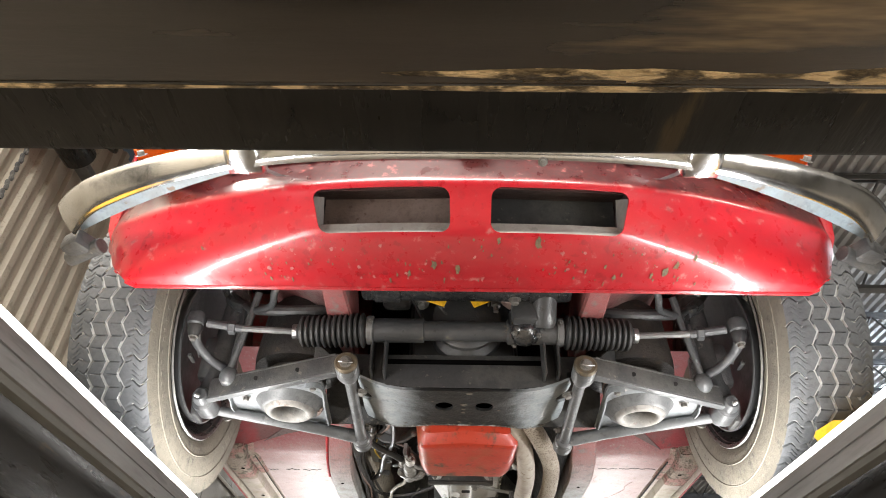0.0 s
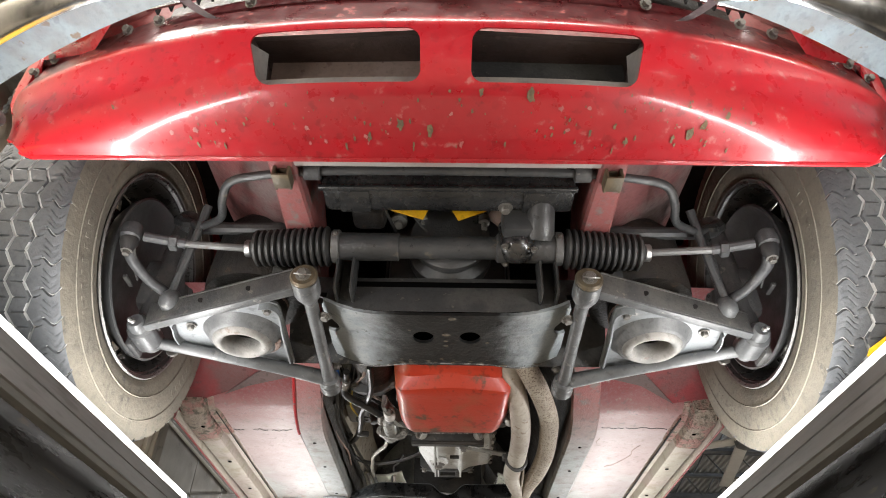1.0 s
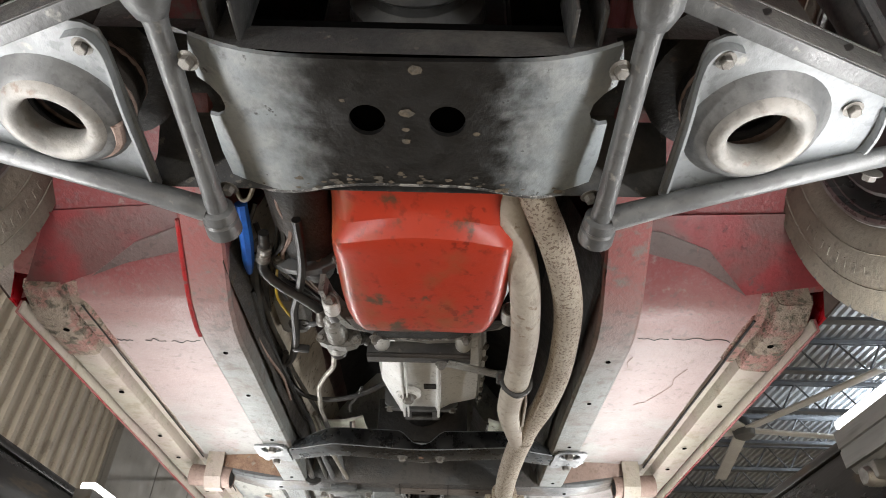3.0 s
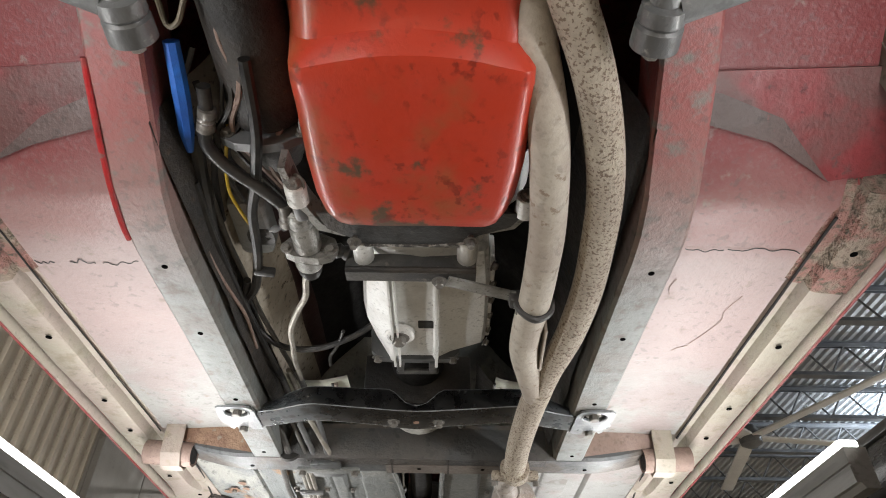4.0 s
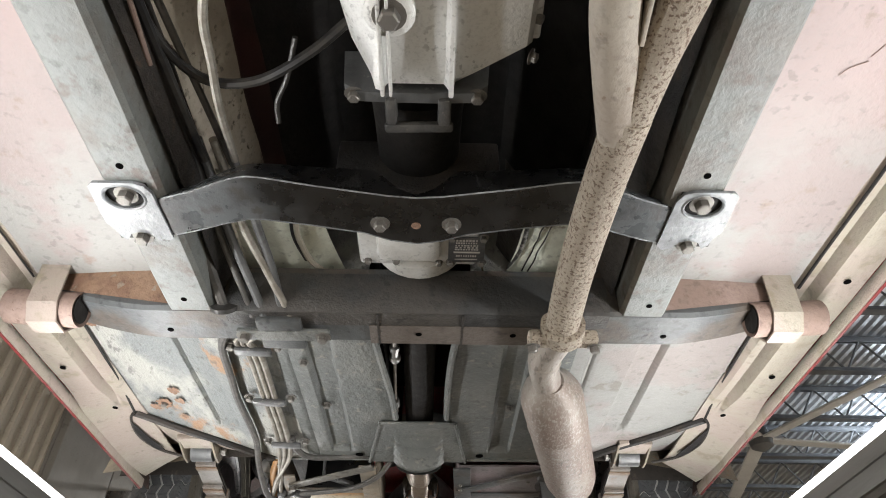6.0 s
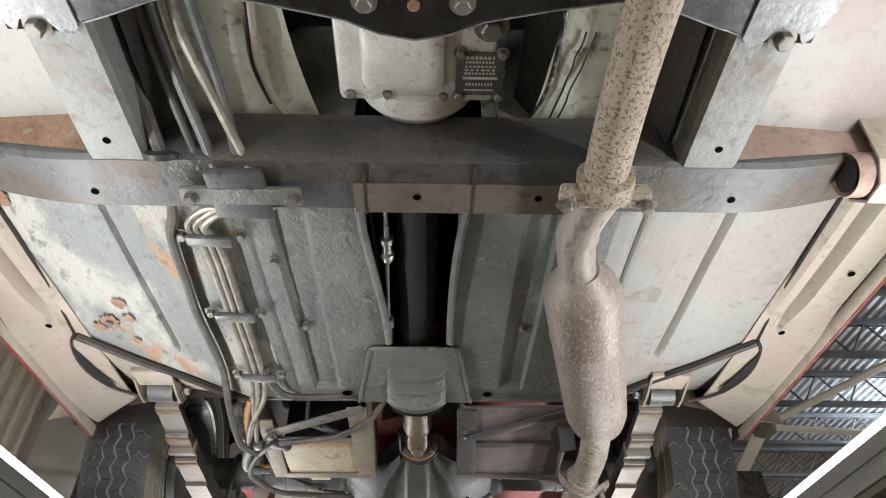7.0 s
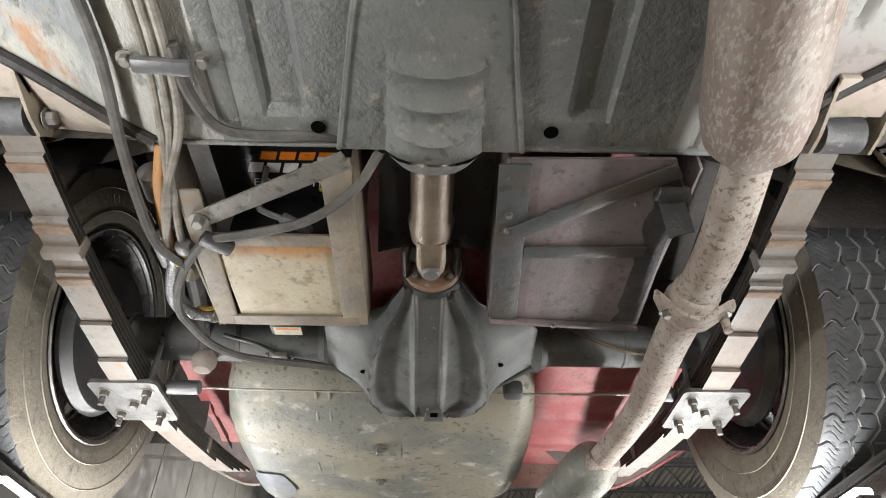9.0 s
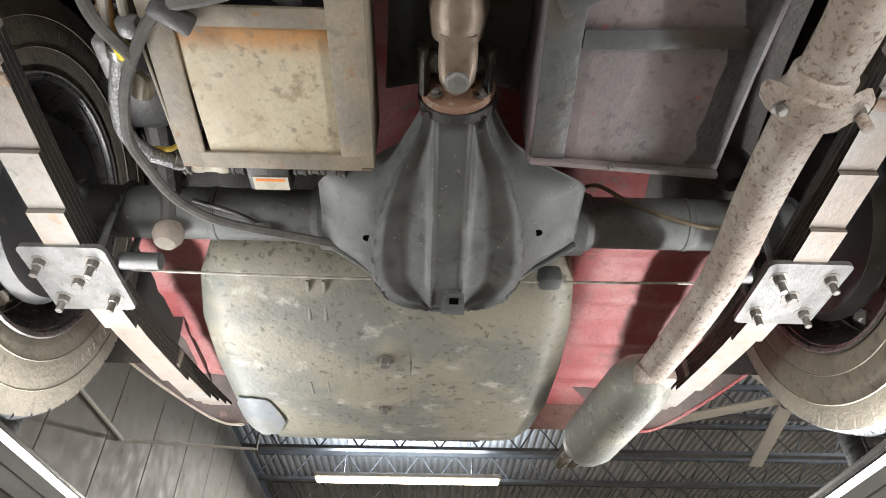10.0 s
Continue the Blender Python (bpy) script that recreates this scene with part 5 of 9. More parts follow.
for k in range(60):
    x = -0.17 + 0.34 * random.random() ** 1.0
    y = 1.520 - 0.022 * math.exp(-(x / 0.12) ** 4) + 0.018 - abs(random.gauss(0, 0.010))
    if abs(x) > 0.12 and random.random() < 0.6:
        continue
    r = random.uniform(0.0012, 0.005)
    z = 1.7974 + 2.6 * max(0.0, abs(x) - 0.108 - r) ** 2
    bm.faces.new([bm.verts.new((x + r * random.uniform(0.5, 1.6) * math.cos(q * 0.79), y + r * random.uniform(0.4, 0.9) * math.sin(q * 0.79), z - 0.0002 * (k % 3))) for q in range(8)])
for x, y, r in ((0.0, 1.414, 0.008), (-0.001, 1.436, 0.004), (-0.001, 1.452, 0.005), (0.071, 1.440, 0.004), (0.01, 1.362, 0.008), (-0.062, 1.40, 0.003)):
    bm.faces.new([bm.verts.new((x + r * random.uniform(0.8, 1.15) * math.cos(q * 0.63), y + 0.7 * r * random.uniform(0.8, 1.15) * math.sin(q * 0.63), 1.7973)) for q in range(10)])
tagged(part("dirt_patch", bm, "grease", xm, "dried greasy dirt patches", 0), kind="stuff")
part("lower_edge", tube(bmesh.new(), [(x, 1.541 - 0.022 * math.exp(-(x / 0.12) ** 4), 1.7995 + 2.6 * max(0.0, abs(x) - 0.108) ** 2) for x in [-0.20 + 0.40 * k / 40 for k in range(41)]], 0.0028, 6, soft=False), "worn_grey", xm, "chipped grey lower edge")
for s in (-1, 1):
    bm = bmesh.new()
    lathe(bm, [(0.090, 0), (0.092, 0.02), (0.085, 0.13), (0.07, 0.15)], Matrix.Translation((s * 0.345, 1.43, 1.87)), 28)
    part("spring_turret", bm, "seal_shade_dark", xm)
    pts = [(s * 0.345 + 0.052 * math.cos(a * 0.5), 1.43 + 0.052 * math.sin(a * 0.5), 1.792 + 0.0030 * a) for a in range(0, 44)]
    part("coil_spring", tube(bmesh.new(), pts, 0.0075, 8, 2), "rustpaint", xm, "brown coil spring")
    bolt(xm, (s * 0.198, 1.356, 1.797), (s * 0.2, -0.1, -1), 0.011)
    bolt(xm, (s * 0.203, 1.528, 1.797), (s * 0.2, 0.1, -1), 0.011)
    # lower wishbone
    F, R, O = Vector((s * 0.218, 1.268, 1.806)), Vector((s * 0.218, 1.556, 1.779)), Vector((s * 0.508, 1.405, 1.793))
    wb = part("lower_wishbone", bar(bmesh.new(), (s * 0.236, 1.2865, 1.799), (s * 0.514, 1.3915, 1.788), 0.017, 0.005, 0.002), "dusty", car, "dusty grey steel lower wishbone")
    bm = bmesh.new()
    bar(bm, (s * 0.236, 1.2785, 1.817), (s * 0.505, 1.3800, 1.808), 0.004, 0.036, 0.0015)
    bar(bm, (s * 0.240, 1.2865, 1.8355), (s * 0.500, 1.3845, 1.8265), 0.018, 0.004, 0.0015)
    part("arm_web", bm, "dustydark", wb)
    for u in (0.30, 0.62):
        part("arm_hole", lathe(bmesh.new(), [(0.001, 0), (0.0045, 0), (0.0045, 0.001), (0.001, 0.001)], frame_of((s * (0.236 + 0.27 * u), 1.2785 + 0.1015 * u - 0.003, 1.818 - 0.009 * u), (s * (0.236 + 0.27 * u) - s * 0.36, 1.2785 + 0.1015 * u - 1.0, 1.818))[0], 12), "dark", wb, "", 0)
    part("rear_arm", tube(bmesh.new(), [(s * 0.230, 1.549, 1.781), (s * 0.30, 1.522, 1.785), (s * 0.40, 1.484, 1.788), (s * 0.505, 1.447, 1.792)], [0.0145, 0.0125, 0.0110, 0.0105], 14), "dusty", wb)
    part("pivot_shaft", turn(F + Vector((0, 0.03, 0)), R, [(0.0150, 0), (0.0112, 0.10), (0.0106, 0.5), (0.0112, 0.86), (0.0135, 1)], 16), "dusty", wb)
    # front bush: castle nut with split pin, washer, tapered body
    part("bush", turn(F + Vector((0, -0.006, 0.0005)), F + Vector((0, 0.046, -0.004)), [(0.014, 0), (0.0205, 0.03), (0.0215, 0.10), (0.0215, 0.62), (0.0195, 0.75), (0.0145, 0.97), (0.012, 1)], 24), "dusty", wb)
    part("washer", turn(F + Vector((0, -0.016, 0.001)), F + Vector((0, -0.006, 0.0005)), [(0.008, 0), (0.0185, 0.05), (0.0215, 0.35), (0.0215, 0.75), (0.019, 1)], 24), "brass", wb, "brown rubber bush and washer")
    bolt(wb, F + Vector((0, -0.016, 0)), (0, -1, -0.1), 0.0125, "castle_nut")
    part("split_pin", tube(bmesh.new(), [F + Vector((-0.012, -0.024, -0.003)), F + Vector((0.0, -0.026, -0.006)), F + Vector((0.014, -0.022, -0.004))], 0.0012, 6), "steel", wb)
    part("bush", turn(R + Vector((0, -0.012, 0.001)), R + Vector((0, 0.030, -0.001)), [(0.013, 0), (0.0185, 0.06), (0.0195, 0.35), (0.0175, 0.42), (0.0200, 0.48), (0.0205, 0.92), (0.015, 1)], 22), "dusty", wb)
    bolt(wb, R + Vector((0, 0.030, 0)), (0, 1, -0.1), 0.011, "castle_nut")
    # grease nipple and pinch bolt on the trunnion end
    part("grease_nipple", turn((s * 0.517, 1.366, 1.787), (s * 0.520, 1.352, 1.784), [(0.004, 0), (0.005, 0.3), (0.003, 0.5), (0.004, 0.8), (0.002, 1)], 8), "steel", wb)
    # spring pan with raised rim and ring
    pan_out = [(s * x, y) for x, y in ((0.271, 1.345), (0.273, 1.330), (0.285, 1.322), (0.30, 1.320), (0.46, 1.384), (0.475, 1.40), (0.476, 1.45), (0.462, 1.472), (0.435, 1.488), (0.310, 1.544), (0.290, 1.546), (0.282, 1.530))]
    pan = part("spring_pan", plate(bmesh.new(), pan_out, [ring_pts(s * 0.345, 1.428, 0.046, 26)], Matrix.Translation((0, 0, 1.802)), 0.004), "pan", wb, "pressed blue-grey spring pan", 25)
    lip = [(s * x, y) for x, y in ((0.300, 1.331), (0.284, 1.328), (0.275, 1.338), (0.273, 1.360), (0.279, 1.42), (0.284, 1.505), (0.285, 1.532), (0.292, 1.543), (0.306, 1.543), (0.36, 1.520), (0.425, 1.490), (0.440, 1.485), (0.458, 1.472), (0.467, 1.450), (0.468, 1.425), (0.462, 1.396))]
    bm = bmesh.new()
    loft(bm, [[(x, y, 1.803), (x, y, 1.790), (x + s * 0.0028, y, 1.790), (x + s * 0.0028, y, 1.803)] for x, y in ((q.x, q.y) for q in glide([(x, y, 0) for x, y in lip], 4))])
    part("pan_lip", bm, "pan", pan, "folded lip of the pan", 50)
    part("seat_cone", lathe(bmesh.new(), [(0.042, -0.006), (0.052, -0.006), (0.058, -0.002), (0.063, 0.006), (0.070, 0.012), (0.042, 0.013)], Matrix.Translation((s * 0.350, 1.426, 1.790)), 40, True), "panseat", pan, "raised seat, darker than the pan for its shading", 50)
    part("ring", lathe(bmesh.new(), [(0.0530, 0.024), (0.0535, 0.014), (0.0520, 0.006), (0.0485, -0.001), (0.0440, -0.0045), (0.0395, -0.0050), (0.0350, -0.0030), (0.0318, 0.002), (0.0302, 0.009), (0.0305, 0.019), (0.034, 0.03)], Matrix.Translation((s * 0.350, 1.424, 1.781)), 44, True), "white_ring", pan, "pale rounded spring seat ring", 60)
    for p in ((s * 0.440, 1.474, 1.80), (s * 0.304, 1.524, 1.798), (s * 0.434, 1.398, 1.80), (s * 0.292, 1.345, 1.80)):
        bolt(pan, p, (0, 0, -1), 0.010)
    part("coil_spring", tube(bmesh.new(), [(s * 0.347 + 0.046 * math.cos(0.5 * k), 1.430 + 0.046 * math.sin(0.5 * k), 1.806 + 0.0022 * k) for k in range(24)], 0.0065, 8, 3), "rubber", pan, "dark coil spring")
    # dark cup added in place of the shade inside the spring
    part("spring_shade_cup", lathe(bmesh.new(), [(0.060, -0.030), (0.060, 0.034), (0.002, 0.034), (0.002, 0.030), (0.057, 0.030), (0.057, -0.030)], Matrix.Translation((s * 0.347, 1.430, 1.832)), 28, True), "seal_shade_dark", pan, "added dark cup standing in for shade inside the spring", 0)
    # trunnion, ball, steering arm
    hubp = part("stub_axle", turn((s * 0.520, 1.375, 1.795), (s * 0.520, 1.465, 1.795), [(0.012, 0), (0.017, 0.08), (0.017, 0.22), (0.023, 0.26), (0.024, 0.75), (0.017, 0.8), (0.016, 0.95), (0.01, 1)], 18), "dusty", car, "grey stub axle with lower trunnion")
    part("ball", lathe(bmesh.new(), [(0.004, -0.019), (0.011, -0.016), (0.018, -0.006), (0.0185, 0.004), (0.015, 0.013), (0.009, 0.020)], Matrix.Translation((s * 0.466, 1.364, 1.826)), 24), "dusty", hubp, "round grey link ball")
    part("steering_arm", tube(bmesh.new(), [(s * 0.523, 1.286, 1.885), (s * 0.520, 1.305, 1.868), (s * 0.500, 1.345, 1.853), (s * 0.478, 1.385, 1.850), (s * 0.50, 1.42, 1.852)], [0.0105, 0.0095, 0.0085, 0.0100, 0.013], 12), "armgrey", hubp)
    part("kingpin", cyl(bmesh.new(), (s * 0.515, 1.41, 1.80), (s * 0.500, 1.41, 2.05), 0.022), "dustydark", hubp)
    part("upright", box(bmesh.new(), (s * 0.528, 1.425, 1.885), (0.035, 0.075, 0.10), 0.014), "dustydark", hubp)
    bolt(hubp, (s * 0.49, 1.475, 1.792), (0, 1, -0.3), 0.012)
    bm = bmesh.new()
    tube(bm, [(s * 0.26, 1.36, 1.985), (s * 0.36, 1.345, 1.97), (s * 0.46, 1.36, 1.985), (s * 0.51, 1.40, 2.03)], [0.012, 0.011, 0.013, 0.016], 10)
    part("upper_arm", bm, "black", hubp)
    bm = bmesh.new()
    tube(bm, [(s * 0.42, 1.30, 1.985), (s * 0.437, 1.325, 1.93), (s * 0.464, 1.358, 1.845)], 0.0075, 10)
    part("damper_link", bm, "black", hubp)
    # dark splash shield behind the wheel
    mm = Matrix.Translation((s * 0.562, YF, HUB - 0.008)) @ Matrix.Rotation(radians(-90 * s), 4, "Y")
    part("backplate", lathe(bmesh.new(), [(0.03, -0.026), (0.075, -0.027), (0.110, -0.024), (0.134, -0.014), (0.146, 0.002), (0.150, 0.014), (0.146, 0.016), (0.130, 0.000), (0.03, 0.0)], mm, 48), "shield", hubp, "dark grey dished brake shield", 50)
    part("shield_rib", bar(bmesh.new(), (s * 0.5345, 1.340, 1.880), (s * 0.5365, 1.368, 1.872), 0.004, 0.006, 0.0015), "shield", hubp)
    part("brake_stub", bar(bmesh.new(), (s * 0.548, 1.345, 1.865), (s * 0.548, 1.375, 1.865), 0.008, 0.008), "dustydark", hubp)
    part("caliper_bracket", box(bmesh.new(), (s * 0.542, 1.44, 1.80), (0.014, 0.05, 0.06), 0.006), "dustydark", hubp)


# ---- wheels ----
def tyre_mesh():
    """Axis along x, outer side +x; tread with zigzag grooves, barbs at their bends and wavy shoulder cuts."""
    bm = bmesh.new()
    half = [(0.050, 0.180), (0.062, 0.188), (0.070, 0.205), (0.0735, 0.232), (0.0730, 0.258), (0.0705, 0.280)]
    gw = 0.0019
    us = [-0.069, -0.066]
    for gx in (-0.027, 0.0, 0.027):
        us += [gx - 0.0068, gx - gw - 0.0006, gx - gw, gx + gw, gx + gw + 0.0006, gx + 0.0068]
    us = sorted(us + [-0.062, -0.058, -0.054, -0.050, -0.047, -0.0440, -0.0425, 0.0425, 0.0440, 0.047, 0.050, 0.054, 0.058, 0.062, 0.066, 0.069])
    prof = [(-x, r, 0) for x, r in half] + [(u, 0, 1) for u in us] + [(x, r, 0) for x, r in reversed(half)]
    per, count = 24, 44
    n = per * count
    rows = []
    for i in range(n):
        ph = (i % per) / per
        zig = 1 - 4 * abs(ph - 0.5)
        row = []
        for xb, r, tread in prof:
            a = 2 * math.pi * i / n
            x = xb
            if tread:
                x += 0.0050 * zig * max(0.0, min(1.0, (0.050 - abs(xb)) / 0.012))
                a += 2 * math.pi / n * 3.4 * math.sin((abs(xb) - 0.036) * 210) * max(0.0, min(1.0, (abs(xb) - 0.036) / 0.010))
                u = xb / 0.069
                r = 0.3035 - 0.0045 * u * u - 0.004 * abs(u) ** 6
                d = 0.0
                for gx in (-0.027, 0.0, 0.027):
                    o = xb - gx
                    if abs(o) < gw + 0.0001:
                        d = 0.0045
                    # barbs off the bends
                    if gw < o < 0.009 and i % per == 12 or -0.009 < o < -gw and i % per == 0:
                        d = max(d, 0.0035)
                if abs(xb) > 0.0425:
                    j = (i + (6 if xb > 0 else 0)) % per
                    if j in (4, 5):
                        d = max(d, 0.004)
                    elif 0.046 < abs(xb) < 0.0555 and j in (10, 14, 20) or 0.059 < abs(xb) < 0.065 and (j in (11, 19) or 11 < j < 15):
                        d = max(d, 0.0018)
                elif abs(xb) > 0.036 and (i + (6 if xb > 0 else 0)) % per in (4, 5):
                    d = max(d, 0.003)
                r -= d
            row.append((x, r * math.cos(a), r * math.sin(a)))
        rows.append(row)
    rows.append(rows[0])
    loft(bm, rows)
    bmesh.ops.remove_doubles(bm, verts=bm.verts[:], dist=1e-5)
    me = mesh_of(bm, "tyre", "tyre", 45)
    me.materials.append(M["wall_rubber"])
    me.materials.append(M["tyre_dust"])
    for p in me.polygons:
        c = p.center
        r = math.hypot(c.y, c.z)
        u = c.x / 0.069
        if abs(c.x) > 0.0692 or r < 0.2855:
            p.material_index = 1
        elif r < 0.3035 - 0.0045 * u * u - 0.004 * abs(u) ** 6 - 0.0022:
            p.material_index = 2
    return me


def rim_mesh():
    bm = bmesh.new()
    prof = [(0.182, -0.066), (0.189, -0.068), (0.190, -0.064), (0.178, -0.058), (0.174, -0.045), (0.168, -0.035), (0.160, -0.015), (0.160, 0.012), (0.174, 0.035), (0.180, 0.052), (0.197, 0.066), (0.197, 0.070), (0.188, 0.070), (0.172, 0.050), (0.157, 0.010)]
    rot = Matrix.Rotation(radians(90), 4, "Y")
    lathe(bm, prof, rot, 64, True)
    # disc with slots
    hole = [[(0.128 * math.cos(a + t) if q else 0.150 * math.cos(a + t), 0.128 * math.sin(a + t) if q else 0.150 * math.sin(a + t)) for q, t in ((0, -0.12), (0, 0.0), (0, 0.12), (1, 0.12), (1, 0.0), (1, -0.12))] for a in [2 * math.pi * k / 14 for k in range(14)]]
    plate(bm, ring_pts(0, 0, 0.160, 64), hole, rot @ Matrix.Translation((0, 0, 0.020)), 0.005)
    return mesh_of(bm, "rim", "rim", 30)


TYRE, RIM = tyre_mesh(), rim_mesh()
LIP = mesh_of(lathe(bmesh.new(), [(0.1855, -0.0665), (0.1890, -0.0690), (0.1910, -0.0660), (0.1890, -0.0635), (0.186, -0.0635)], Matrix.Rotation(radians(90), 4, "Y"), 72, True), "rim_lip", "rimlip", 50)
BARS = bmesh.new()
random.seed(9)
for k0 in (8, 30, 52):
    for k in range(9):
        a = radians(k0 * 6 + k * 4.6 + random.uniform(-0.6, 0.6))
        p = Vector((-0.0732, 0.2435 * math.cos(a), 0.2435 * math.sin(a)))
        box(BARS, p, (0.0012, 0.006, 0.012), 0, Matrix.Rotation(a, 4, "X") @ Matrix.Rotation(radians(90), 4, "X"))
for rr in (0.2215, 0.2620):
    lathe(BARS, [(rr - 0.001, -0.0722 if rr > 0.25 else -0.0715), (rr, -0.0740), (rr + 0.001, -0.0722)], Matrix.Rotation(radians(90), 4, "Y"), 72, True)
MARK = mesh_of(BARS, "sidewall_marking", "wall_rubber", 0)
for s in (-1, 1):
    for yy, zx, nm, toe in ((YF, FRONT_WX, "front_wheel", 0.0), (YR, REAR_WX, "rear_wheel", 0.0)):
        flip = Matrix.Rotation(radians(180), 4, "Z") if s < 0 else Matrix()
        m = Matrix.Translation((s * zx + (CX if yy == YR else 0), yy, HUB)) @ flip
        wh = put(nm, RIM, car, m, "dark steel wheel with a silver rim edge and a worn tyre")
        put("tyre", TYRE, wh, m, "dusty tyre with zigzag tread and brown sidewall")
        put("rim_lip", LIP, wh, m, "silver rim edge")
        put("sidewall_marking", MARK, wh, m)

# ---- engine, gearbox ----
su_rows = []
for y, x0, x1, zb, r in ((1.492, -0.078, 0.094, 1.868, 0.02), (1.502, -0.088, 0.104, 1.850, 0.026), (1.520, -0.095, 0.116, 1.838, 0.030), (1.550, -0.098, 0.121, 1.827, 0.032), (1.582, -0.099, 0.124, 1.820, 0.032), (1.592, -0.100, 0.125, 1.812, 0.030), (1.598, -0.100, 0.126, 1.799, 0.022), (1.604, -0.101, 0.127, 1.7895, 0.017), (1.612, -0.101, 0.127, 1.787, 0.016), (1.64, -0.102, 0.128, 1.788, 0.018), (1.67, -0.102, 0.129, 1.787, 0.022), (1.74, -0.102, 0.129, 1.7855, 0.024), (1.79, -0.099, 0.124, 1.787, 0.022), (1.815, -0.092, 0.116, 1.788, 0.018), (1.830, -0.082, 0.108, 1.790, 0.014), (1.838, -0.072, 0.100, 1.794, 0.010), (1.842, -0.068, 0.095, 1.803, 0.008)):
    c, h = (x0 + x1) / 2, (x1 - x0) / 2
    arc = lambda x: y + (0.020 * ((x - c) / h) ** 2 if 1.585 < y < 1.63 else 0.0) + 0.002 * noise.noise(Vector((x * 25, y * 25, 5)))
    dent = lambda x, z: z + 0.004 * math.exp(-((x + 0.086) / 0.014) ** 2 - ((y - 1.668) / 0.012) ** 2) + 0.0014 * noise.noise(Vector((x * 16, y * 16, 1)))
    row = [(x0 - 0.012, y, 1.905), (x0 - 0.008, y, 1.87), (x0, y, zb + r + 0.004)]
    flat_n = 11
    for k in range(5):
        a = radians(180 + 90 * k / 4)
        row.append((x0 + r + r * math.cos(a), y, zb + r + r * math.sin(a)))
    for k in range(1, flat_n):
        x = x0 + r + (x1 - x0 - 2 * r) * k / flat_n
        row.append((x, y, zb))
    for k in range(5):
        a = radians(270 + 90 * k / 4)
        row.append((x1 - r + r * math.cos(a), y, zb + r + r * math.sin(a)))
    row += [(x1, y, zb + r + 0.004), (x1 + 0.008, y, 1.87), (x1 + 0.012, y, 1.905)]
    su_rows.append([(x, arc(x), dent(x, z)) for x, _, z in row])
sump = part("sump", loft(bmesh.new(), su_rows, False, True), "sump", car, "orange-red pressed engine sump with oil stains", 28)
bm = bmesh.new()
box(bm, (0.012, 1.66, 1.908), (0.245, 0.35, 0.008), 0.002)
part("flange", bm, "sump", sump)
for s, x in ((-1, -0.108), (1, 0.134)):
    for k in range(6):
        bolt(sump, (x, 1.53 + 0.055 * k, 1.903), (0, 0, -1), 0.007)
bolt(sump, (-0.094, 1.705, 1.815), (-1, 0, -0.2), 0.013, "drain_plug")

gb_rows = []
for y, x0, x1, zb in ((1.808, -0.130, 0.160, 1.840), (1.850, -0.122, 0.160, 1.838), (1.880, -0.113, 0.157, 1.834), (1.900, -0.100, 0.134, 1.834), (1.935, -0.088, 0.118, 1.834), (1.975, -0.072, 0.112, 1.836)):
    w = (x1 - x0) / 2
    c = (x0 + x1) / 2
    gb_rows.append([(c + w * math.cos(radians(180 + 15 * k)), y, zb + 0.14 + 0.14 * math.copysign(abs(math.sin(radians(180 + 15 * k))) ** 0.55, math.sin(radians(180 + 15 * k)))) for k in range(13)])
gearbox = part("gearbox", loft(bmesh.new(), gb_rows), "alu", car, "cast aluminium bell housing and gearbox", 30)
rows = []
for y, x0, x1, zb, r0, r1 in ((1.955, -0.066, 0.106, 1.836, -0.030, 0.036), (2.02, -0.072, 0.112, 1.832, -0.030, 0.036), (2.13, -0.079, 0.115, 1.831, -0.032, 0.036), (2.19, -0.068, 0.114, 1.832, -0.034, 0.036), (2.222, -0.054, 0.066, 1.834, -0.035, 0.036), (2.236, -0.046, 0.045, 1.836, -0.034, 0.035), (2.242, -0.044, 0.043, 1.850, -0.033, 0.034)):
    rows.append([(x0 - 0.006, y, 2.05), (x0 - 0.002, y, zb + 0.055), (x0 + 0.006, y, zb + 0.026), (r0 - 0.006, y, zb + 0.003), (r0, y, zb), (r0 + 0.006, y, zb + 0.013), (r1 - 0.006, y, zb + 0.013), (r1, y, zb), (r1 + 0.004, y, zb + 0.005), (x1 - 0.006, y, zb + 0.016), (x1, y, zb + 0.024), (x1 + 0.002, y, zb + 0.07), (x1 + 0.004, y, 2.05)])
part("gear_case", loft(bmesh.new(), rows, False, True), "alu", gearbox, "aluminium gear case with ribs", 22)
for x, w in ((0.036, 0.005), (-0.032, 0.004), (-0.024, 0.003)):
    bm = bmesh.new()
    bar(bm, (x, 1.965, 1.829), (x, 2.236, 1.831), w, 0.012, 0.0015)
    part("rib", bm, "alu", gearbox)
# joint flange of the bell housing, with its lugs
bell = [(-0.142, 1.775), (-0.136, 1.815), (-0.124, 1.853), (-0.111, 1.881), (-0.080, 1.892), (0.084, 1.888), (0.131, 1.874), (0.156, 1.837), (0.158, 1.800), (0.150, 1.800), (0.148, 1.834), (0.126, 1.866), (0.082, 1.878), (-0.078, 1.880), (-0.104, 1.870), (-0.116, 1.846), (-0.128, 1.812), (-0.134, 1.775)]
part("bell_flange", plate(bmesh.new(), bell, [], Matrix.Translation((0, 0, 1.822)), 0.030), "castgrey", gearbox, "stained joint flange of the bell housing", 0)
for x, y in ((-0.128, 1.815), (0.142, 1.830)):
    part("lug", cyl(bmesh.new(), (x, y - 0.012, 1.826), (x, y + 0.020, 1.826), 0.013), "alu", gearbox)
    bolt(gearbox, (x, y - 0.014, 1.824), (0, -1, -0.3), 0.010)
bm = bmesh.new()
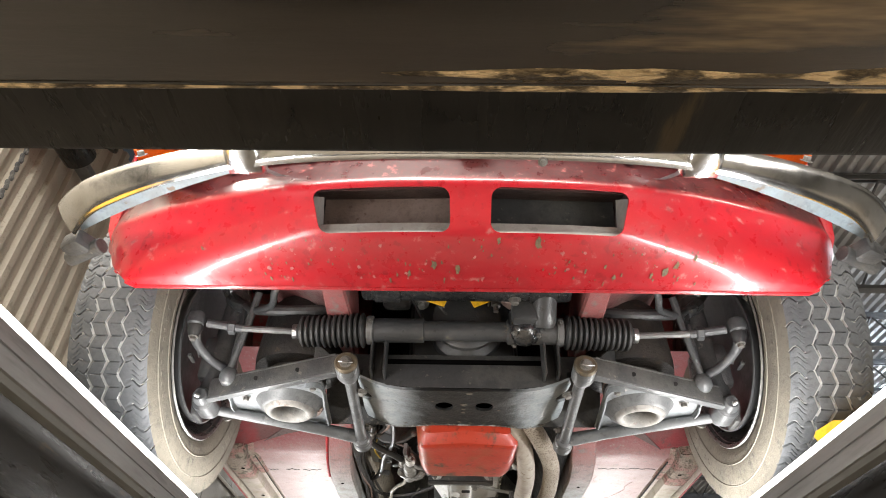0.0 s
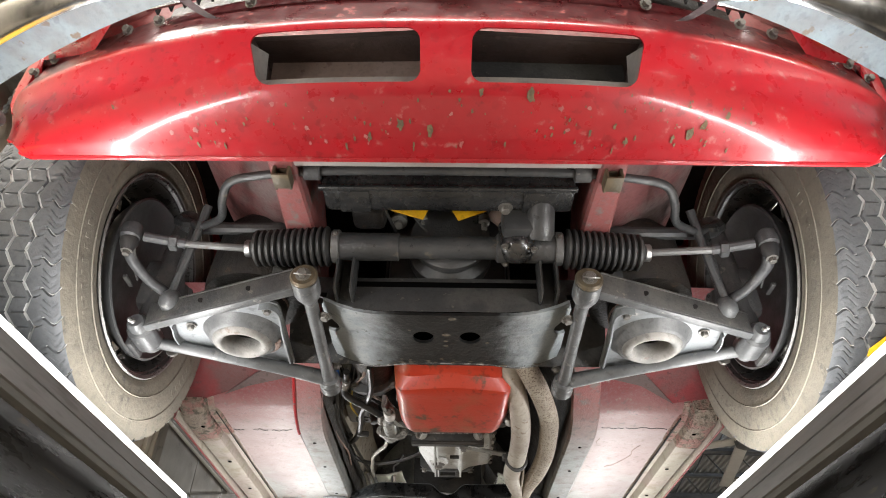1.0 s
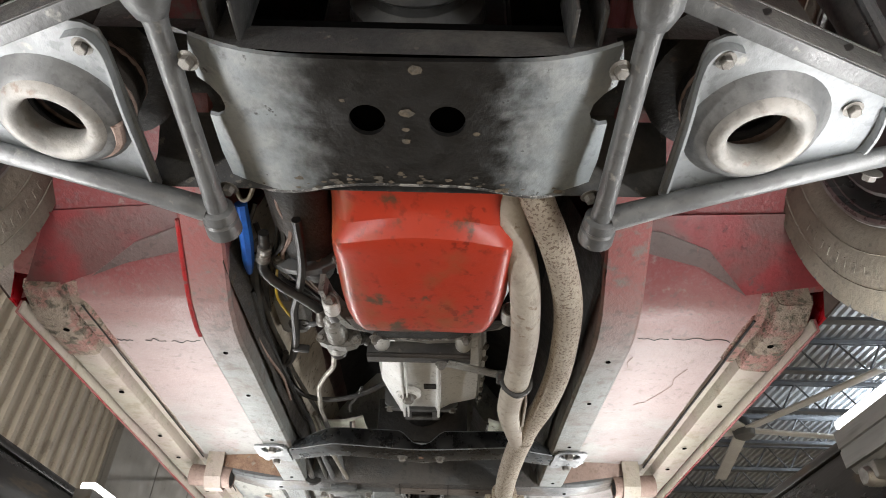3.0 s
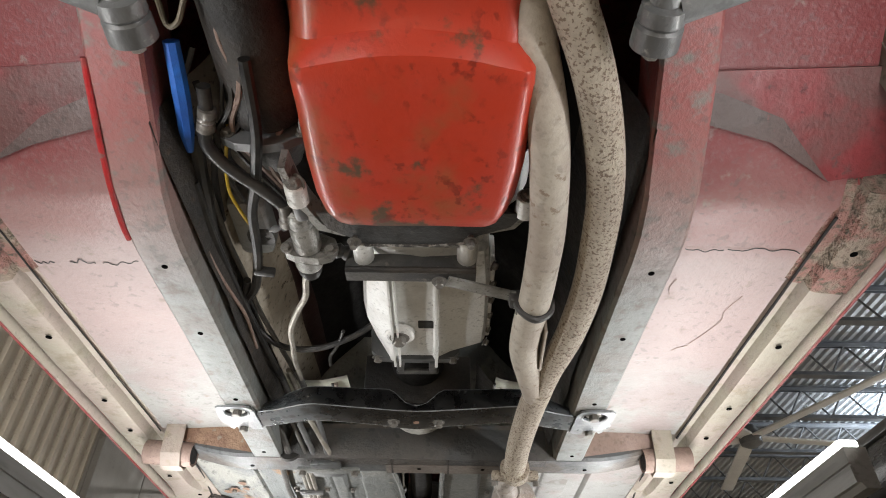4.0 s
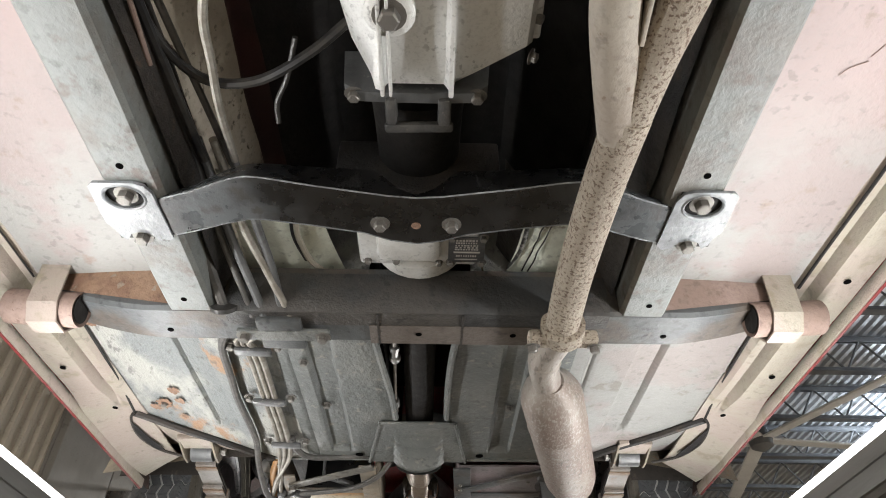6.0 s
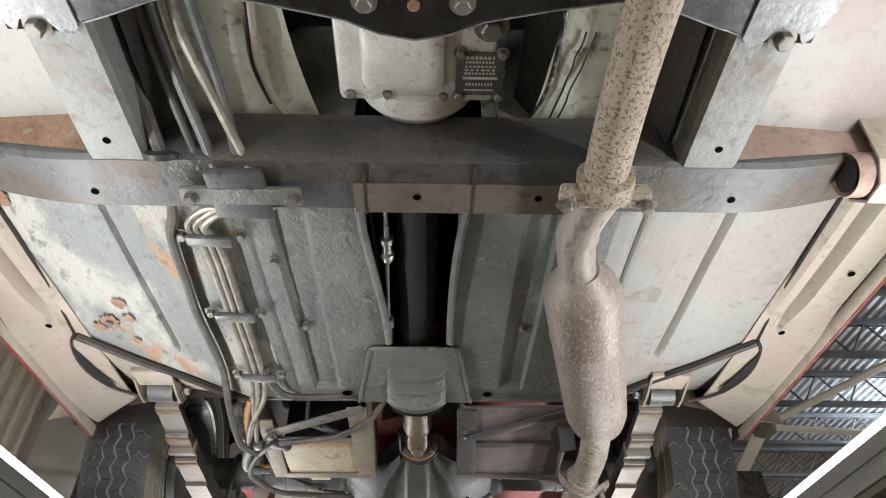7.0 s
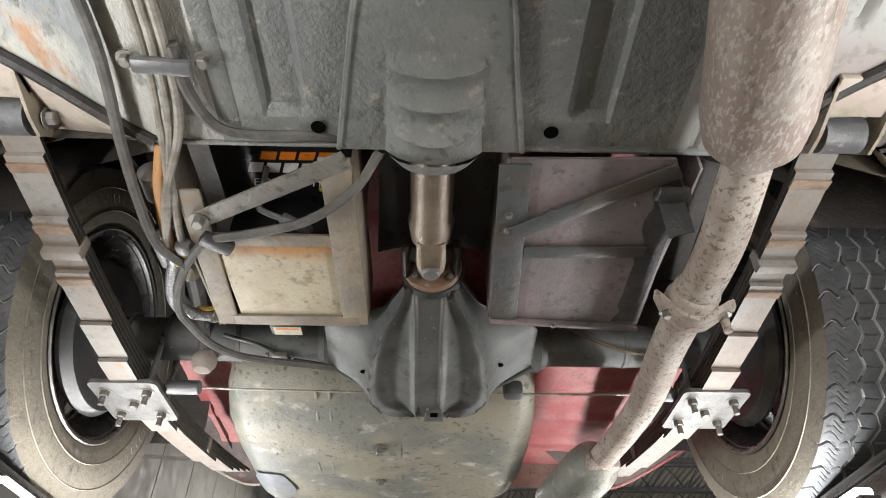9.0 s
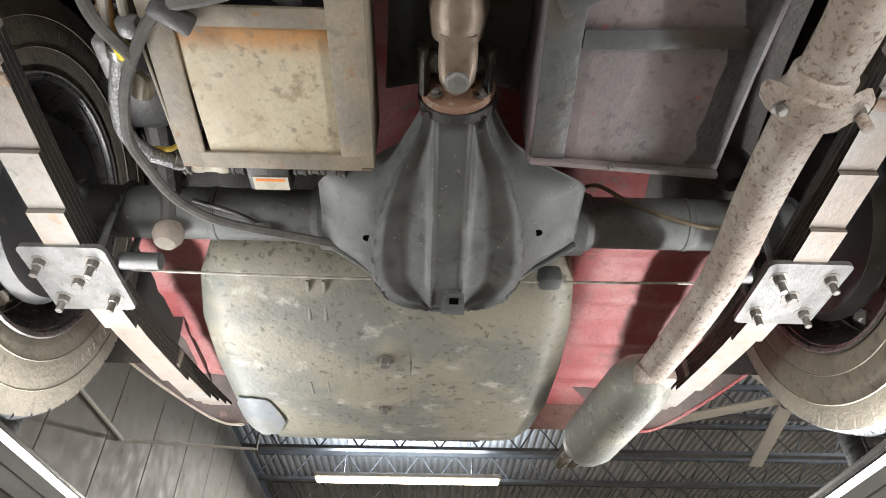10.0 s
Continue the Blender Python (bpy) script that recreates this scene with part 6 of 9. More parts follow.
bar(bm, (0.114, 2.00, 1.890), (0.117, 2.19, 1.890), 0.010, 0.06, 0.003)
part("side_cover", bm, "alu", gearbox)
for k in range(6):
    bolt(gearbox, (0.115, 2.0 + 0.042 * k, 1.862), (1, 0, -0.6), 0.009)
bolt(gearbox, (-0.022, 2.150, 1.832), (0, 0, -1), 0.017, "drain_plug")
part("plug_boss", lathe(bmesh.new(), [(0.024, 0), (0.024, 0.008), (0.018, 0.012)], Matrix.Translation((-0.022, 2.15, 1.842)) @ Matrix.Rotation(radians(180), 4, "X"), 20), "alu", gearbox)
bm = bmesh.new()
box(bm, (0.020, 2.130, 1.8445), (0.026, 0.020, 0.006), 0.002)
part("oil_slot", bm, "dark", gearbox, "dark opening in the case", 0)
# dark dust cover behind the sump with a bright sawn edge, studs and two pillars
cov = [(-0.108, 1.846), (-0.098, 1.874), (-0.072, 1.890), (-0.070, 1.902), (-0.030, 1.9045), (0.030, 1.9035), (0.082, 1.896), (0.086, 1.884), (0.126, 1.866), (0.140, 1.842)]
part("dust_cover", plate(bmesh.new(), cov, [], Matrix.Translation((0, 0, 1.8185)), 0.003), "slatedark", gearbox, "dark oily dust cover behind the sump", 0)
random.seed(77)
part("cover_edge", tube(bmesh.new(), [(-0.070 + 0.152 * k / 20, 1.9045 - 0.0075 * max(0, (k - 10) / 10) ** 1.6 + random.uniform(-0.0006, 0.0006), 1.8190) for k in range(21)], 0.0026, 6), "worn_grey", gearbox, "chipped bright edge of the cover")
part("step_plate", box(bmesh.new(), (0.007, 1.909, 1.829), (0.146, 0.010, 0.014), 0.003), "castgrey", gearbox)
for x, y in ((-0.066, 1.890), (0.078, 1.886)):
    part("stud", cyl(bmesh.new(), (x, y, 1.822), (x, y - 0.003, 1.799), 0.0042, seg=10), "bolt", gearbox, "threaded stud")
    bolt(gearbox, (x, y, 1.812), (0, 0, -1), 0.0095, "nut")
for x in (-0.060, 0.076):
    part("stud_boss", cyl(bmesh.new(), (x, 1.902, 1.829), (x, 1.952, 1.832), 0.0135), "alu", gearbox)
bm = bmesh.new()
loft(bm, [[(x, 1.946 + 0.002 * math.sin(x * 60), 1.836), (x, 1.947, 1.812), (x, 1.951, 1.810), (x, 1.972, 1.8115), (x, 1.972, 1.8150), (x, 1.954, 1.8145), (x, 1.951, 1.836)] for x in [-0.084 + 0.172 * k / 16 for k in range(17)]], False, True)
brk = part("exhaust_bracket", bm, "dustydark", gearbox, "dark angle-steel exhaust bracket", 20)
part("bracket_arm", bar(bmesh.new(), (0.050, 1.964, 1.8075), (0.141, 1.986, 1.799), 0.020, 0.004, 0.001), "castgrey", brk, "dull steel bracket arm")
# lip coloured black to carry the shadow above the bracket
part("dark_lip", tube(bmesh.new(), [(-0.083 + 0.170 * k / 12, 1.9475 + 0.0015 * noise.noise(Vector((k * 0.7, 3, 1))), 1.812) for k in range(13)], 0.0046, 8), "seal_shade_dark", brk, "upper lip of the bracket, coloured black for its shadow")
bolt(brk, (0.040, 1.964, 1.807), (0, 0, -1), 0.011)
part("clamp_lug", box(bmesh.new(), (0.141, 1.986, 1.795), (0.016, 0.020, 0.020), 0.004), "dustydark", brk)
bolt(brk, (0.150, 1.999, 1.788), (-0.2, 0.6, -1), 0.011)
rows = []
for y, r in ((2.28, 0.055), (2.33, 0.052), (2.40, 0.050)):
    rows.append([(r * math.cos(radians(15 * k)), y, 1.915 + r * math.sin(radians(15 * k))) for k in range(24)])
# tail housing coloured near-black to sink into the tunnel's shade
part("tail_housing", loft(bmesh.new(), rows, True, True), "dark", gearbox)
for x, w in ((-0.026, 0.012), (0.030, 0.014)):
    part("tail_lug", box(bmesh.new(), (x, 2.268, 1.850), (w, 0.034, 0.020), 0.004), "dustydark", gearbox)
part("tail_strap", bar(bmesh.new(), (-0.034, 2.292, 1.848), (0.040, 2.290, 1.848), 0.012, 0.008, 0.003), "dustydark", gearbox)
part("tail_flange", plate(bmesh.new(), [(-0.075, 1.862), (-0.060, 1.848), (-0.030, 1.846), (0.030, 1.846), (0.060, 1.848), (0.075, 1.862), (0.080, 1.92), (-0.080, 1.92)], [], Matrix(((1, 0, 0, 0), (0, 0, 1, 2.246), (0, 1, 0, 0), (0, 0, 0, 1))), 0.012), "dusty", gearbox, "", 0)
for x in (-0.064, 0.064):
    bolt(gearbox, (x, 2.252, 1.853), (0, 0.2, -1), 0.011)
bm = bmesh.new()
box(bm, (0.0, 2.462, 1.885), (0.160, 0.145, 0.066), 0.006)
box(bm, (-0.012, 2.480, 1.852), (0.085, 0.075, 0.022), 0.010)
od = part("overdrive", bm, "alu", gearbox, "aluminium overdrive unit with a rating plate")
part("end_cap", turn((0.0, 2.525, 1.905), (0.0, 2.572, 1.905), [(0.05, 0), (0.064, 0.05), (0.064, 0.55), (0.055, 0.8), (0.035, 1)], 28), "alu", od)
part("rating_plate", box(bmesh.new(), (0.064, 2.498, 1.8500), (0.048, 0.050, 0.0015), 0), "black", od, "black rating plate")
bm = bmesh.new()
random.seed(5)
for y, x0, x1, h, n in ((2.4785, 0.049, 0.079, 0.0034, 7), (2.4835, 0.049, 0.078, 0.0026, 9), (2.4885, 0.048, 0.080, 0.0022, 8), (2.4925, 0.048, 0.080, 0.0022, 6), (2.4965, 0.048, 0.080, 0.0022, 9), (2.5020, 0.047, 0.082, 0.0030, 1), (2.5095, 0.050, 0.078, 0.0032, 9), (2.5165, 0.049, 0.079, 0.0014, 1)):
    for k in range(n):
        w = (x1 - x0) / n
        box(bm, (x0 + w * (k + 0.5), y, 1.8490), (w * (random.uniform(0.45, 0.8) if n > 1 else 1.0), h, 0.0006), 0)
part("plate_print", bm, "pale_grey", od, "", 0)
for p in ((-0.068, 2.525, 1.853), (-0.03, 2.525, 1.853), (0.028, 2.527, 1.853), (0.044, 2.474, 1.851), (0.085, 2.474, 1.851), (0.044, 2.524, 1.851), (0.085, 2.524, 1.851)):
    bolt(od, p, (0, 0, -1), 0.0075)
bolt(od, (0.072, 2.445, 1.853), (0, 0, -1), 0.018, "plug")
prop = part("propshaft", turn((-0.005, 3.10, 1.9015), (-0.008, 3.43, 1.900), [(0.0285, 0), (0.0285, 0.85), (0.032, 0.9), (0.028, 1)], 24), "prop", car, "brown steel propeller shaft")
# front of the shaft coloured near-black for the tunnel's shade
part("shaft_tube", turn((0, 2.53, 1.905), (-0.005, 3.10, 1.9015), [(0.02, 0), (0.03, 0.02), (0.0285, 0.05), (0.0285, 1.0)], 24), "dark", prop, "front of the shaft, tunnel shade put into its near-black")
uj = part("universal_joint", box(bmesh.new(), (-0.007, 3.464, 1.897), (0.034, 0.034, 0.034), 0.010), "dustydark", prop, "universal joint with bearing caps")
for d in ((1, 0, 0), (-1, 0, 0), (0, 0, -1), (0, 0, 1)):
    p = Vector((-0.007, 3.464, 1.897))
    part("bearing_cap", cyl(bmesh.new(), p + Vector(d) * 0.018, p + Vector(d) * (0.043 if d[2] < 0 else 0.036), 0.0135, lip=0.003), "plate" if d[2] < 0 else "seal_shade_dark", uj)
# shaft fork above and below, flange fork at the sides
for dz in (-1, 1):
    rows = []
    for y, w, t in ((3.418, 0.020, 0.010), (3.434, 0.021, 0.012), (3.450, 0.021, 0.013), (3.468, 0.019, 0.013), (3.480, 0.012, 0.010), (3.485, 0.005, 0.006)):
        zc = 1.897 + dz * (0.020 + 0.010 * min(1.0, max(0.0, (y - 3.418) / 0.03)))
        rows.append([(-0.007 + w * math.cos(radians(30 * q)), y, zc + t * 0.6 * math.sin(radians(30 * q))) for q in range(12)])
    part("shaft_fork", loft(bmesh.new(), rows, True, True), "prop", uj, "", 50)
for s in (-1, 1):
    rows = []
    for y, w in ((3.444, 0.008), (3.450, 0.015), (3.464, 0.019), (3.480, 0.020), (3.495, 0.024)):
        rows.append([(-0.007 + s * 0.036 + 0.0075 * math.cos(radians(30 * q)), y, 1.897 + w * math.sin(radians(30 * q))) for q in range(12)])
    part("flange_fork", loft(bmesh.new(), rows, True, True), "seal_shade_dark", uj, "dark oily fork", 50)
part("flange", turn((-0.005, 3.490, 1.898), (-0.004, 3.502, 1.899), [(0.03, 0), (0.043, 0.1), (0.044, 0.9), (0.04, 1)], 28), "rust", prop, "rusty companion flange")
part("pinion_disc", turn((-0.004, 3.503, 1.899), (-0.003, 3.520, 1.899), [(0.04, 0), (0.046, 0.12), (0.047, 0.8), (0.042, 1)], 28), "seal_shade_dark", prop, "dark oily pinion flange")
for a in (45, 135, 225, 315):
    bolt(prop, (-0.004 + 0.036 * math.cos(radians(a)), 3.490, 1.898 + 0.036 * math.sin(radians(a))), (0, -1, 0), 0.0075)

# gearbox crossmember
# black plate added to hide the overdrive's pale front
part("screen_plate", box(bmesh.new(), (0.0, 2.386, 1.880), (0.20, 0.010, 0.10), 0.003), "seal_shade_dark", gearbox, "added black plate hiding the overdrive's pale front")
def between(a, table):
    for (xa, va), (xb, vb) in zip(table, table[1:]):
        if a <= xb:
            return va + (vb - va) * (a - xa) / (xb - xa)
    return table[-1][1]


gx_rows = []
for k in range(61):
    x = -0.300 + 0.600 * k / 60
    a = abs(x)
    yf = between(a, ((0, 2.352), (0.03, 2.349), (0.11, 2.334), (0.165, 2.322), (0.185, 2.320), (0.21, 2.328), (0.25, 2.345), (0.30, 2.362)))
    yr = between(a, ((0, 2.430), (0.03, 2.424), (0.06, 2.411), (0.12, 2.398), (0.17, 2.389), (0.19, 2.388), (0.22, 2.396), (0.26, 2.410), (0.30, 2.422)))
    h = between(a, ((0, 0.016), (0.018, 0.020), (0.045, 0.044), (0.20, 0.047), (0.235, 0.040), (0.285, 0.018), (0.30, 0.012)))
    z = 1.796 + 0.004 * max(0.0, 1 - a / 0.24)
    back = between(a, ((0, 0.010), (0.05, 0.006), (0.18, 0.024), (0.25, 0.020), (0.30, 0.004)))
    gx_rows.append([(x, yf + back + 0.010, z + h - 0.003), (x, yf + back + 0.002, z + h), (x, yf + back - 0.003, z + h - 0.003), (x, yf + 0.001, z + 0.005), (x, yf + 0.001, z + 0.002), (x, yf + 0.004, z), (x, yr - 0.003, z - 0.0005), (x, yr, z + 0.002), (x, yr, z + h)])
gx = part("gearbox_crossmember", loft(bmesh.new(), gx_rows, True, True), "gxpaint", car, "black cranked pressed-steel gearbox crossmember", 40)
# pale tubes in place of highlights along the pressed edges
for j, r in ((1, 0.0013), (4, 0.0010), (7, 0.0010)):
    part("glint_edge", tube(bmesh.new(), [tuple(Vector(row[j]) + Vector((0, 0, -0.0006))) for row in gx_rows[2:-2]], r, 6, 1, soft=False), "gxend", gx, "pale line standing in for the edge highlight")
for x in (-0.041, 0.041):
    bolt(gx, (x, 2.392, 1.799), (0, 0, -1), 0.012)
part("rust_hole", lathe(bmesh.new(), [(0.001, 0), (0.0055, 0), (0.0055, 0.001), (0.001, 0.001)], Matrix.Translation((0.0, 2.396, 1.7985)), 12), "rust", gx, "small rusty hole", 0)
for s in (-1, 1):
    ends = [(s * x, y) for x, y in ((0.286, 2.346), (0.292, 2.334), (0.302, 2.330), (0.346, 2.330), (0.352, 2.336), (0.353, 2.392), (0.346, 2.404), (0.344, 2.416), (0.338, 2.423), (0.331, 2.412), (0.320, 2.408), (0.309, 2.411), (0.302, 2.422), (0.292, 2.426), (0.284, 2.418))]
    part("end_plate", plate(bmesh.new(), ends, [ring_pts(s * 0.318, 2.352, 0.021, 20, 0.017)], Matrix.Translation((0, 0, 1.7935)), 0.004, lambda x, y: 0.0), "gxend", gx, "worn silvery end pad of the crossmember", 0)
    part("hole_rim", lathe(bmesh.new(), [(0.0205, 0.0), (0.0225, -0.0012), (0.0245, 0.0)], Matrix.Translation((s * 0.318, 2.352, 1.7935)) @ Matrix.Diagonal((1, 0.82, 1, 1)), 24, True), "gxend", gx, "", 60)
    part("slot_floor", plate(bmesh.new(), [(s * x, y) for x, y in ((0.290, 2.334), (0.348, 2.334), (0.348, 2.424), (0.290, 2.424))], [], Matrix.Translation((0, 0, 1.7982)), 0.0008), "dark", gx, "", 0)
    bolt(gx, (s * 0.316, 2.350, 1.7975), (0, 0, -1), 0.014)
    bolt(gx, (s * 0.320, 2.419, 1.7975), (0, 0, -1), 0.013)

# ---- exhaust ----
exh = part("exhaust", tube(bmesh.new(), [(0.10, 1.50, 1.90), (0.122, 1.60, 1.835), (0.148, 1.70, 1.803), (0.163, 1.82, 1.792), (0.166, 1.90, 1.789), (0.166, 1.97, 1.787), (0.163, 2.05, 1.786), (0.166, 2.11, 1.786), (0.182, 2.18, 1.786), (0.201, 2.25, 1.785)], 0.0215, 16), "exhaust", car, "pale exhaust system with two down pipes and silencers")
part("down_pipe", tube(bmesh.new(), [(0.115, 1.47, 1.90), (0.142, 1.545, 1.83), (0.184, 1.64, 1.803), (0.217, 1.76, 1.797), (0.229, 1.88, 1.793), (0.231, 1.97, 1.789), (0.225, 2.07, 1.787), (0.211, 2.16, 1.786), (0.203, 2.24, 1.785)], 0.0205, 16), "exspeck", exh, "speckled rusty down pipe")
part("centre_pipe", tube(bmesh.new(), [(0.203, 2.22, 1.785), (0.197, 2.32, 1.785), (0.193, 2.45, 1.783), (0.195, 2.575, 1.781)], 0.0225, 16), "exspeck", exh, "speckled rusty centre pipe")
part("web_plate", bar(bmesh.new(), (0.187, 2.03, 1.786), (0.192, 2.14, 1.786), 0.004, 0.03, 0.001), "exhaust", exh)
part("hanger_clamp", tube(bmesh.new(), [(0.141, 1.982, 1.797), (0.146, 1.983, 1.776), (0.166, 1.986, 1.7625), (0.186, 1.988, 1.776), (0.190, 1.989, 1.797)], 0.0052, 8), "dustydark", exh)
bm = bmesh.new()
lathe(bm, [(0.024, 0), (0.030, 0.002), (0.030, 0.026), (0.024, 0.028)], frame_of((0.195, 2.565, 1.781), (0.200, 2.60, 1.781))[0], 20)
bar(bm, (0.150, 2.59, 1.772), (0.245, 2.59, 1.772), 0.022, 0.020, 0.005)
jc = part("joint_clamp", bm, "exspeck", exh, "rusty joint clamp")
for x in (0.156, 0.24):
    bolt(jc, (x, 2.592, 1.762), (0, 0.2, -1), 0.011)
part("neck_pipe", tube(bmesh.new(), [(0.197, 2.595, 1.782), (0.188, 2.635, 1.784), (0.184, 2.668, 1.785), (0.190, 2.705, 1.786), (0.200, 2.745, 1.788)], 0.0228, 18), "silencer", exh)
part("neck_weld", turn((0.1845, 2.662, 1.785), (0.1850, 2.672, 1.785), [(0.0225, 0), (0.0246, 0.3), (0.0246, 0.7), (0.0225, 1)], 20), "silencer", exh)
SIL = [((0.200, 2.735, 1.788), (0.3125, 3.178, 1.790))]
part("silencer", turn(*SIL[0], [(0.024, 0), (0.030, 0.025), (0.045, 0.075), (0.0505, 0.12), (0.051, 0.3), (0.0520, 0.31), (0.051, 0.32), (0.051, 0.86), (0.046, 0.93), (0.030, 0.975), (0.022, 1.0)], 36), "silencer", exh, "long round steel silencer")
part("tail_pipe", tube(bmesh.new(), [(0.309, 3.150, 1.790), (0.3195, 3.236, 1.786), (0.325, 3.288, 1.783), (0.327, 3.348, 1.780), (0.325, 3.41, 1.778), (0.326, 3.48, 1.779), (0.332, 3.56, 1.782), (0.344, 3.66, 1.787), (0.346, 3.75, 1.790), (0.341, 3.86, 1.794), (0.332, 3.965, 1.799)], [0.0240, 0.0260, 0.0262, 0.0260, 0.0255, 0.0250, 0.0250, 0.0250, 0.0245, 0.0245, 0.0240], 20), "extail", exh, "mottled rusty tail pipe")
bm = bmesh.new()
lathe(bm, [(0.026, -0.030), (0.0295, -0.026), (0.030, -0.008), (0.034, -0.004), (0.034, 0.010), (0.027, 0.014)], frame_of((0.325, 3.410, 1.778), (0.326, 3.49, 1.779))[0], 24)
# saddle with two drooping ears
loft(bm, [[(x, 3.412 + dy * w, z + dz) for dy, dz in ((-0.016, 0.003), (-0.013, -0.005), (0.0, -0.008), (0.013, -0.005), (0.016, 0.003), (0.0, 0.008))] for x, z, w in ((0.283, 1.790, 0.6), (0.288, 1.778, 0.95), (0.297, 1.764, 1.1), (0.310, 1.752, 1.1), (0.325, 1.747, 1.1), (0.341, 1.751, 1.1), (0.354, 1.760, 1.15), (0.366, 1.768, 1.1), (0.375, 1.773, 0.9), (0.380, 1.776, 0.5))], True, True)
jc = part("joint_clamp", bm, "extail", exh, "lumpy rusty joint clamp", 50)
bolt(jc, (0.364, 3.414, 1.763), (0, 0.1, -1), 0.011)
part("clamp_stud", cyl(bmesh.new(), (0.364, 3.414, 1.762), (0.365, 3.416, 1.738), 0.0055), "extail", jc)
bolt(jc, (0.293, 3.414, 1.766), (0, 0.1, -1), 0.010)
bm = bmesh.new()
bar(bm, (0.284, 3.30, 1.795), (0.279, 3.29, 1.87), 0.03, 0.004)
cyl(bm, (0.262, 3.285, 1.852), (0.300, 3.290, 1.848), 0.012)
part("hanger", bm, "dustydark", exh)
part("rear_silencer", turn((0.332, 3.965, 1.800), (0.284, 4.30, 1.810), [(0.026, 0), (0.036, 0.03), (0.049, 0.11), (0.0525, 0.2), (0.0525, 0.84), (0.044, 0.95), (0.030, 1.0)], 32), "tank", exh, "oval grey rear silencer")
bm = bmesh.new()
bar(bm, (0.30, 3.962, 1.79), (0.365, 3.968, 1.79), 0.035, 0.03, 0.008)
part("rear_clamp", bm, "silencer", exh)
for o in (-0.012, 0.014):
    part("tail_tip", turn((0.281 + o, 4.29, 1.813), (0.266 + o, 4.385, 1.815), [(0.014, 0), (0.015, 0.02), (0.015, 1.0), (0.012, 1.0), (0.012, 0.3), (0.002, 0.28)], 16), "chrome", exh, "bright tail pipe tip")


# ---- floor, rails, sills ----
def groove(d, w, depth):
    """A pressed swage of half width w with sloped sides."""
    return depth * max(0.0, min(1.0, (w - d) / 0.005 + 0.5))


for s in (-1, 1):
    # front floor: toe slope, flat, with light panel-beating
    def toe(u, v):
        y = 1.58 + (2.572 - 1.58) * v
        x0 = 0.330 - 0.06 * max(0, (1.86 - y) / 0.28)
        x1 = 0.540 + 0.08 * max(0, (1.80 - y) / 0.22)
        x = x0 + (x1 - x0) * u
        z = 1.858 + (0.55 * max(0, 1.862 - y) if y < 1.862 else 0)
        z += 0.0025 * noise.noise(Vector((x * 9, y * 9, s)))
        return (s * x, y, z)
    part("floor_pan", sheet(toe, 0, 1, 16, 0.0, 1, 80), "floorpaint", car, "pale pink floor panel with a faded red toe board", 25)
    # folded stiffener across the toe board
    fold = ((0.556, 1.732), (0.329, 1.715), (0.337, 1.775), (0.449, 1.801), (0.507, 1.822), (0.633, 1.866)) if s < 0 else ((0.542, 1.711), (0.326, 1.719), (0.332, 1.765), (0.433, 1.788), (0.510, 1.831), (0.620, 1.814))
    bm = bmesh.new()
    bm.faces.new([bm.verts.new((s * x, y, 1.8535 + 0.55 * max(0.0, 1.862 - y))) for x, y in fold])
    solid(part("toe_fold", bm, "toe_fold", car, "dusty brown-red fold of the toe board", 0), 0.004)
    # thin dark triangle in place of the shadow across the toe board
    facet = ((0.3285, 1.742), (0.360, 1.745), (0.430, 1.770), (0.507, 1.8215), (0.449, 1.8005), (0.3365, 1.7745)) if s < 0 else ((0.3265, 1.735), (0.365, 1.738), (0.440, 1.762), (0.512, 1.8295), (0.433, 1.7875), (0.3315, 1.7645))
    bm = bmesh.new()
    bm.faces.new([bm.verts.new((s * x, y, 1.8485 + 0.55 * max(0.0, 1.862 - y))) for x, y in facet])
    solid(part("toe_shadow", bm, "toe_brown", car, "brown-grey triangle standing in for shadow on the toe board", 0), 0.002)
    # cracked sealer where the floor laps the toe board
    random.seed(40 + s)
    lap_y = 2.000 if s < 0 else 1.952
    for x0, x1 in ((0.384, 0.436), (0.446, 0.482), (0.505, 0.531)) if s < 0 else ((0.372, 0.425), (0.43, 0.53)):
        lap = [(s * (x0 + (x1 - x0) * k / 14), lap_y + 0.012 * noise.noise(Vector((x0 * 40 + k * 0.22, s, 2))) + random.uniform(-0.0008, 0.0008), 1.8566) for k in range(15)]
        part("floor_lap", tube(bmesh.new(), lap, 0.0007, 6, 3), "jag", car, "cracked dark sealer at the floor lap")
    for k, pts in enumerate((((0.49, 2.06), (0.478, 2.10), (0.481, 2.13), (0.466, 2.17), (0.452, 2.20)), ((0.452, 2.205), (0.437, 2.213), (0.43, 2.222)), ((0.38, 2.02), (0.376, 2.04), (0.381, 2.06)))):
        if s > 0:
            part("paint_crack", tube(bmesh.new(), [(x, y, 1.8566) for x, y in pts], 0.0006, 5), "rustpaint", car, "thin crack in the floor paint")
    # wing panel above the front of the sill
    part("wing_panel", sheet(lambda u, v: (s * (0.508 + 0.14 * u), 1.842 - 0.16 * v, 1.868 + 0.020 * u + 0.16 * v ** 0.8), 0, 1, 6, 0, 1, 8), "red_under", car, "dark red panel of the wheel arch", 40)
    if s < 0:
        part("red_edge", tube(bmesh.new(), [(s * x, y, z) for x, y, z in ((0.317, 1.655, 1.852), (0.326, 1.73, 1.830), (0.333, 1.80, 1.8125), (0.336, 1.85, 1.803), (0.337, 1.878, 1.801))], 0.0034, 8), "red_bright", car, "bright red edge of the chassis leg")
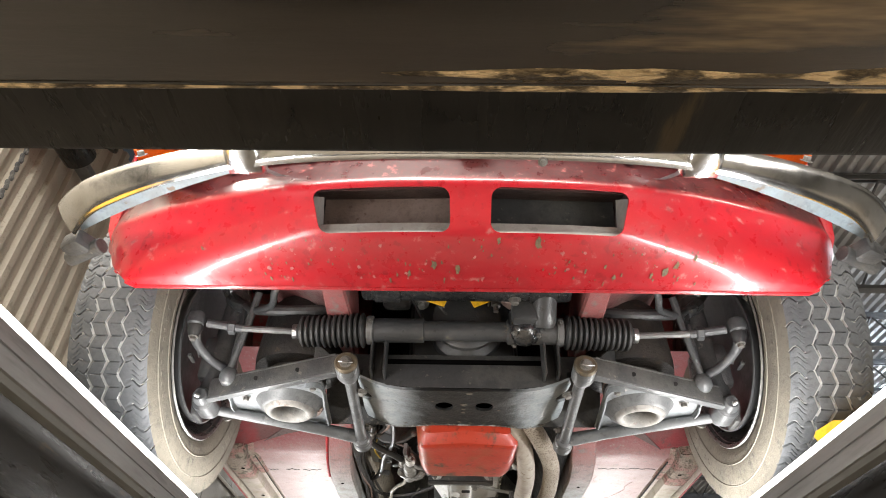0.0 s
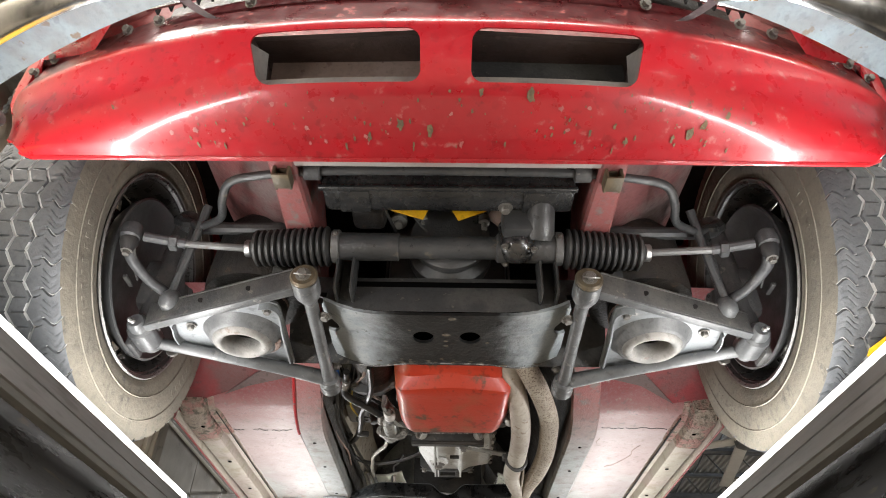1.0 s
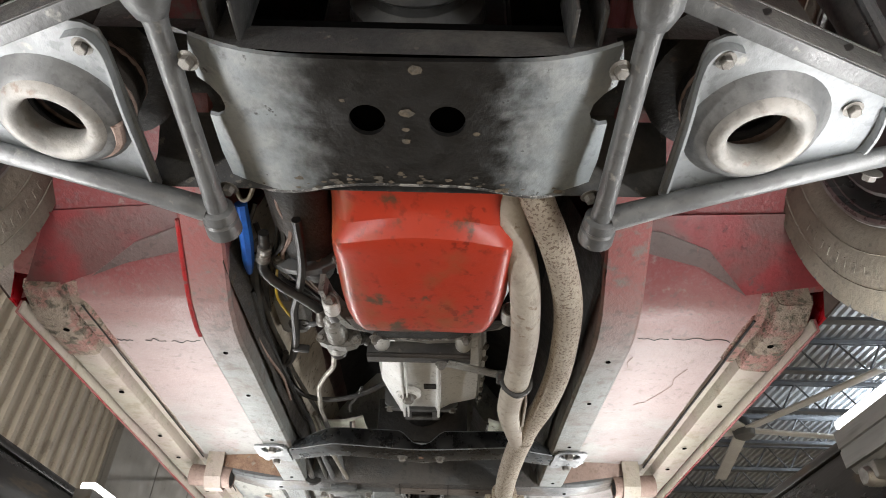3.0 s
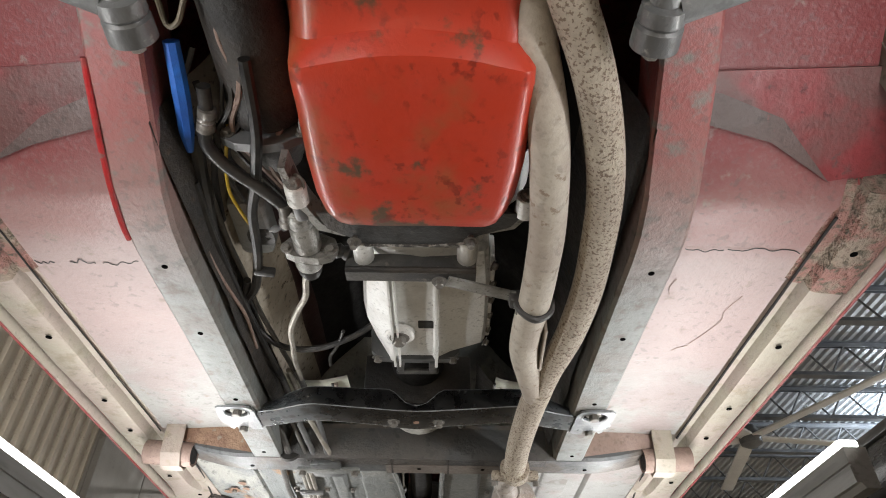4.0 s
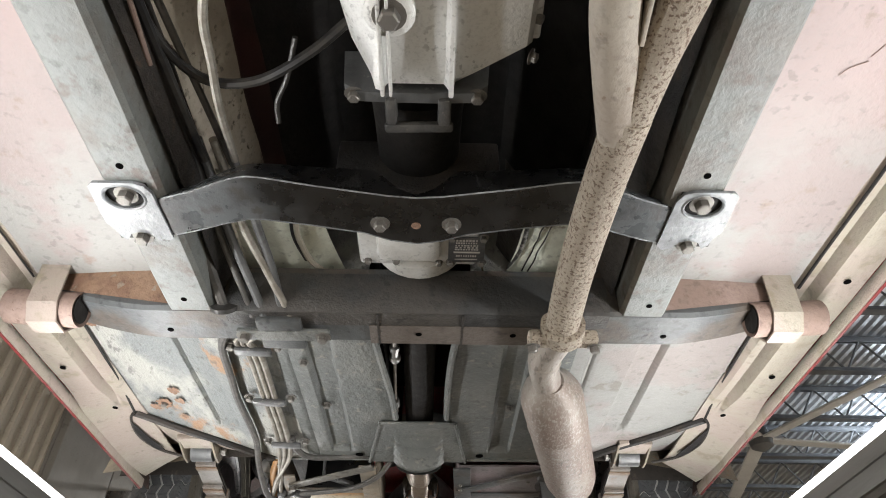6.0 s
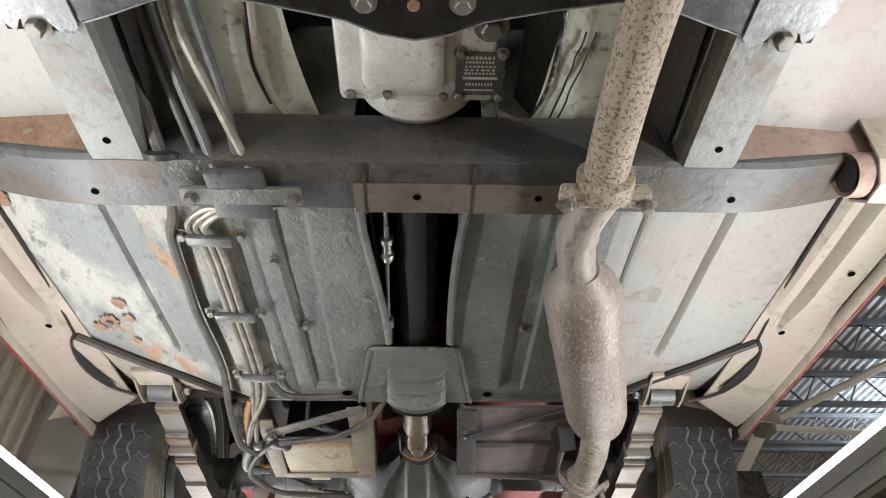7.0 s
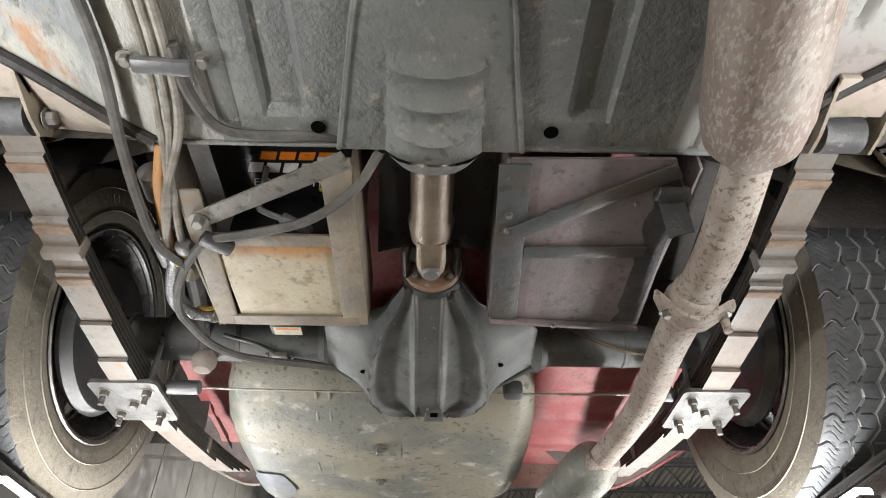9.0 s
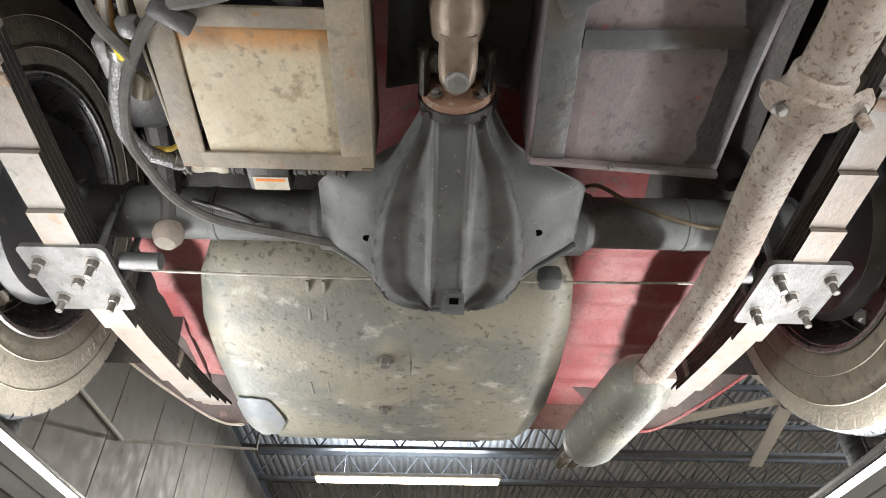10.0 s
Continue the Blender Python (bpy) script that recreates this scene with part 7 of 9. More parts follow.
    # sill underside: step, castle rail, outer flange
    prof = [(0.532, 1.866), (0.540, 1.853), (0.553, 1.852), (0.558, 1.866), (0.562, 1.866), (0.567, 1.840), (0.573, 1.838), (0.608, 1.838), (0.616, 1.840), (0.620, 1.855)]
    rows = []
    for k in range(73):
        row = []
        for x, z in prof:
            out = (x - 0.532) / 0.088
            y_end = 3.235 + 0.085 * min(1.0, max(0.0, out)) ** 0.8
            y = 1.838 + (y_end - 1.838) * k / 72
            # the pressed rail fades out into a smooth curved panel ahead of the rear wheel
            m = min(1.0, max(0.0, (y - 2.86) / 0.14))
            m = m * m * (3 - 2 * m)
            soft_z = 1.864 - 0.026 * out ** 1.7 + 0.010 * max(0.0, (y - 3.16) / 0.12) ** 2
            z = z + (soft_z - z) * m
            bend = 0.42 * max(0, 1.885 - y)
            row.append((s * (x + 0.010 * m * out + 0.0012 * noise.noise(Vector((y * 7, x * 20, s)))), y, z + bend + 0.0016 * noise.noise(Vector((y * 6, x * 30, s + 3)))))
        rows.append(row)
    sill = solid(part("sill", loft(bmesh.new(), rows[9:]), "cream", car, "cream and rust stained sill underside", 25), 0.003, 1)
    solid(part("sill_front", loft(bmesh.new(), [[(x, y, z + (0.004 * noise.noise(Vector((x * 40, y * 40, 0)))) * (9 - j) / 9) for x, y, z in r] for j, r in enumerate(rows[:10])]), "toe_rough", sill, "rough brown coated front end", 40), 0.003, 1)
    part("sill_cap", loft(bmesh.new(), [[(x, y + 0.001, z - 0.001) for x, y, z in rows[0]], [(x, y - 0.004, 1.915) for x, y, z in rows[0]]]), "toe_rough", sill, "rough brown front cap", 40)
    tail = []
    for dy, dz, wide in ((-0.001, -0.0005, 0.0), (0.010, 0.006, 0.003), (0.022, 0.040, 0.012), (0.030, 0.12, 0.03), (0.034, 0.24, 0.05)):
        tail.append([(x + s * wide * j / 9, y + dy, z + dz) for j, (x, y, z) in enumerate(rows[-1])])
    part("sill_tail", loft(bmesh.new(), tail), "boxframe", sill, "dusty brown panel closing the sill", 60)
    part("seam", tube(bmesh.new(), [(s * 0.5385, 1.875 + 0.695 * k / 16, 1.8495 + 0.0005 * math.sin(k)) for k in range(17)], 0.0022 if s > 0 else 0.0013, 6), "dark", sill, "dark open seam")
    part("flange", bar(bmesh.new(), (s * 0.6265, 1.86, 1.836), (s * 0.6345, 3.318, 1.836), 0.004, 0.022, 0.001), "red_under", sill, "faded red sill flange")
    part("flange", bar(bmesh.new(), (s * 0.6220, 1.86, 1.8365), (s * 0.6300, 3.316, 1.8365), 0.004, 0.020, 0.001), "cream", sill)
    for y, hx in ((1.93, 0.582), (2.17, 0.582), (2.397, 0.583), (2.535, 0.585), (2.797, 0.588), (2.962, 0.566)):
        part("drain_hole", lathe(bmesh.new(), [(0.001, 0), (0.0050, 0), (0.0050, 0.001), (0.001, 0.001)], Matrix.Translation((s * hx, y, 1.8340 if y < 2.9 else 1.8455)), 14), "hole", sill, "dark drain hole", 0)
    # chassis rail
    rows = []
    for y, x0, x1, z in ((1.80, 0.272, 0.334, 1.812), (1.86, 0.275, 0.337, 1.801), (1.90, 0.276, 0.338, 1.799), (2.2, 0.276, 0.338, 1.799), (2.575, 0.276, 0.338, 1.799)):
        rows.append([(s * x0, y, 1.88), (s * x0, y, z + 0.005), (s * (x0 + 0.005), y, z), (s * (x1 - 0.005), y, z), (s * x1, y, z + 0.005), (s * x1, y, 1.865)])
    rl = part("chassis_rail", loft(bmesh.new(), rows), "railfade", car, "grey box-section chassis rail with small holes", 30)
    for y in (1.930, 2.092, 2.310, 2.548):
        part("rail_hole", lathe(bmesh.new(), [(0.001, 0), (0.0040, 0), (0.0040, 0.001), (0.001, 0.001)], Matrix.Translation((s * 0.310, y, 1.7982)), 14), "hole", rl, "small dark hole", 0)
    # tunnel side: grimy lower wall; shade above it put into near-black colour
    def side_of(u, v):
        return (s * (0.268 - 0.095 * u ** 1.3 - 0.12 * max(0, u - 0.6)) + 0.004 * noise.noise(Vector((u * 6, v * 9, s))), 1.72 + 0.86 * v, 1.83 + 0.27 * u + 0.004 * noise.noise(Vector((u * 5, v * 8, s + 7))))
    part("tunnel_side", sheet(side_of, 0, 0.20, 5, 0, 1, 40), "seal_shade_dark", car, "dark foot of the tunnel wall", 40)
    part("tunnel_side", sheet(side_of, 0.20, 0.56, 8, 0, 1, 40), "tunnelgrime" if s < 0 else "seal_shade_dark", car, "grimy beige tunnel wall" if s < 0 else "dark lower tunnel wall", 40)
    part("tunnel_side", sheet(side_of, 0.56, 0.68, 4, 0, 1, 40), "tunnelbrown" if s < 0 else "dark", car, "dark red-brown streak on the tunnel wall" if s < 0 else "tunnel wall, near-black in place of shade", 40)
    part("tunnel_side", sheet(side_of, 0.68, 1, 6, 0, 1, 40), "dark", car, "upper tunnel wall, near-black in place of shade", 40)
part("tunnel_roof", sheet(lambda u, v: (-0.16 + 0.32 * u, 1.72 + 0.90 * v, 2.095 + 0.03 * math.sin(math.pi * u)), 0, 1, 10, 0, 1, 12), "dark", car, "tunnel roof, near-black in place of shade")
for s in (-1, 1):
    part("tunnel_end", loft(bmesh.new(), [[(x, 2.60, 2.1), (x, 2.60, 1.86)] for x in (s * 0.26, s * 0.075)]), "mottle", car, "pale grimy tunnel end panel", 0)

# main cross member
rows = []
for k in range(41):
    x = -0.50 + 1.0 * k / 40
    a = abs(x)
    up = 0.030 * max(0, (a - 0.36) / 0.14) ** 1.5
    d = 0.007 * max(0, (a - 0.36) / 0.14)
    rows.append([(x, 2.568 + d, 1.870), (x, 2.570 + d, 1.804 + up), (x, 2.574 + d, 1.798 + up), (x, 2.640, 1.797 + up), (x, 2.645, 1.802 + up), (x, 2.648, 1.870)])
cm = part("floor_crossmember", loft(bmesh.new(), rows, True, True), "slate", car, "grey and rust brown floor crossmember", 30)
bm = bmesh.new()
for k in range(1):
    rws = []
    for i in range(25):
        x = -0.262 + 0.524 * i / 24
        rws.append([(x, 2.5665, 1.86), (x, 2.5655, 1.806), (x, 2.5705, 1.7965), (x, 2.60, 1.7958)])
    loft(bm, rws)
part("dark_facing", bm, "slatedark", cm, "dark sealed front facing", 30)
part("rust_band", box(bmesh.new(), (0.05, 2.6215, 1.7955), (0.235, 0.045, 0.0015), 0), "brownband", cm, "brown rusty strip", 0)
for x in (-0.055, 0.062):
    part("weld_seam", bar(bmesh.new(), (x, 2.572, 1.7953), (x, 2.646, 1.7953), 0.003, 0.002, 0), "seal_shade_dark", cm, "", 0)
for x in (-0.348, 0.001, 0.134, 0.348):
    part("hole", lathe(bmesh.new(), [(0.001, 0), (0.0044, 0), (0.0044, 0.001), (0.001, 0.001)], Matrix.Translation((x, 2.619, 1.7942 if abs(x) < 0.2 else 1.7962)), 14), "hole", cm, "dark hole", 0)
for s in (-1, 1):
    bm = bmesh.new()
    loft(bm, [[(s * 0.34, 2.560, 1.862), (s * 0.34, 2.568, 1.806)], [(s * 0.50, 2.572, 1.862), (s * 0.50, 2.575, 1.832)]])
    part("rust_facing", bm, "rust" if s < 0 else "rustpaint", cm, "rust brown front facing", 0)
    jk = part("jacking_tube", turn((s * 0.463, 2.588, 1.806), (s * 0.562, 2.588, 1.812), [(0.018, 0.06), (0.0235, 0.0), (0.0245, 0.03), (0.0245, 1.0), (0.016, 1.0)], 24), "rustpaint", car, "brown jacking tube")
    part("dark_bore", lathe(bmesh.new(), [(0.001, 0), (0.0185, 0), (0.0185, 0.001), (0.001, 0.001)], frame_of((s * 0.4640, 2.588, 1.806), (s * 0.47, 2.588, 1.806))[0], 18), "dark", jk, "", 0)
    bm = bmesh.new()
    loft(bm, [[(s * x, 2.555, 1.86), (s * x, 2.560, 1.80), (s * x, 2.575, 1.780), (s * x, 2.60, 1.780), (s * x, 2.618, 1.80), (s * x, 2.622, 1.86)] for x in (0.482, 0.522)])
    solid(part("sleeve", bm, "cream", jk, "cream folded sleeve", 30), 0.003, 1)

# ---- rear floor with pressed swages ----
def rear_floor(x, y):
    z = 1.868
    a = abs(x)
    z += groove(abs(a - (0.165 if x > 0 else 0.171)), 0.0215, 0.011) * (1 if 2.70 < y < 3.185 else max(0, 1 - min(abs(y - 2.70), abs(y - 3.185)) / 0.008))
    z += groove(abs(a - 0.386), 0.021, 0.009) * (1 if 2.69 < y < 3.07 else max(0, 1 - min(abs(y - 2.69), abs(y - 3.07)) / 0.008))
    if x > 0:
        z += groove(abs(a - 0.292), 0.005, 0.006)
    else:
        z += groove(abs(a - 0.222), 0.003, 0.003)
    z += 0.0016 * noise.noise(Vector((x * 8, y * 8, 2)))
    z += 0.03 * max(0, (a - 0.44) / 0.1) * max(0, (y - 3.08) / 0.15)
    return z


def rear_half(s, x0, x1, y0, y1, name, material, label, ends=None):
    bm = bmesh.new()
    nx, ny = max(4, int((x1 - x0) / 0.0045)), int((y1 - y0) / 0.012)
    vs = []
    for j in range(ny + 1):
        row = []
        for i in range(nx + 1):
            gap = 0.016 * max(0.0, min(1.0, (3.0 - (y0 + (y1 - y0) * j / ny)) / 0.2)) if s < 0 and x0 < 0.1 else 0.0
            x = s * (x0 + gap + (x1 - x0 - gap) * i / nx)
            y = y0 + ((ends(x) if ends else y1) - y0) * j / ny
            row.append(bm.verts.new((x, y, rear_floor(x, y))))
        vs.append(row)
    for j in range(ny):
        for i in range(nx):
            bm.faces.new((vs[j][i], vs[j][i + 1], vs[j + 1][i + 1], vs[j + 1][i]))
    return solid(part(name, bm, material, car, label, 30), 0.003, 1)


cut = lambda x: min(3.235, 3.233 - 1.03 * max(0.0, abs(x) - 0.335))
rear_half(-1, 0.052, 0.245, 2.648, 3.235, "rear_floor", "seal", "dark grey underseal coated rear floor")
rear_half(1, 0.052, 0.262, 2.648, 3.235, "rear_floor", "seal", "dark grey underseal coated rear floor")
rear_half(-1, 0.245, 0.540, 2.648, 3.235, "rear_floor_edge", "mottle", "mottled cream and grey rear floor with rust spots", cut)
rear_half(1, 0.262, 0.540, 2.648, 3.235, "rear_floor_edge", "pale", "pale cream and pink rear floor edge", cut)
for s in (-1, 1):
    # lips of the tunnel opening
    wd = 0.014 if s < 0 else 0.0
    part("tunnel_lip", tube(bmesh.new(), [(s * 0.075, 2.66, 1.866), (s * 0.060 - wd, 2.73, 1.862), (s * 0.052 - wd, 2.82, 1.862), (s * 0.049 - wd * 0.4, 2.93, 1.863), (s * 0.050, 3.03, 1.865)], 0.006, 8), "seal", car, "rounded lip of the tunnel opening")
    part("tunnel_wall", sheet(lambda u, v: (s * (0.051 + 0.02 * u) - wd * (1 - v), 2.65 + 0.4 * v, 1.868 + 0.2 * u), 0, 1, 3, 0, 1, 8), "dark", car, "tunnel wall, near-black in place of shade")
    # sealed joint running round to the spring hanger
    part("floor_seam", tube(bmesh.new(), [(s * 0.528, 2.66, 1.8645), (s * 0.533, 2.80, 1.8635), (s * 0.539, 2.90, 1.8625), (s * 0.549, 2.99, 1.8615), (s * 0.551, 3.008, 1.8615)], 0.0024, 6), "dark", car)
    part("floor_edge", tube(bmesh.new(), [(s * 0.551, 3.012, 1.861), (s * 0.530, 3.036, 1.862), (s * 0.475, 3.096, 1.863), (s * 0.42, 3.145, 1.864), (s * 0.36, 3.205, 1.864), (s * 0.325, 3.235, 1.866)], 0.0075, 8), "seal_shade_dark", car, "dark sealed floor edge")
    part("arch_edge", tube(bmesh.new(), [(s * 0.551, 3.008, 1.861), (s * 0.566, 3.035, 1.859), (s * 0.574, 3.085, 1.857), (s * 0.571, 3.130, 1.857), (s * 0.556, 3.178, 1.859), (s * 0.532, 3.207, 1.861), (s * 0.505, 3.225, 1.863)], 0.0028, 6), "seal_shade_dark", car)
    part("arch_slit", plate(bmesh.new(), [(s * x, y) for x, y in ((0.566, 3.040), (0.5725, 3.085), (0.5695, 3.128), (0.556, 3.172), (0.541, 3.172), (0.556, 3.110), (0.562, 3.065))], [], Matrix.Translation((0, 0, 1.8555)), 0.001), "dark", car, "dark open slit beside the spring hanger", 0)
    part("hanger_panel", sheet(lambda u, v: (s * (0.33 + 0.29 * u), 3.235 - 0.25 * u + (0.02 + 0.24 * u) * v, 1.866 + 0.02 * v * v + 0.018 * v * u), 0, 1, 14, 0, 1, 10), "pale" if s > 0 else "cream", car, "curved panel round the spring hanger", 40)
    part("arch_front", sheet(lambda u, v: (s * (0.44 + 0.29 * u), 3.25 + 0.07 * u + 0.10 * v, 1.880 - 0.02 * u + 0.46 * v ** 1.3), 0, 1, 10, 0, 1, 12), "boxframe", car, "dusty front panel of the wheel arch", 40)
    # panel added to close the gap where the red shell showed
    part("arch_inner", sheet(lambda u, v: (s * (0.325 + 0.16 * u), 3.300 + 0.05 * u + 0.02 * v, 1.935 + 0.34 * v), 0, 1, 6, 0, 1, 6), "archdark", car, "dark panel between floor and wheel arch", 40)
    part("heel_panel", sheet(lambda u, v: (s * (0.05 + 0.40 * u), 3.236 + 0.05 * v, 1.868 + 0.22 * v), 0, 1, 6, 0, 1, 4), "archdark", car, "dark heel panel", 40)
random.seed(21)
for x, y, r in ((-0.484, 2.976, 0.018), (-0.452, 2.925, 0.013), (-0.452, 2.965, 0.011), (-0.52, 2.70, 0.016), (-0.505, 2.99, 0.012), (-0.46, 3.03, 0.008)):
    bm = bmesh.new()
    bm.faces.new([bm.verts.new((x + r * (0.75 + 0.5 * noise.noise(Vector((3 * math.cos(k * 0.21), 3 * math.sin(k * 0.21), x * 50)))) * math.cos(k * 0.21), y + 1.3 * r * (0.75 + 0.6 * noise.noise(Vector((3 * math.cos(k * 0.21), 3 * math.sin(k * 0.21), y * 50)))) * math.sin(k * 0.21), rear_floor(x, y) - 0.0045)) for k in range(30)])
    part("rust_spot", bm, "rust", car, "rust spot on the floor", 0)
for x, y in ((-0.182, 2.998), (0.168, 3.0), (-0.484, 2.976), (-0.20, 2.82)):
    bolt(car, (x, y, rear_floor(x, y) - 0.002), (0, 0, -1), 0.010)
for s in (-1, 1):
    part("drain_slot", lathe(bmesh.new(), [(0.001, 0), (0.0085, 0), (0.0085, 0.001), (0.001, 0.001)], Matrix.Translation((s * 0.13 - 0.005, 3.210, rear_floor(s * 0.13, 3.208) - 0.0035)), 16), "hole", car, "", 0)
bm = bmesh.new()
box(bm, (0, 3.236, 1.870), (0.66, 0.006, 0.012), 0.002)
part("floor_lip", bm, "seal", car)

# bulged cover plate
def cover(u, v):
    y = 3.044 + 0.194 * v
    x0, x1 = -0.080 - 0.034 * v, 0.065 + 0.030 * v
    x = x0 + (x1 - x0) * u
    z = 1.862
    cx = (x + 0.006) / (0.046 + 0.008 * v)
    if abs(cx) < 1:
        dome = (1 - cx * cx) ** 0.7
        z -= 0.024 * dome * max(0.0, min(1.0, (y - 3.10) / 0.12)) ** 1.5
        for k in range(3):
            yc = 3.118 + 0.038 * k + 0.012 * math.sqrt(1 - cx * cx)
            d = y - yc
            z -= 0.012 * dome ** 0.6 * (max(0.0, 1 + d / 0.024) ** 1.3 if d < 0 else max(0.0, 1 - d / 0.005))
    return (x, y, z)


cov = solid(part("tunnel_cover", sheet(cover, 0, 1, 64, 0, 1, 84), "seal", car, "grey bulged cover plate with three pressed waves", 40), 0.003, 1)
nose = [[(-0.006 + (0.052 - 0.030 * k / 5) * math.sin(radians(-90 + 20 * j)), 3.236 + 0.040 * math.sin(radians(18 * k)), 1.862 - (0.030 - 0.004 * k) * math.cos(radians(-90 + 20 * j)) ** 0.8 + 0.003 * k) for j in range(10)] for k in range(6)]
part("nose", loft(bmesh.new(), nose), "seal", cov, "", 50)
part("folded_rim", tube(bmesh.new(), [(-0.114, 3.236, 1.861), (-0.098, 3.14, 1.861), (-0.083, 3.055, 1.861), (-0.076, 3.044, 1.861), (0.0, 3.042, 1.861), (0.060, 3.044, 1.861), (0.068, 3.055, 1.861), (0.080, 3.14, 1.861), (0.095, 3.236, 1.861)], 0.0033, 6, 8), "seal", cov)

# hand-brake cable in the tunnel opening
hb = part("handbrake_cable", tube(bmesh.new(), [(-0.043, 2.72, 1.875), (-0.044, 2.80, 1.873), (-0.047, 2.90, 1.878), (-0.049, 2.99, 1.878), (-0.047, 3.04, 1.885)], 0.003, 8), "pipe", car, "steel hand-brake cable with adjuster")
part("adjuster", turn((-0.043, 2.752, 1.873), (-0.044, 2.83, 1.872), [(0.003, 0), (0.004, 0.05), (0.004, 0.3), (0.009, 0.32), (0.009, 0.45), (0.006, 0.47), (0.007, 0.7), (0.010, 0.72), (0.010, 0.85), (0.004, 1)], 10), "steel", hb)
part("ferrule", cyl(bmesh.new(), (-0.049, 2.975, 1.877), (-0.049, 3.0, 1.877), 0.008), "plate", hb)

# pipes clipped along the rear floor
for r, mt, pts in ((0.0058, "dusty", ((-0.2515, 2.33, 1.868), (-0.2485, 2.40, 1.866), (-0.2460, 2.455, 1.856), (-0.2350, 2.510, 1.838), (-0.2180, 2.560, 1.812), (-0.2100, 2.585, 1.797))), (0.0052, "pipe", ((-0.2330, 2.33, 1.868), (-0.2290, 2.40, 1.864), (-0.2240, 2.460, 1.852), (-0.2050, 2.515, 1.834), (-0.1840, 2.562, 1.810), (-0.1730, 2.587, 1.797))), (0.0058, "dusty", ((-0.2200, 2.33, 1.870), (-0.2150, 2.40, 1.868), (-0.2080, 2.46, 1.858), (-0.1960, 2.520, 1.836), (-0.1870, 2.568, 1.808), (-0.1850, 2.590, 1.797))), (0.0045, "greyhose", ((-0.2640, 2.36, 1.868), (-0.2620, 2.44, 1.862), (-0.2500, 2.51, 1.840), (-0.2330, 2.56, 1.812), (-0.2260, 2.585, 1.798)))):
    wire("feed_pipe", car, pts, r, mt, "pipe running down over the crossmember", 10)
part("grommet", lathe(bmesh.new(), [(0.008, 0), (0.018, 0.002), (0.018, 0.008), (0.008, 0.010)], Matrix.Translation((-0.262, 2.574, 1.800)) @ Matrix.Rotation(radians(60), 4, "X"), 18), "rubber", car, "rubber grommet with a stiff hose")
wire("grommet_hose", car, [(-0.285, 2.46, 1.85), (-0.280, 2.505, 1.838), (-0.272, 2.545, 1.820), (-0.262, 2.572, 1.802)], [0.008, 0.009, 0.008, 0.0065], "greyhose")
jb = part("junction_clamp", box(bmesh.new(), (-0.186, 2.612, 1.787), (0.128, 0.024, 0.007), 0.002), "seal", car, "grey clamp plate over the pipes")
part("clamp_body", box(bmesh.new(), (-0.190, 2.614, 1.791), (0.062, 0.070, 0.012), 0.004), "slate", jb)
for x in (-0.240, -0.132):
    bolt(jb, (x, 2.612, 1.785), (0, 0, -1), 0.012)
lanes = [(-0.284, 0.0042), (-0.274, 0.0042), (-0.263, 0.0052)]
for i, (x, r) in enumerate(lanes):
    wire("brake_pipe", car, [(-0.214 + 0.022 * i, 2.635, 1.800), (-0.206 + 0.020 * i, 2.665, 1.825), (-0.222 + 0.014 * i, 2.695, 1.844), (-0.262 + 0.016 * i, 2.700, 1.850), (x - 0.010, 2.735, 1.852), (x, 2.78, 1.853), (x - 0.003, 2.93, 1.853), (x - 0.007, 3.10, 1.853), (x - 0.020, 3.20, 1.852), (x - 0.038 - 0.012 * i, 3.30, 1.845), (x - 0.070 - 0.01 * i, 3.40, 1.842)], r, "pipe", "steel pipe clipped to the floor")
wire("fuel_hose", car, [(-0.270, 2.625, 1.808), (-0.290, 2.66, 1.835), (-0.305, 2.71, 1.850), (-0.322, 2.76, 1.853), (-0.330, 2.86, 1.854), (-0.336, 2.945, 1.854), (-0.336, 3.10, 1.853), (-0.352, 3.22, 1.848), (-0.358, 3.30, 1.840), (-0.358, 3.38, 1.835), (-0.335, 3.43, 1.838)], 0.0065, "greyhose", "dusty black hose along the floor")
wire("fuel_hose", car, [(-0.262, 3.10, 1.853), (-0.262, 3.16, 1.855), (-0.235, 3.215, 1.86), (-0.14, 3.225, 1.868), (-0.10, 3.235, 1.875)], 0.0065, "greyhose", "grey hose along the floor edge")
for xc, y in ((-0.270, 2.755), (-0.276, 2.932), (-0.276, 3.119)):
    ck = part("pipe_clip", bar(bmesh.new(), (xc - 0.030, y, 1.846), (xc + 0.030, y + 0.004, 1.846), 0.018, 0.010, 0.004), "dusty", car, "grey pipe clip with two screws")
    for o in (-0.038, 0.038):
        bolt(ck, (xc + o, y + 0.002, 1.858), (0, 0, -1), 0.011)

# ---- batteries ----
bl = part("battery_carrier", bar(bmesh.new(), (-0.120, 3.245, 1.853), (-0.120, 3.585, 1.853), 0.038, 0.006, 0.001), "boxframe", car, "rusty angle-iron battery carrier with tan base plate")
for p0, p1, w in (((-0.302, 3.30, 1.853), (-0.315, 3.59, 1.853), 0.030), ((-0.305, 3.578, 1.8525), (-0.115, 3.578, 1.8525), 0.024), ((-0.300, 3.39, 1.8528), (-0.11, 3.39, 1.8528), 0.022)):
    part("angle_iron", bar(bmesh.new(), p0, p1, w, 0.005, 0.001), "boxframe", bl)
for x in (-0.103, -0.330):
    part("carrier_side", box(bmesh.new(), (x, 3.43, 1.90), (0.004, 0.32, 0.09), 0.001), "boxframe", bl)
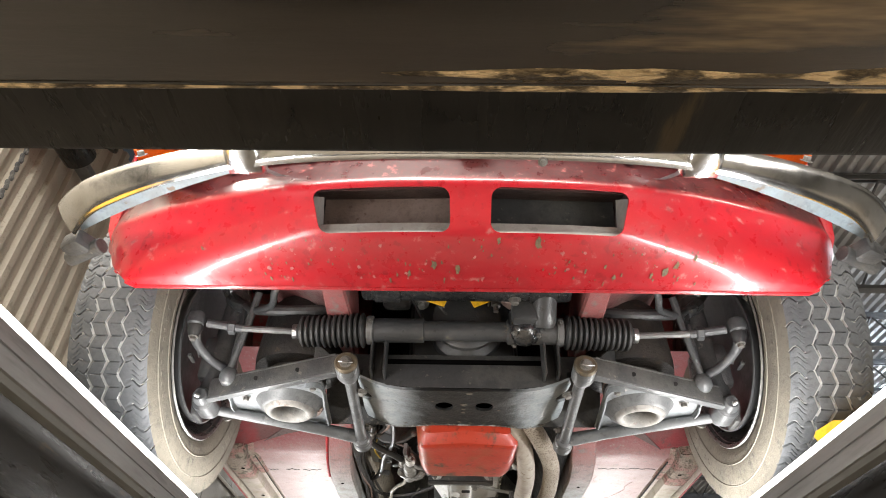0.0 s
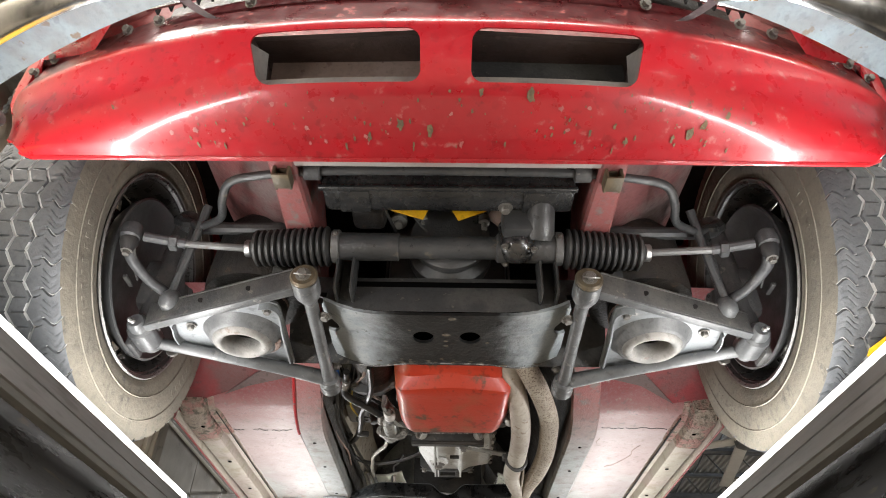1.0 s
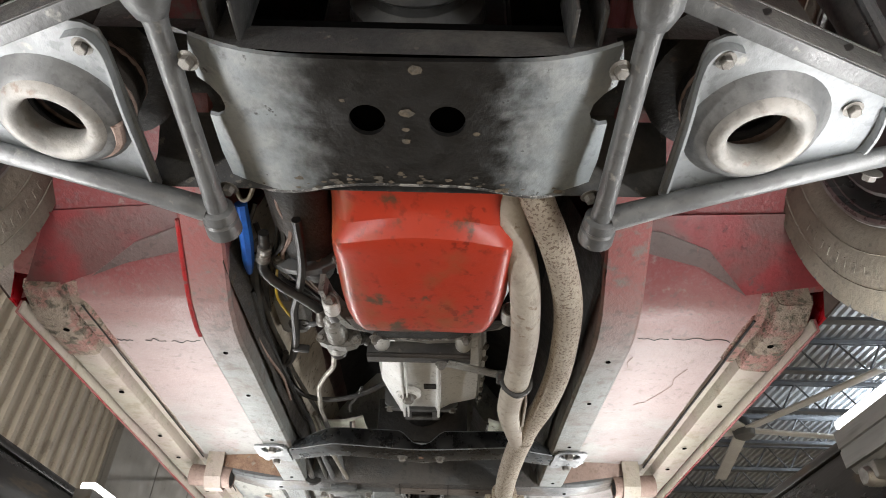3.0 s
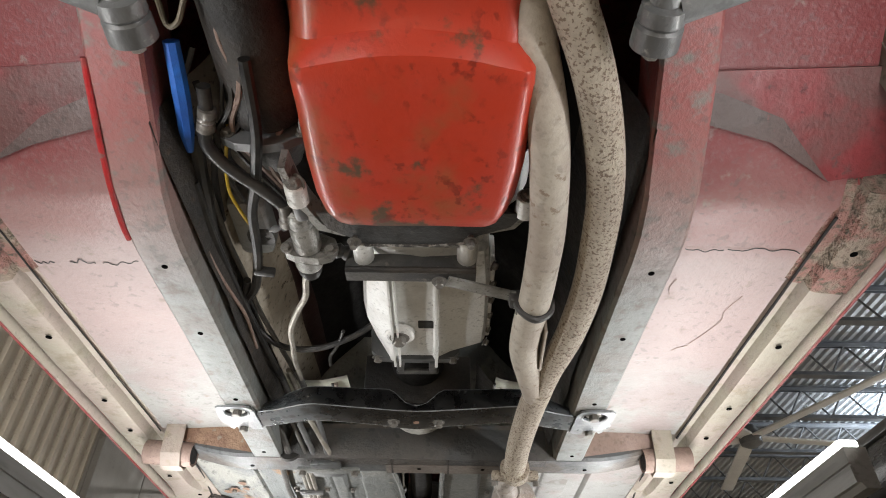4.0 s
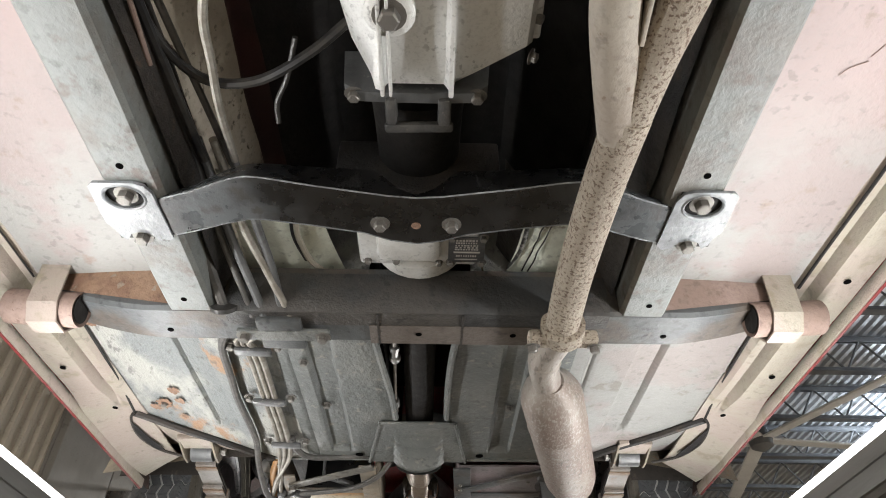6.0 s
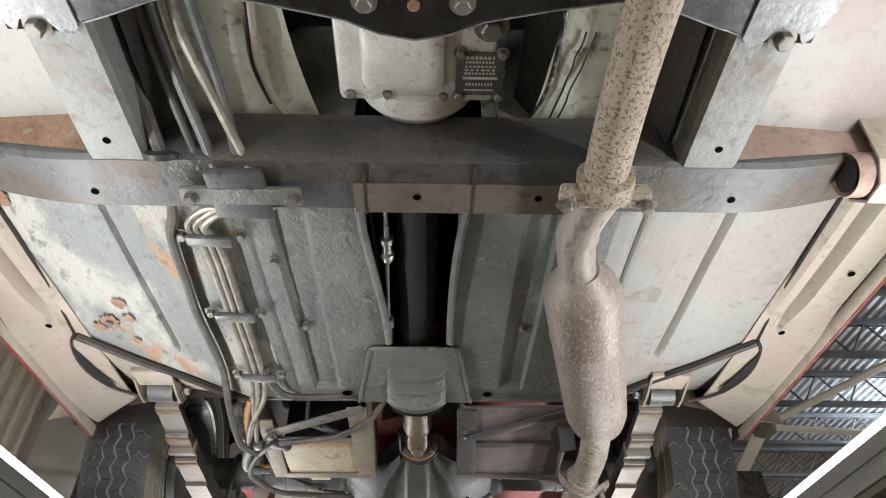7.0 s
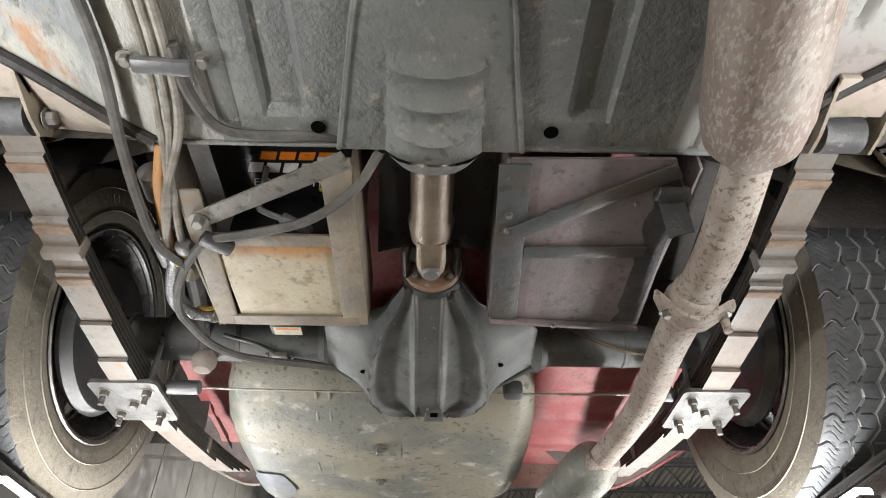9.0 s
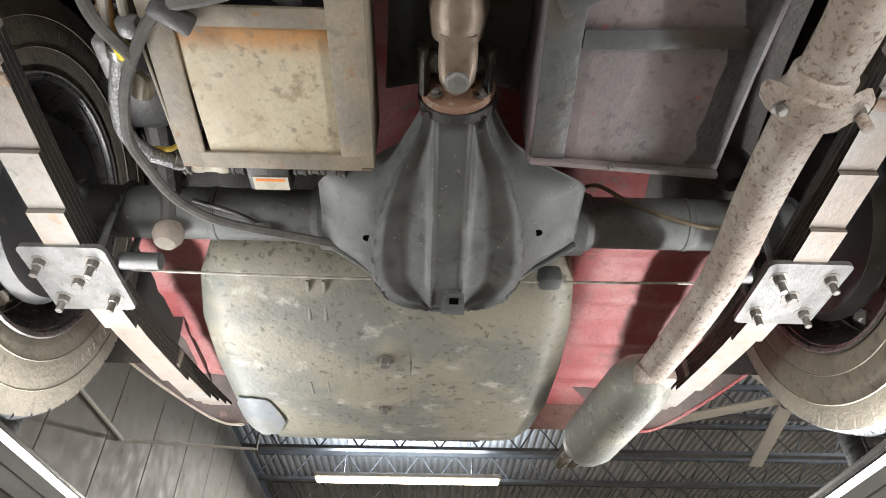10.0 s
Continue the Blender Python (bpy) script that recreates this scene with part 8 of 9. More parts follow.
part("rear_side", box(bmesh.new(), (-0.215, 3.592, 1.90), (0.22, 0.004, 0.09), 0.001), "boxframe", bl)
part("strap", bar(bmesh.new(), (-0.300, 3.348, 1.847), (-0.105, 3.245, 1.852), 0.026, 0.004, 0.001), "strapgrey", bl)
part("base_plate", box(bmesh.new(), (-0.211, 3.482, 1.8565), (0.165, 0.175, 0.004), 0.001), "boxtan", bl, "tan base plate stained with rust")
bolt(bl, (-0.297, 3.345, 1.845), (0, 0, -1), 0.013)
battery = thing("car_battery", "black car battery with printed label in a carrier", "battery", (-0.2, 3.40, 1.89))
bm = bmesh.new()
box(bm, (-0.205, 3.365, 2.022), (0.20, 0.18, 0.145), 0.006)
box(bm, (-0.205, 3.435, 1.905), (0.16, 0.045, 0.092), 0.004)
part("case", bm, "battery", battery)
skew = Matrix(((1, -0.35, 0, 0), (0, 1, 0, 0), (0, 0, 1, 0), (0, 0, 0, 1)))
bm = bmesh.new()
for k in range(5):
    box(bm, (-0.247 + 0.0235 * k, 3.351, 1.9483), (0.019, 0.017, 0.001), 0, skew)
part("label_print", bm, "ink_white", battery, "white slanted label bars", 0)
bm = bmesh.new()
for k in range(4):
    box(bm, (-0.226 + 0.0255 * k, 3.329, 1.9483), (0.021, 0.014, 0.001), 0, skew)
part("label_flash", bm, "ink_orange", battery, "orange slanted label bars", 0)
part("label_spot", box(bmesh.new(), (-0.151, 3.391, 1.9483), (0.030, 0.007, 0.001), 0), "ink_yellow", battery, "yellow label spot", 0)
tx = bpy.data.curves.new("label_text", "FONT")
tx.body, tx.size, tx.extrude, tx.align_x, tx.shear = "ECONOMY", 0.0195, 0.0003, "CENTER", 0.2
tx.materials.append(M["ink_white"])
put("label_text", tx, battery, Matrix.Translation((-0.208, 3.385, 1.9480)) @ Matrix.Rotation(radians(180), 4, "X"), "white printed word")
hook = part("hold_down_hook", tube(bmesh.new(), [(-0.232, 3.352, 1.955), (-0.230, 3.350, 1.880), (-0.222, 3.352, 1.868), (-0.196, 3.366, 1.866)], 0.0042, 8), "dusty", battery, "grey hooked hold-down rod")
part("lead_block", bar(bmesh.new(), (-0.202, 3.362, 1.868), (-0.166, 3.388, 1.866), 0.016, 0.010, 0.003), "dusty", battery, "grey cable lug")
br = part("battery_box", plate(bmesh.new(), [(0.083, 3.240), (0.272, 3.235), (0.30, 3.29), (0.312, 3.575), (0.083, 3.560)], [], Matrix.Translation((0, 0, 1.853)), 0.004), "boxpurple", car, "purple-grey closed battery box with a flat strap", 0)
part("upright_strip", bar(bmesh.new(), (0.088, 3.245, 1.850), (0.104, 3.560, 1.850), 0.038, 0.005, 0.001), "slate", br)
part("strap", bar(bmesh.new(), (0.086, 3.366, 1.844), (0.278, 3.246, 1.848), 0.024, 0.004, 0.001), "slate", br)
part("cross_strip", bar(bmesh.new(), (0.116, 3.402, 1.850), (0.278, 3.396, 1.850), 0.022, 0.004, 0.001), "slate", br)
random.seed(8)
jag = [(0.262 + random.uniform(-0.006, 0.006) + 0.012 * k / 14, 3.245 + 0.32 * k / 14) for k in range(15)]
part("dark_margin", plate(bmesh.new(), jag + [(0.306, 3.565), (0.298, 3.29), (0.272, 3.242)], [], Matrix.Translation((0, 0, 1.8515)), 0.0015), "jag", br, "dark jagged sealer along the edge", 0)
part("rear_fold", bar(bmesh.new(), (0.083, 3.562, 1.848), (0.312, 3.578, 1.848), 0.008, 0.010, 0.002), "boxpurple", br)
for s, x in ((0, 0.083), (1, 0.306)):
    part("box_side", box(bmesh.new(), (x, 3.41, 1.93), (0.004, 0.32, 0.15), 0.001), "boxpurple", br)
part("box_end", box(bmesh.new(), (0.195, 3.572, 1.93), (0.225, 0.004, 0.15), 0.001), "boxpurple", br)
for p in ((0.088, 3.325), (0.088, 3.352), (0.18, 3.567), (0.24, 3.30)):
    bolt(br, (*p, 1.845), (0, 0, -1), 0.006)

# ---- rear axle ----
ax = part("rear_axle", tube(bmesh.new(), [(-0.60, YR, 1.918), (-0.17, YR, 1.918)], 0.038, 24, soft=False), "axle", car, "dark grey live rear axle with cast differential")
part("axle_tube", tube(bmesh.new(), [(0.17, YR, 1.918), (0.60, YR, 1.918)], 0.038, 24, soft=False), "axle", ax)
for s in (-1, 1):
    part("axle_collar", cyl(bmesh.new(), (s * 0.335, YR, 1.918), (s * 0.345, YR, 1.918), 0.0395, seg=24), "axle", ax)
rows = []
for k in range(21):
    t = k / 20
    y = 3.515 + 0.290 * t
    q = min(1, max(0, (t - 0.12) / 0.70))
    w = 0.036 + 0.010 * t + 0.080 * q * q * (3 - 2 * q)
    hz = 0.030 + 0.050 * math.sin(math.pi * min(1, t * 1.05)) ** 0.8
    if t > 0.8:
        w -= 0.055 * ((t - 0.8) / 0.2) ** 1.5
    ring = []
    for j in range(28):
        a = 2 * math.pi * j / 28
        ca, sa = math.cos(a), math.sin(a)
        lowz = 0.012
        ring.append((w * math.copysign(abs(ca) ** 0.8, ca), y, 1.915 + (lowz if sa < 0 else hz) * sa * (1 if sa > 0 else 0.9)))
    rows.append(ring)
diff = part("differential", loft(bmesh.new(), rows, True, True), "axle", ax, "cast grey differential housing", 50)


HALF = ((3.512, 0.043), (3.540, 0.056), (3.564, 0.070), (3.595, 0.104), (3.615, 0.140), (3.630, 0.166), (3.642, 0.175), (3.735, 0.178), (3.752, 0.152), (3.777, 0.112), (3.800, 0.085), (3.818, 0.062), (3.832, 0.042), (3.841, 0.024), (3.846, 0.006))
BOWL = ((3.512, 0.038), (3.540, 0.050), (3.585, 0.072), (3.640, 0.091), (3.700, 0.099), (3.745, 0.098), (3.790, 0.083), (3.820, 0.056), (3.846, 0.010))
KEEL = ((3.512, 1.868), (3.560, 1.848), (3.620, 1.822), (3.690, 1.804), (3.760, 1.802), (3.810, 1.810), (3.846, 1.830))


def at(y, table):
    for (ya, wa), (yb, wb) in zip(table, table[1:]):
        if y <= yb:
            t = max(0.0, (y - ya) / (yb - ya))
            return wa + (wb - wa) * t
    return table[-1][1]


def diff_skin(u, v):
    """Cast underside: flat middle band, a bowl with a curved ridge round it, wings out to the axle tubes."""
    y = 3.512 + 0.334 * v
    w, zc = at(y, HALF), at(y, KEEL)
    bw = min(at(y, BOWL), w * 0.86)
    x = u * w
    d = abs(x + 0.004)
    ze = 1.884 - 0.048 * max(0.0, min(1.0, (y - 3.70) / 0.11))
    hollow = 0.013 * min(1.0, max(0.0, (y - 3.53) / 0.05)) * min(1.0, max(0.0, (3.846 - y) / 0.04))
    if d < bw:
        q = max(0.0, (d - 0.020) / max(0.004, bw - 0.020))
        z = zc + hollow * min(1.0, q * 2.4) ** 0.8 * (1 - 0.55 * max(0.0, q - 0.5) * 2) - 0.004 * math.exp(-((d - 0.022) / 0.0035) ** 2)
        z -= 0.010 * math.exp(-((q - 1.0) / 0.10) ** 2)
    else:
        q = (d - bw) / max(0.004, w - bw)
        z0 = zc + hollow * 0.45 - 0.010
        z = z0 + (ze - z0) * min(1.0, max(0.0, q)) ** 0.55
    z += 0.0012 * noise.noise(Vector((x * 40, y * 40, 6)))
    return (x - 0.004, y, z)


part("keel", sheet(diff_skin, -1, 1, 110, 0, 1, 72), "axle", diff, "ribbed lower casting with swept wings", 50)
boss = [(-0.013, 3.800), (-0.010, 3.768), (-0.005, 3.762), (0.011, 3.762), (0.016, 3.768), (0.019, 3.800), (0.020, 3.826), (-0.014, 3.826)]
part("plug_boss", plate(bmesh.new(), boss, [], Matrix.Translation((0.0, 0.0, 1.796)), 0.010, lambda x, y: 0.35 * max(0.0, y - 3.80)), "axle", diff, "", 20)
part("plug_square", box(bmesh.new(), (0.003, 3.779, 1.7952), (0.013, 0.013, 0.002), 0.0005), "hole", diff, "square socket of the drain plug", 0)
for x in (-0.113, 0.110):
    part("side_hole", lathe(bmesh.new(), [(0.001, 0), (0.0058, 0), (0.0058, 0.001), (0.001, 0.001)], Matrix.Translation((x, 3.682, diff_skin((x + 0.004) / at(3.682, HALF), 0.509)[2] - 0.003)), 14), "hole", diff, "", 0)
part("pinion_nose", turn((-0.002, 3.500, 1.900), (0.0, 3.56, 1.908), [(0.03, 0), (0.044, 0.05), (0.046, 0.2), (0.040, 0.3), (0.042, 1)], 24), "dustydark", diff)
rim_pts = [diff_skin(-1, 0.67 + 0.33 * k / 16) for k in range(17)] + [diff_skin(1, 1.0 - 0.33 * k / 16) for k in range(17)]
part("housing_flange", tube(bmesh.new(), [(x, y, z - 0.001) for x, y, z in rim_pts], 0.0050, 8, 2), "axle", diff)
for s in (-1, 1):
    part("axle_bell", turn((s * 0.06, YR, 1.918), (s * 0.20, YR, 1.918), [(0.060, 0), (0.056, 0.4), (0.050, 0.75), (0.049, 0.85), (0.049, 0.92), (0.044, 0.93), (0.042, 1)], 28), "axle", diff)
    # leaf spring
    def leaf_z(y):
        q = (y - YR) / 0.54
        return 1.838 + 0.030 * q * q + (0.012 * max(0, -q - 0.8) if q < 0 else 0.03 * max(0, q - 0.3))
    def leaf_x(y):
        return CX + s * (0.478 - 0.020 * (YR - y) / 0.54 if y < YR else 0.478 - 0.036 * (y - YR) / 0.54)
    spr = None
    for i, (a0, a1) in enumerate(((0.535, 0.56), (0.49, 0.53), (0.40, 0.49), (0.31, 0.45), (0.205, 0.34), (0.12, 0.13))):
        rows = []
        n = 24
        for k in range(n + 1):
            y = YR - a0 + (a0 + a1) * k / n
            zc = leaf_z(y) - 0.0078 * i + 0.004
            w = 0.0225
            rows.append([(leaf_x(y) - w, y, zc - 0.0032), (leaf_x(y) + w, y, zc - 0.0032), (leaf_x(y) + w, y, zc + 0.0032), (leaf_x(y) - w, y, zc + 0.0032)])
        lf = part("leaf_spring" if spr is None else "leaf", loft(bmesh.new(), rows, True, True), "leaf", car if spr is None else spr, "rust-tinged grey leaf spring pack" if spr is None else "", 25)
        # grime and shade on the flanks, put into a darker colour by face
        lf.data.materials.append(M["seal_shade_dark"])
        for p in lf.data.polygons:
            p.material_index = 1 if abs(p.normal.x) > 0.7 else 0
        spr = spr or lf
        if i in (1, 2, 3):
            for yy in (YR - a0 + 0.006, ):
                part("interleaf", box(bmesh.new(), (leaf_x(yy), yy + 0.01, leaf_z(yy) - 0.0078 * i - 0.001), (0.047, 0.014, 0.004), 0.001), "leafrust", spr)
    hx = s * 0.458 - 0.012
    part("spring_eye", turn((hx - 0.024, 3.205, 1.866), (hx + 0.024, 3.205, 1.866), [(0.014, 0), (0.021, 0.03), (0.021, 0.97), (0.014, 1)], 22), "dusty", spr)
    for yy in (3.40, 4.03):
        part("spring_clip", box(bmesh.new(), (leaf_x(yy), yy, leaf_z(yy) - 0.010), (0.052, 0.016, 0.032), 0.003), "leaf", spr)
    # hanger bracket
    hg = part("spring_hanger", box(bmesh.new(), (hx, 3.150, 1.865), (0.070, 0.050, 0.012), 0.003), "cream", car, "folded steel spring hanger")
    for o in (-0.033, 0.033):
        bm = bmesh.new()
        m4 = Matrix.Translation((hx + o - 0.002, 0, 0)) @ Matrix(((0, 0, 1, 0), (1, 0, 0, 0), (0, 1, 0, 0), (0, 0, 0, 1)))
        plate(bm, [(3.125, 1.875), (3.13, 1.862), (3.19, 1.846), (3.215, 1.845), (3.228, 1.86), (3.235, 1.905), (3.18, 1.90)], [], m4, 0.004)
        part("cheek", bm, "boxframe", hg, "", 0)
    bolt(hg, (hx - s * 0.037, 3.206, 1.866), (-s, 0, 0), 0.013)
    # axle plate, studs and u-bolts
    px = CX + s * 0.480
    ub = part("axle_plate", plate(bmesh.new(), round_rect(px - 0.055, 3.682, px + 0.055, 3.818, 0.010), [], Matrix.Translation((0, 0, 1.796)), 0.007), "plate", car, "pale steel spring plate with four studs", 20)
    for dx in (-0.034, 0.034):
        for dy in (-0.039, 0.039):
            bolt(ub, (px + dx, 3.750 + dy, 1.797), (0, 0, -1), 0.013)
            part("stud", cyl(bmesh.new(), (px + dx, 3.750 + dy, 1.796), (px + dx, 3.750 + dy, 1.772), 0.0048), "bolt", ub)
        part("u_bolt", tube(bmesh.new(), [(px + dx, 3.712, 1.80), (px + dx, 3.706, 1.91), (px + dx, 3.725, 1.955), (px + dx, 3.765, 1.955), (px + dx, 3.786, 1.91), (px + dx, 3.792, 1.80)], 0.005, 8), "dusty", ub)
    bolt(ub, (px, 3.752, 1.797), (0, 0, -1), 0.013)
    part("shock_mount", cyl(bmesh.new(), (px - s * 0.055, 3.73, 1.815), (px - s * 0.11, 3.73, 1.815), 0.012), "dusty", ub)
    # brake drum and backplate
    mm = Matrix.Translation((CX + s * 0.575, YR, HUB - 0.006)) @ Matrix.Rotation(radians(-90 * s), 4, "Y")
    dr = part("rear_backplate", lathe(bmesh.new(), [(0.03, -0.03), (0.06, -0.028), (0.075, -0.012), (0.115, -0.008), (0.133, -0.006), (0.138, 0.004), (0.128, 0.02), (0.03, 0.02)], mm, 44), "shield", ax, "black brake backplate")
    part("wheel_cylinder", box(bmesh.new(), (CX + s * 0.552, 3.69, 1.94), (0.04, 0.055, 0.05), 0.014), "dusty", dr, "grey wheel cylinder")
    for dz in (-0.012, 0.015):
        bolt(dr, (CX + s * 0.530, 3.68 + dz, 1.935), (-s, 0, 0), 0.010)
    part("brake_lever", tube(bmesh.new(), [(CX + s * 0.56, 3.80, 1.865), (CX + s * 0.535, 3.80, 1.852), (CX + s * 0.51, 3.79, 1.845)], 0.006, 8), "steel", dr)
    bolt(dr, (CX + s * 0.556, 3.80, 1.862), (-s, 0, -0.2), 0.014)
    # lever damper arm and rebound buffer
    part("bump_stop", turn((s * 0.43, YR - 0.02, 2.05), (s * 0.43, YR - 0.02, 1.985), [(0.03, 0), (0.035, 0.3), (0.028, 0.8), (0.015, 1)], 16), "rubber", car)
part("damper_ball", lathe(bmesh.new(), [(0.004, -0.022), (0.014, -0.018), (0.021, -0.006), (0.021, 0.006), (0.012, 0.02)], Matrix.Translation((-0.395, 3.735, 1.868)), 18), "cream", ax, "pale damper link ball")
part("damper_link", tube(bmesh.new(), [(-0.395, 3.735, 1.875), (-0.40, 3.70, 1.93), (-0.41, 3.62, 1.985)], [0.012, 0.016, 0.02], 10), "dustydark", ax)
part("damper_body", box(bmesh.new(), (-0.42, 3.58, 1.99), (0.08, 0.10, 0.07), 0.02), "black", car)
part("balance_rod", tube(bmesh.new(), [(-0.52, 3.79, 1.848), (-0.2, 3.80, 1.848), (0.13, 3.80, 1.848), (0.53, 3.79, 1.848)], 0.0020, 6), "pipe", ax, "thin steel hand-brake rod")
part("balance_lever", box(bmesh.new(), (0.145, 3.80, 1.856), (0.035, 0.03, 0.03), 0.008), "axle", ax)
wire("axle_brake_pipe", ax, [(-0.36, 3.700, 1.900), (-0.30, 3.712, 1.888), (-0.25, 3.735, 1.876), (-0.2, 3.745, 1.872), (-0.13, 3.775, 1.868)], 0.0035, "wire")
part("pipe_union", box(bmesh.new(), (-0.265, 3.728, 1.876), (0.026, 0.014, 0.012), 0.003), "castgrey", ax, "small brake pipe union")
for x in (-0.284, -0.246):
    bolt(ax, (x, 3.728 + 0.2 * (x + 0.265), 1.876), (1 if x > -0.26 else -1, 0.1, 0), 0.0055, "union_nut")
wire("axle_brake_pipe", ax, [(0.16, 3.70, 1.91), (0.20, 3.69, 1.94), (0.26, 3.705, 1.915), (0.34, 3.71, 1.885), (0.40, 3.715, 1.886)], 0.003, "brass", "thin brake pipe")

# handbrake cable looping from the tunnel to the axle
wire("brake_cable", car, [(-0.068, 3.245, 1.868), (-0.10, 3.29, 1.848), (-0.16, 3.335, 1.838), (-0.235, 3.362, 1.838), (-0.294, 3.379, 1.838), (-0.334, 3.429, 1.838), (-0.361, 3.484, 1.838), (-0.374, 3.537, 1.838), (-0.369, 3.573, 1.838), (-0.354, 3.627, 1.840), (-0.326, 3.666, 1.843), (-0.285, 3.692, 1.848), (-0.21, 3.722, 1.856), (-0.12, 3.758, 1.866)], 0.0062, "greyhose", "grey sheathed hand-brake cable")
part("cable_clip", bar(bmesh.new(), (-0.300, 3.37, 1.838), (-0.265, 3.395, 1.838), 0.022, 0.014, 0.004), "rubber", car)
# fuel lines and pump beside the carrier
wire("fuel_line", car, [(-0.315, 3.25, 1.86), (-0.318, 3.30, 1.85), (-0.328, 3.36, 1.848), (-0.336, 3.41, 1.85)], 0.005, "pipe")
pump = part("fuel_pump", box(bmesh.new(), (-0.236, 3.620, 1.882), (0.054, 0.046, 0.034), 0.005), "black", car, "small black electric fuel pump with pale label")
part("label", box(bmesh.new(), (-0.234, 3.628, 1.8643), (0.044, 0.022, 0.001), 0), "paper", pump, "pale printed label", 0)
part("label_print", box(bmesh.new(), (-0.234, 3.622, 1.8636), (0.036, 0.004, 0.0006), 0), "ink_orange", pump, "", 0)
for xa, xb, r, mt in ((-0.266, -0.284, 0.0105, "black"), (-0.286, -0.333, 0.0095, "paper"), (-0.333, -0.343, 0.0120, "bolt"), (-0.207, -0.188, 0.0095, "black"), (-0.188, -0.172, 0.0080, "bolt"), (-0.172, -0.150, 0.0085, "dustydark"), (-0.150, -0.140, 0.0105, "bolt")):
    part("union", turn((xa, 3.614, 1.879), (xb, 3.614, 1.879), [(r * 0.8, 0), (r, 0.08), (r, 0.28), (r * 0.86, 0.34), (r * 0.86, 0.66), (r, 0.72), (r, 0.92), (r * 0.8, 1)], 8 if r > 0.0095 else 14), mt, pump)
wire("braided_hose", car, [(-0.352, 3.395, 1.872), (-0.358, 3.44, 1.862), (-0.376, 3.49, 1.856), (-0.386, 3.54, 1.856), (-0.378, 3.575, 1.862), (-0.358, 3.598, 1.872), (-0.336, 3.612, 1.878)], 0.0095, "silverhose", "silver braided fuel hose", 14)
for p, q in (((-0.3585, 3.436, 1.862), (-0.3605, 3.446, 1.861)), ((-0.352, 3.601, 1.874), (-0.344, 3.607, 1.877))):
    part("hose_clip", cyl(bmesh.new(), p, q, 0.0115), "steel", car, "bright hose clip")
wire("pale_hose", car, [(-0.318, 3.24, 1.868), (-0.336, 3.30, 1.858), (-0.348, 3.37, 1.852), (-0.352, 3.405, 1.851), (-0.349, 3.430, 1.850)], 0.0078, "boxtan", "yellowed translucent hose", 12)
part("hose_tip", cyl(bmesh.new(), (-0.349, 3.424, 1.850), (-0.346, 3.438, 1.849), 0.0085), "ink_yellow", car, "yellow hose tip")
part("vent_bracket", box(bmesh.new(), (-0.386, 3.462, 1.895), (0.016, 0.050, 0.040), 0.004), "plate", car, "pale steel bracket")
part("vent_disc", turn((-0.362, 3.494, 1.874), (-0.358, 3.497, 1.884), [(0.008, 0), (0.016, 0.1), (0.017, 0.8), (0.012, 1)], 20), "paper", car, "pale round cap")
wire("stub_hose", car, [(-0.336, 3.574, 1.872), (-0.352, 3.584, 1.874), (-0.370, 3.585, 1.876)], 0.0035, "yellow_wire", "thin yellow tube")
part("filter", turn((-0.345, 3.285, 1.875), (-0.345, 3.335, 1.872), [(0.008, 0), (0.020, 0.12), (0.020, 0.85), (0.008, 1)], 18), "steel", car, "bright inline filter")
for x, y, z in ((-0.335, 3.245, 1.875), (-0.36, 3.40, 1.86), (-0.33, 3.40, 1.845)):
    part("hose_fitting", box(bmesh.new(), (x, y, z), (0.022, 0.022, 0.018), 0.005), "dusty", car)

# ---- fuel tank, boot floor, tail ----
rows = []
for y, z, w0, w1, r in ((3.800, 1.945, -0.335, 0.165, 0.02), (3.808, 1.905, -0.365, 0.182, 0.03), (3.85, 1.855, -0.385, 0.195, 0.04), (3.93, 1.834, -0.397, 0.203, 0.045), (4.05, 1.828, -0.402, 0.207, 0.045), (4.20, 1.830, -0.402, 0.206, 0.045), (4.30, 1.836, -0.390, 0.196, 0.045), (4.355, 1.848, -0.372, 0.182, 0.04), (4.38, 1.885, -0.350, 0.165, 0.03)):
    row = [(w0, y, 1.965), (w0, y, z + r)]
    for k in range(6):
        a = radians(180 + 90 * k / 5)
        row.append((w0 + r * 1.3 + r * 1.3 * math.cos(a), y, z + r + r * math.sin(a)))
    for k in range(1, 12):
        x = w0 + r * 1.3 + (w1 - w0 - 2.6 * r) * k / 12
        row.append((x, y, z - 0.003 * math.sin(math.pi * k / 12) + 0.002 * noise.noise(Vector((x * 12, y * 12, 5)))))
    for k in range(6):
        a = radians(270 + 90 * k / 5)
        row.append((w1 - r * 1.3 + r * 1.3 * math.cos(a), y, z + r + r * math.sin(a)))
    row += [(w1, y, z + r), (w1, y, 1.965)]
    rows.append(row)
tank = part("fuel_tank", loft(bmesh.new(), rows, False, True), "tank", car, "stained grey-beige steel fuel tank", 50)
for x, y0, y1 in ((-0.215, 3.83, 3.90), (-0.19, 3.83, 3.90), (-0.235, 4.075, 4.12), (-0.205, 4.07, 4.115), (0.03, 4.06, 4.10), (0.055, 4.055, 4.095)):
    zz = 1.852 if y1 < 3.95 else 1.829
    part("pressed_rib", bar(bmesh.new(), (x, y0, zz + (0.012 if y1 < 3.95 else 0)), (x, y1, zz - (0.012 if y1 < 3.95 else 0)), 0.006, 0.006, 0.002), "tank", tank)
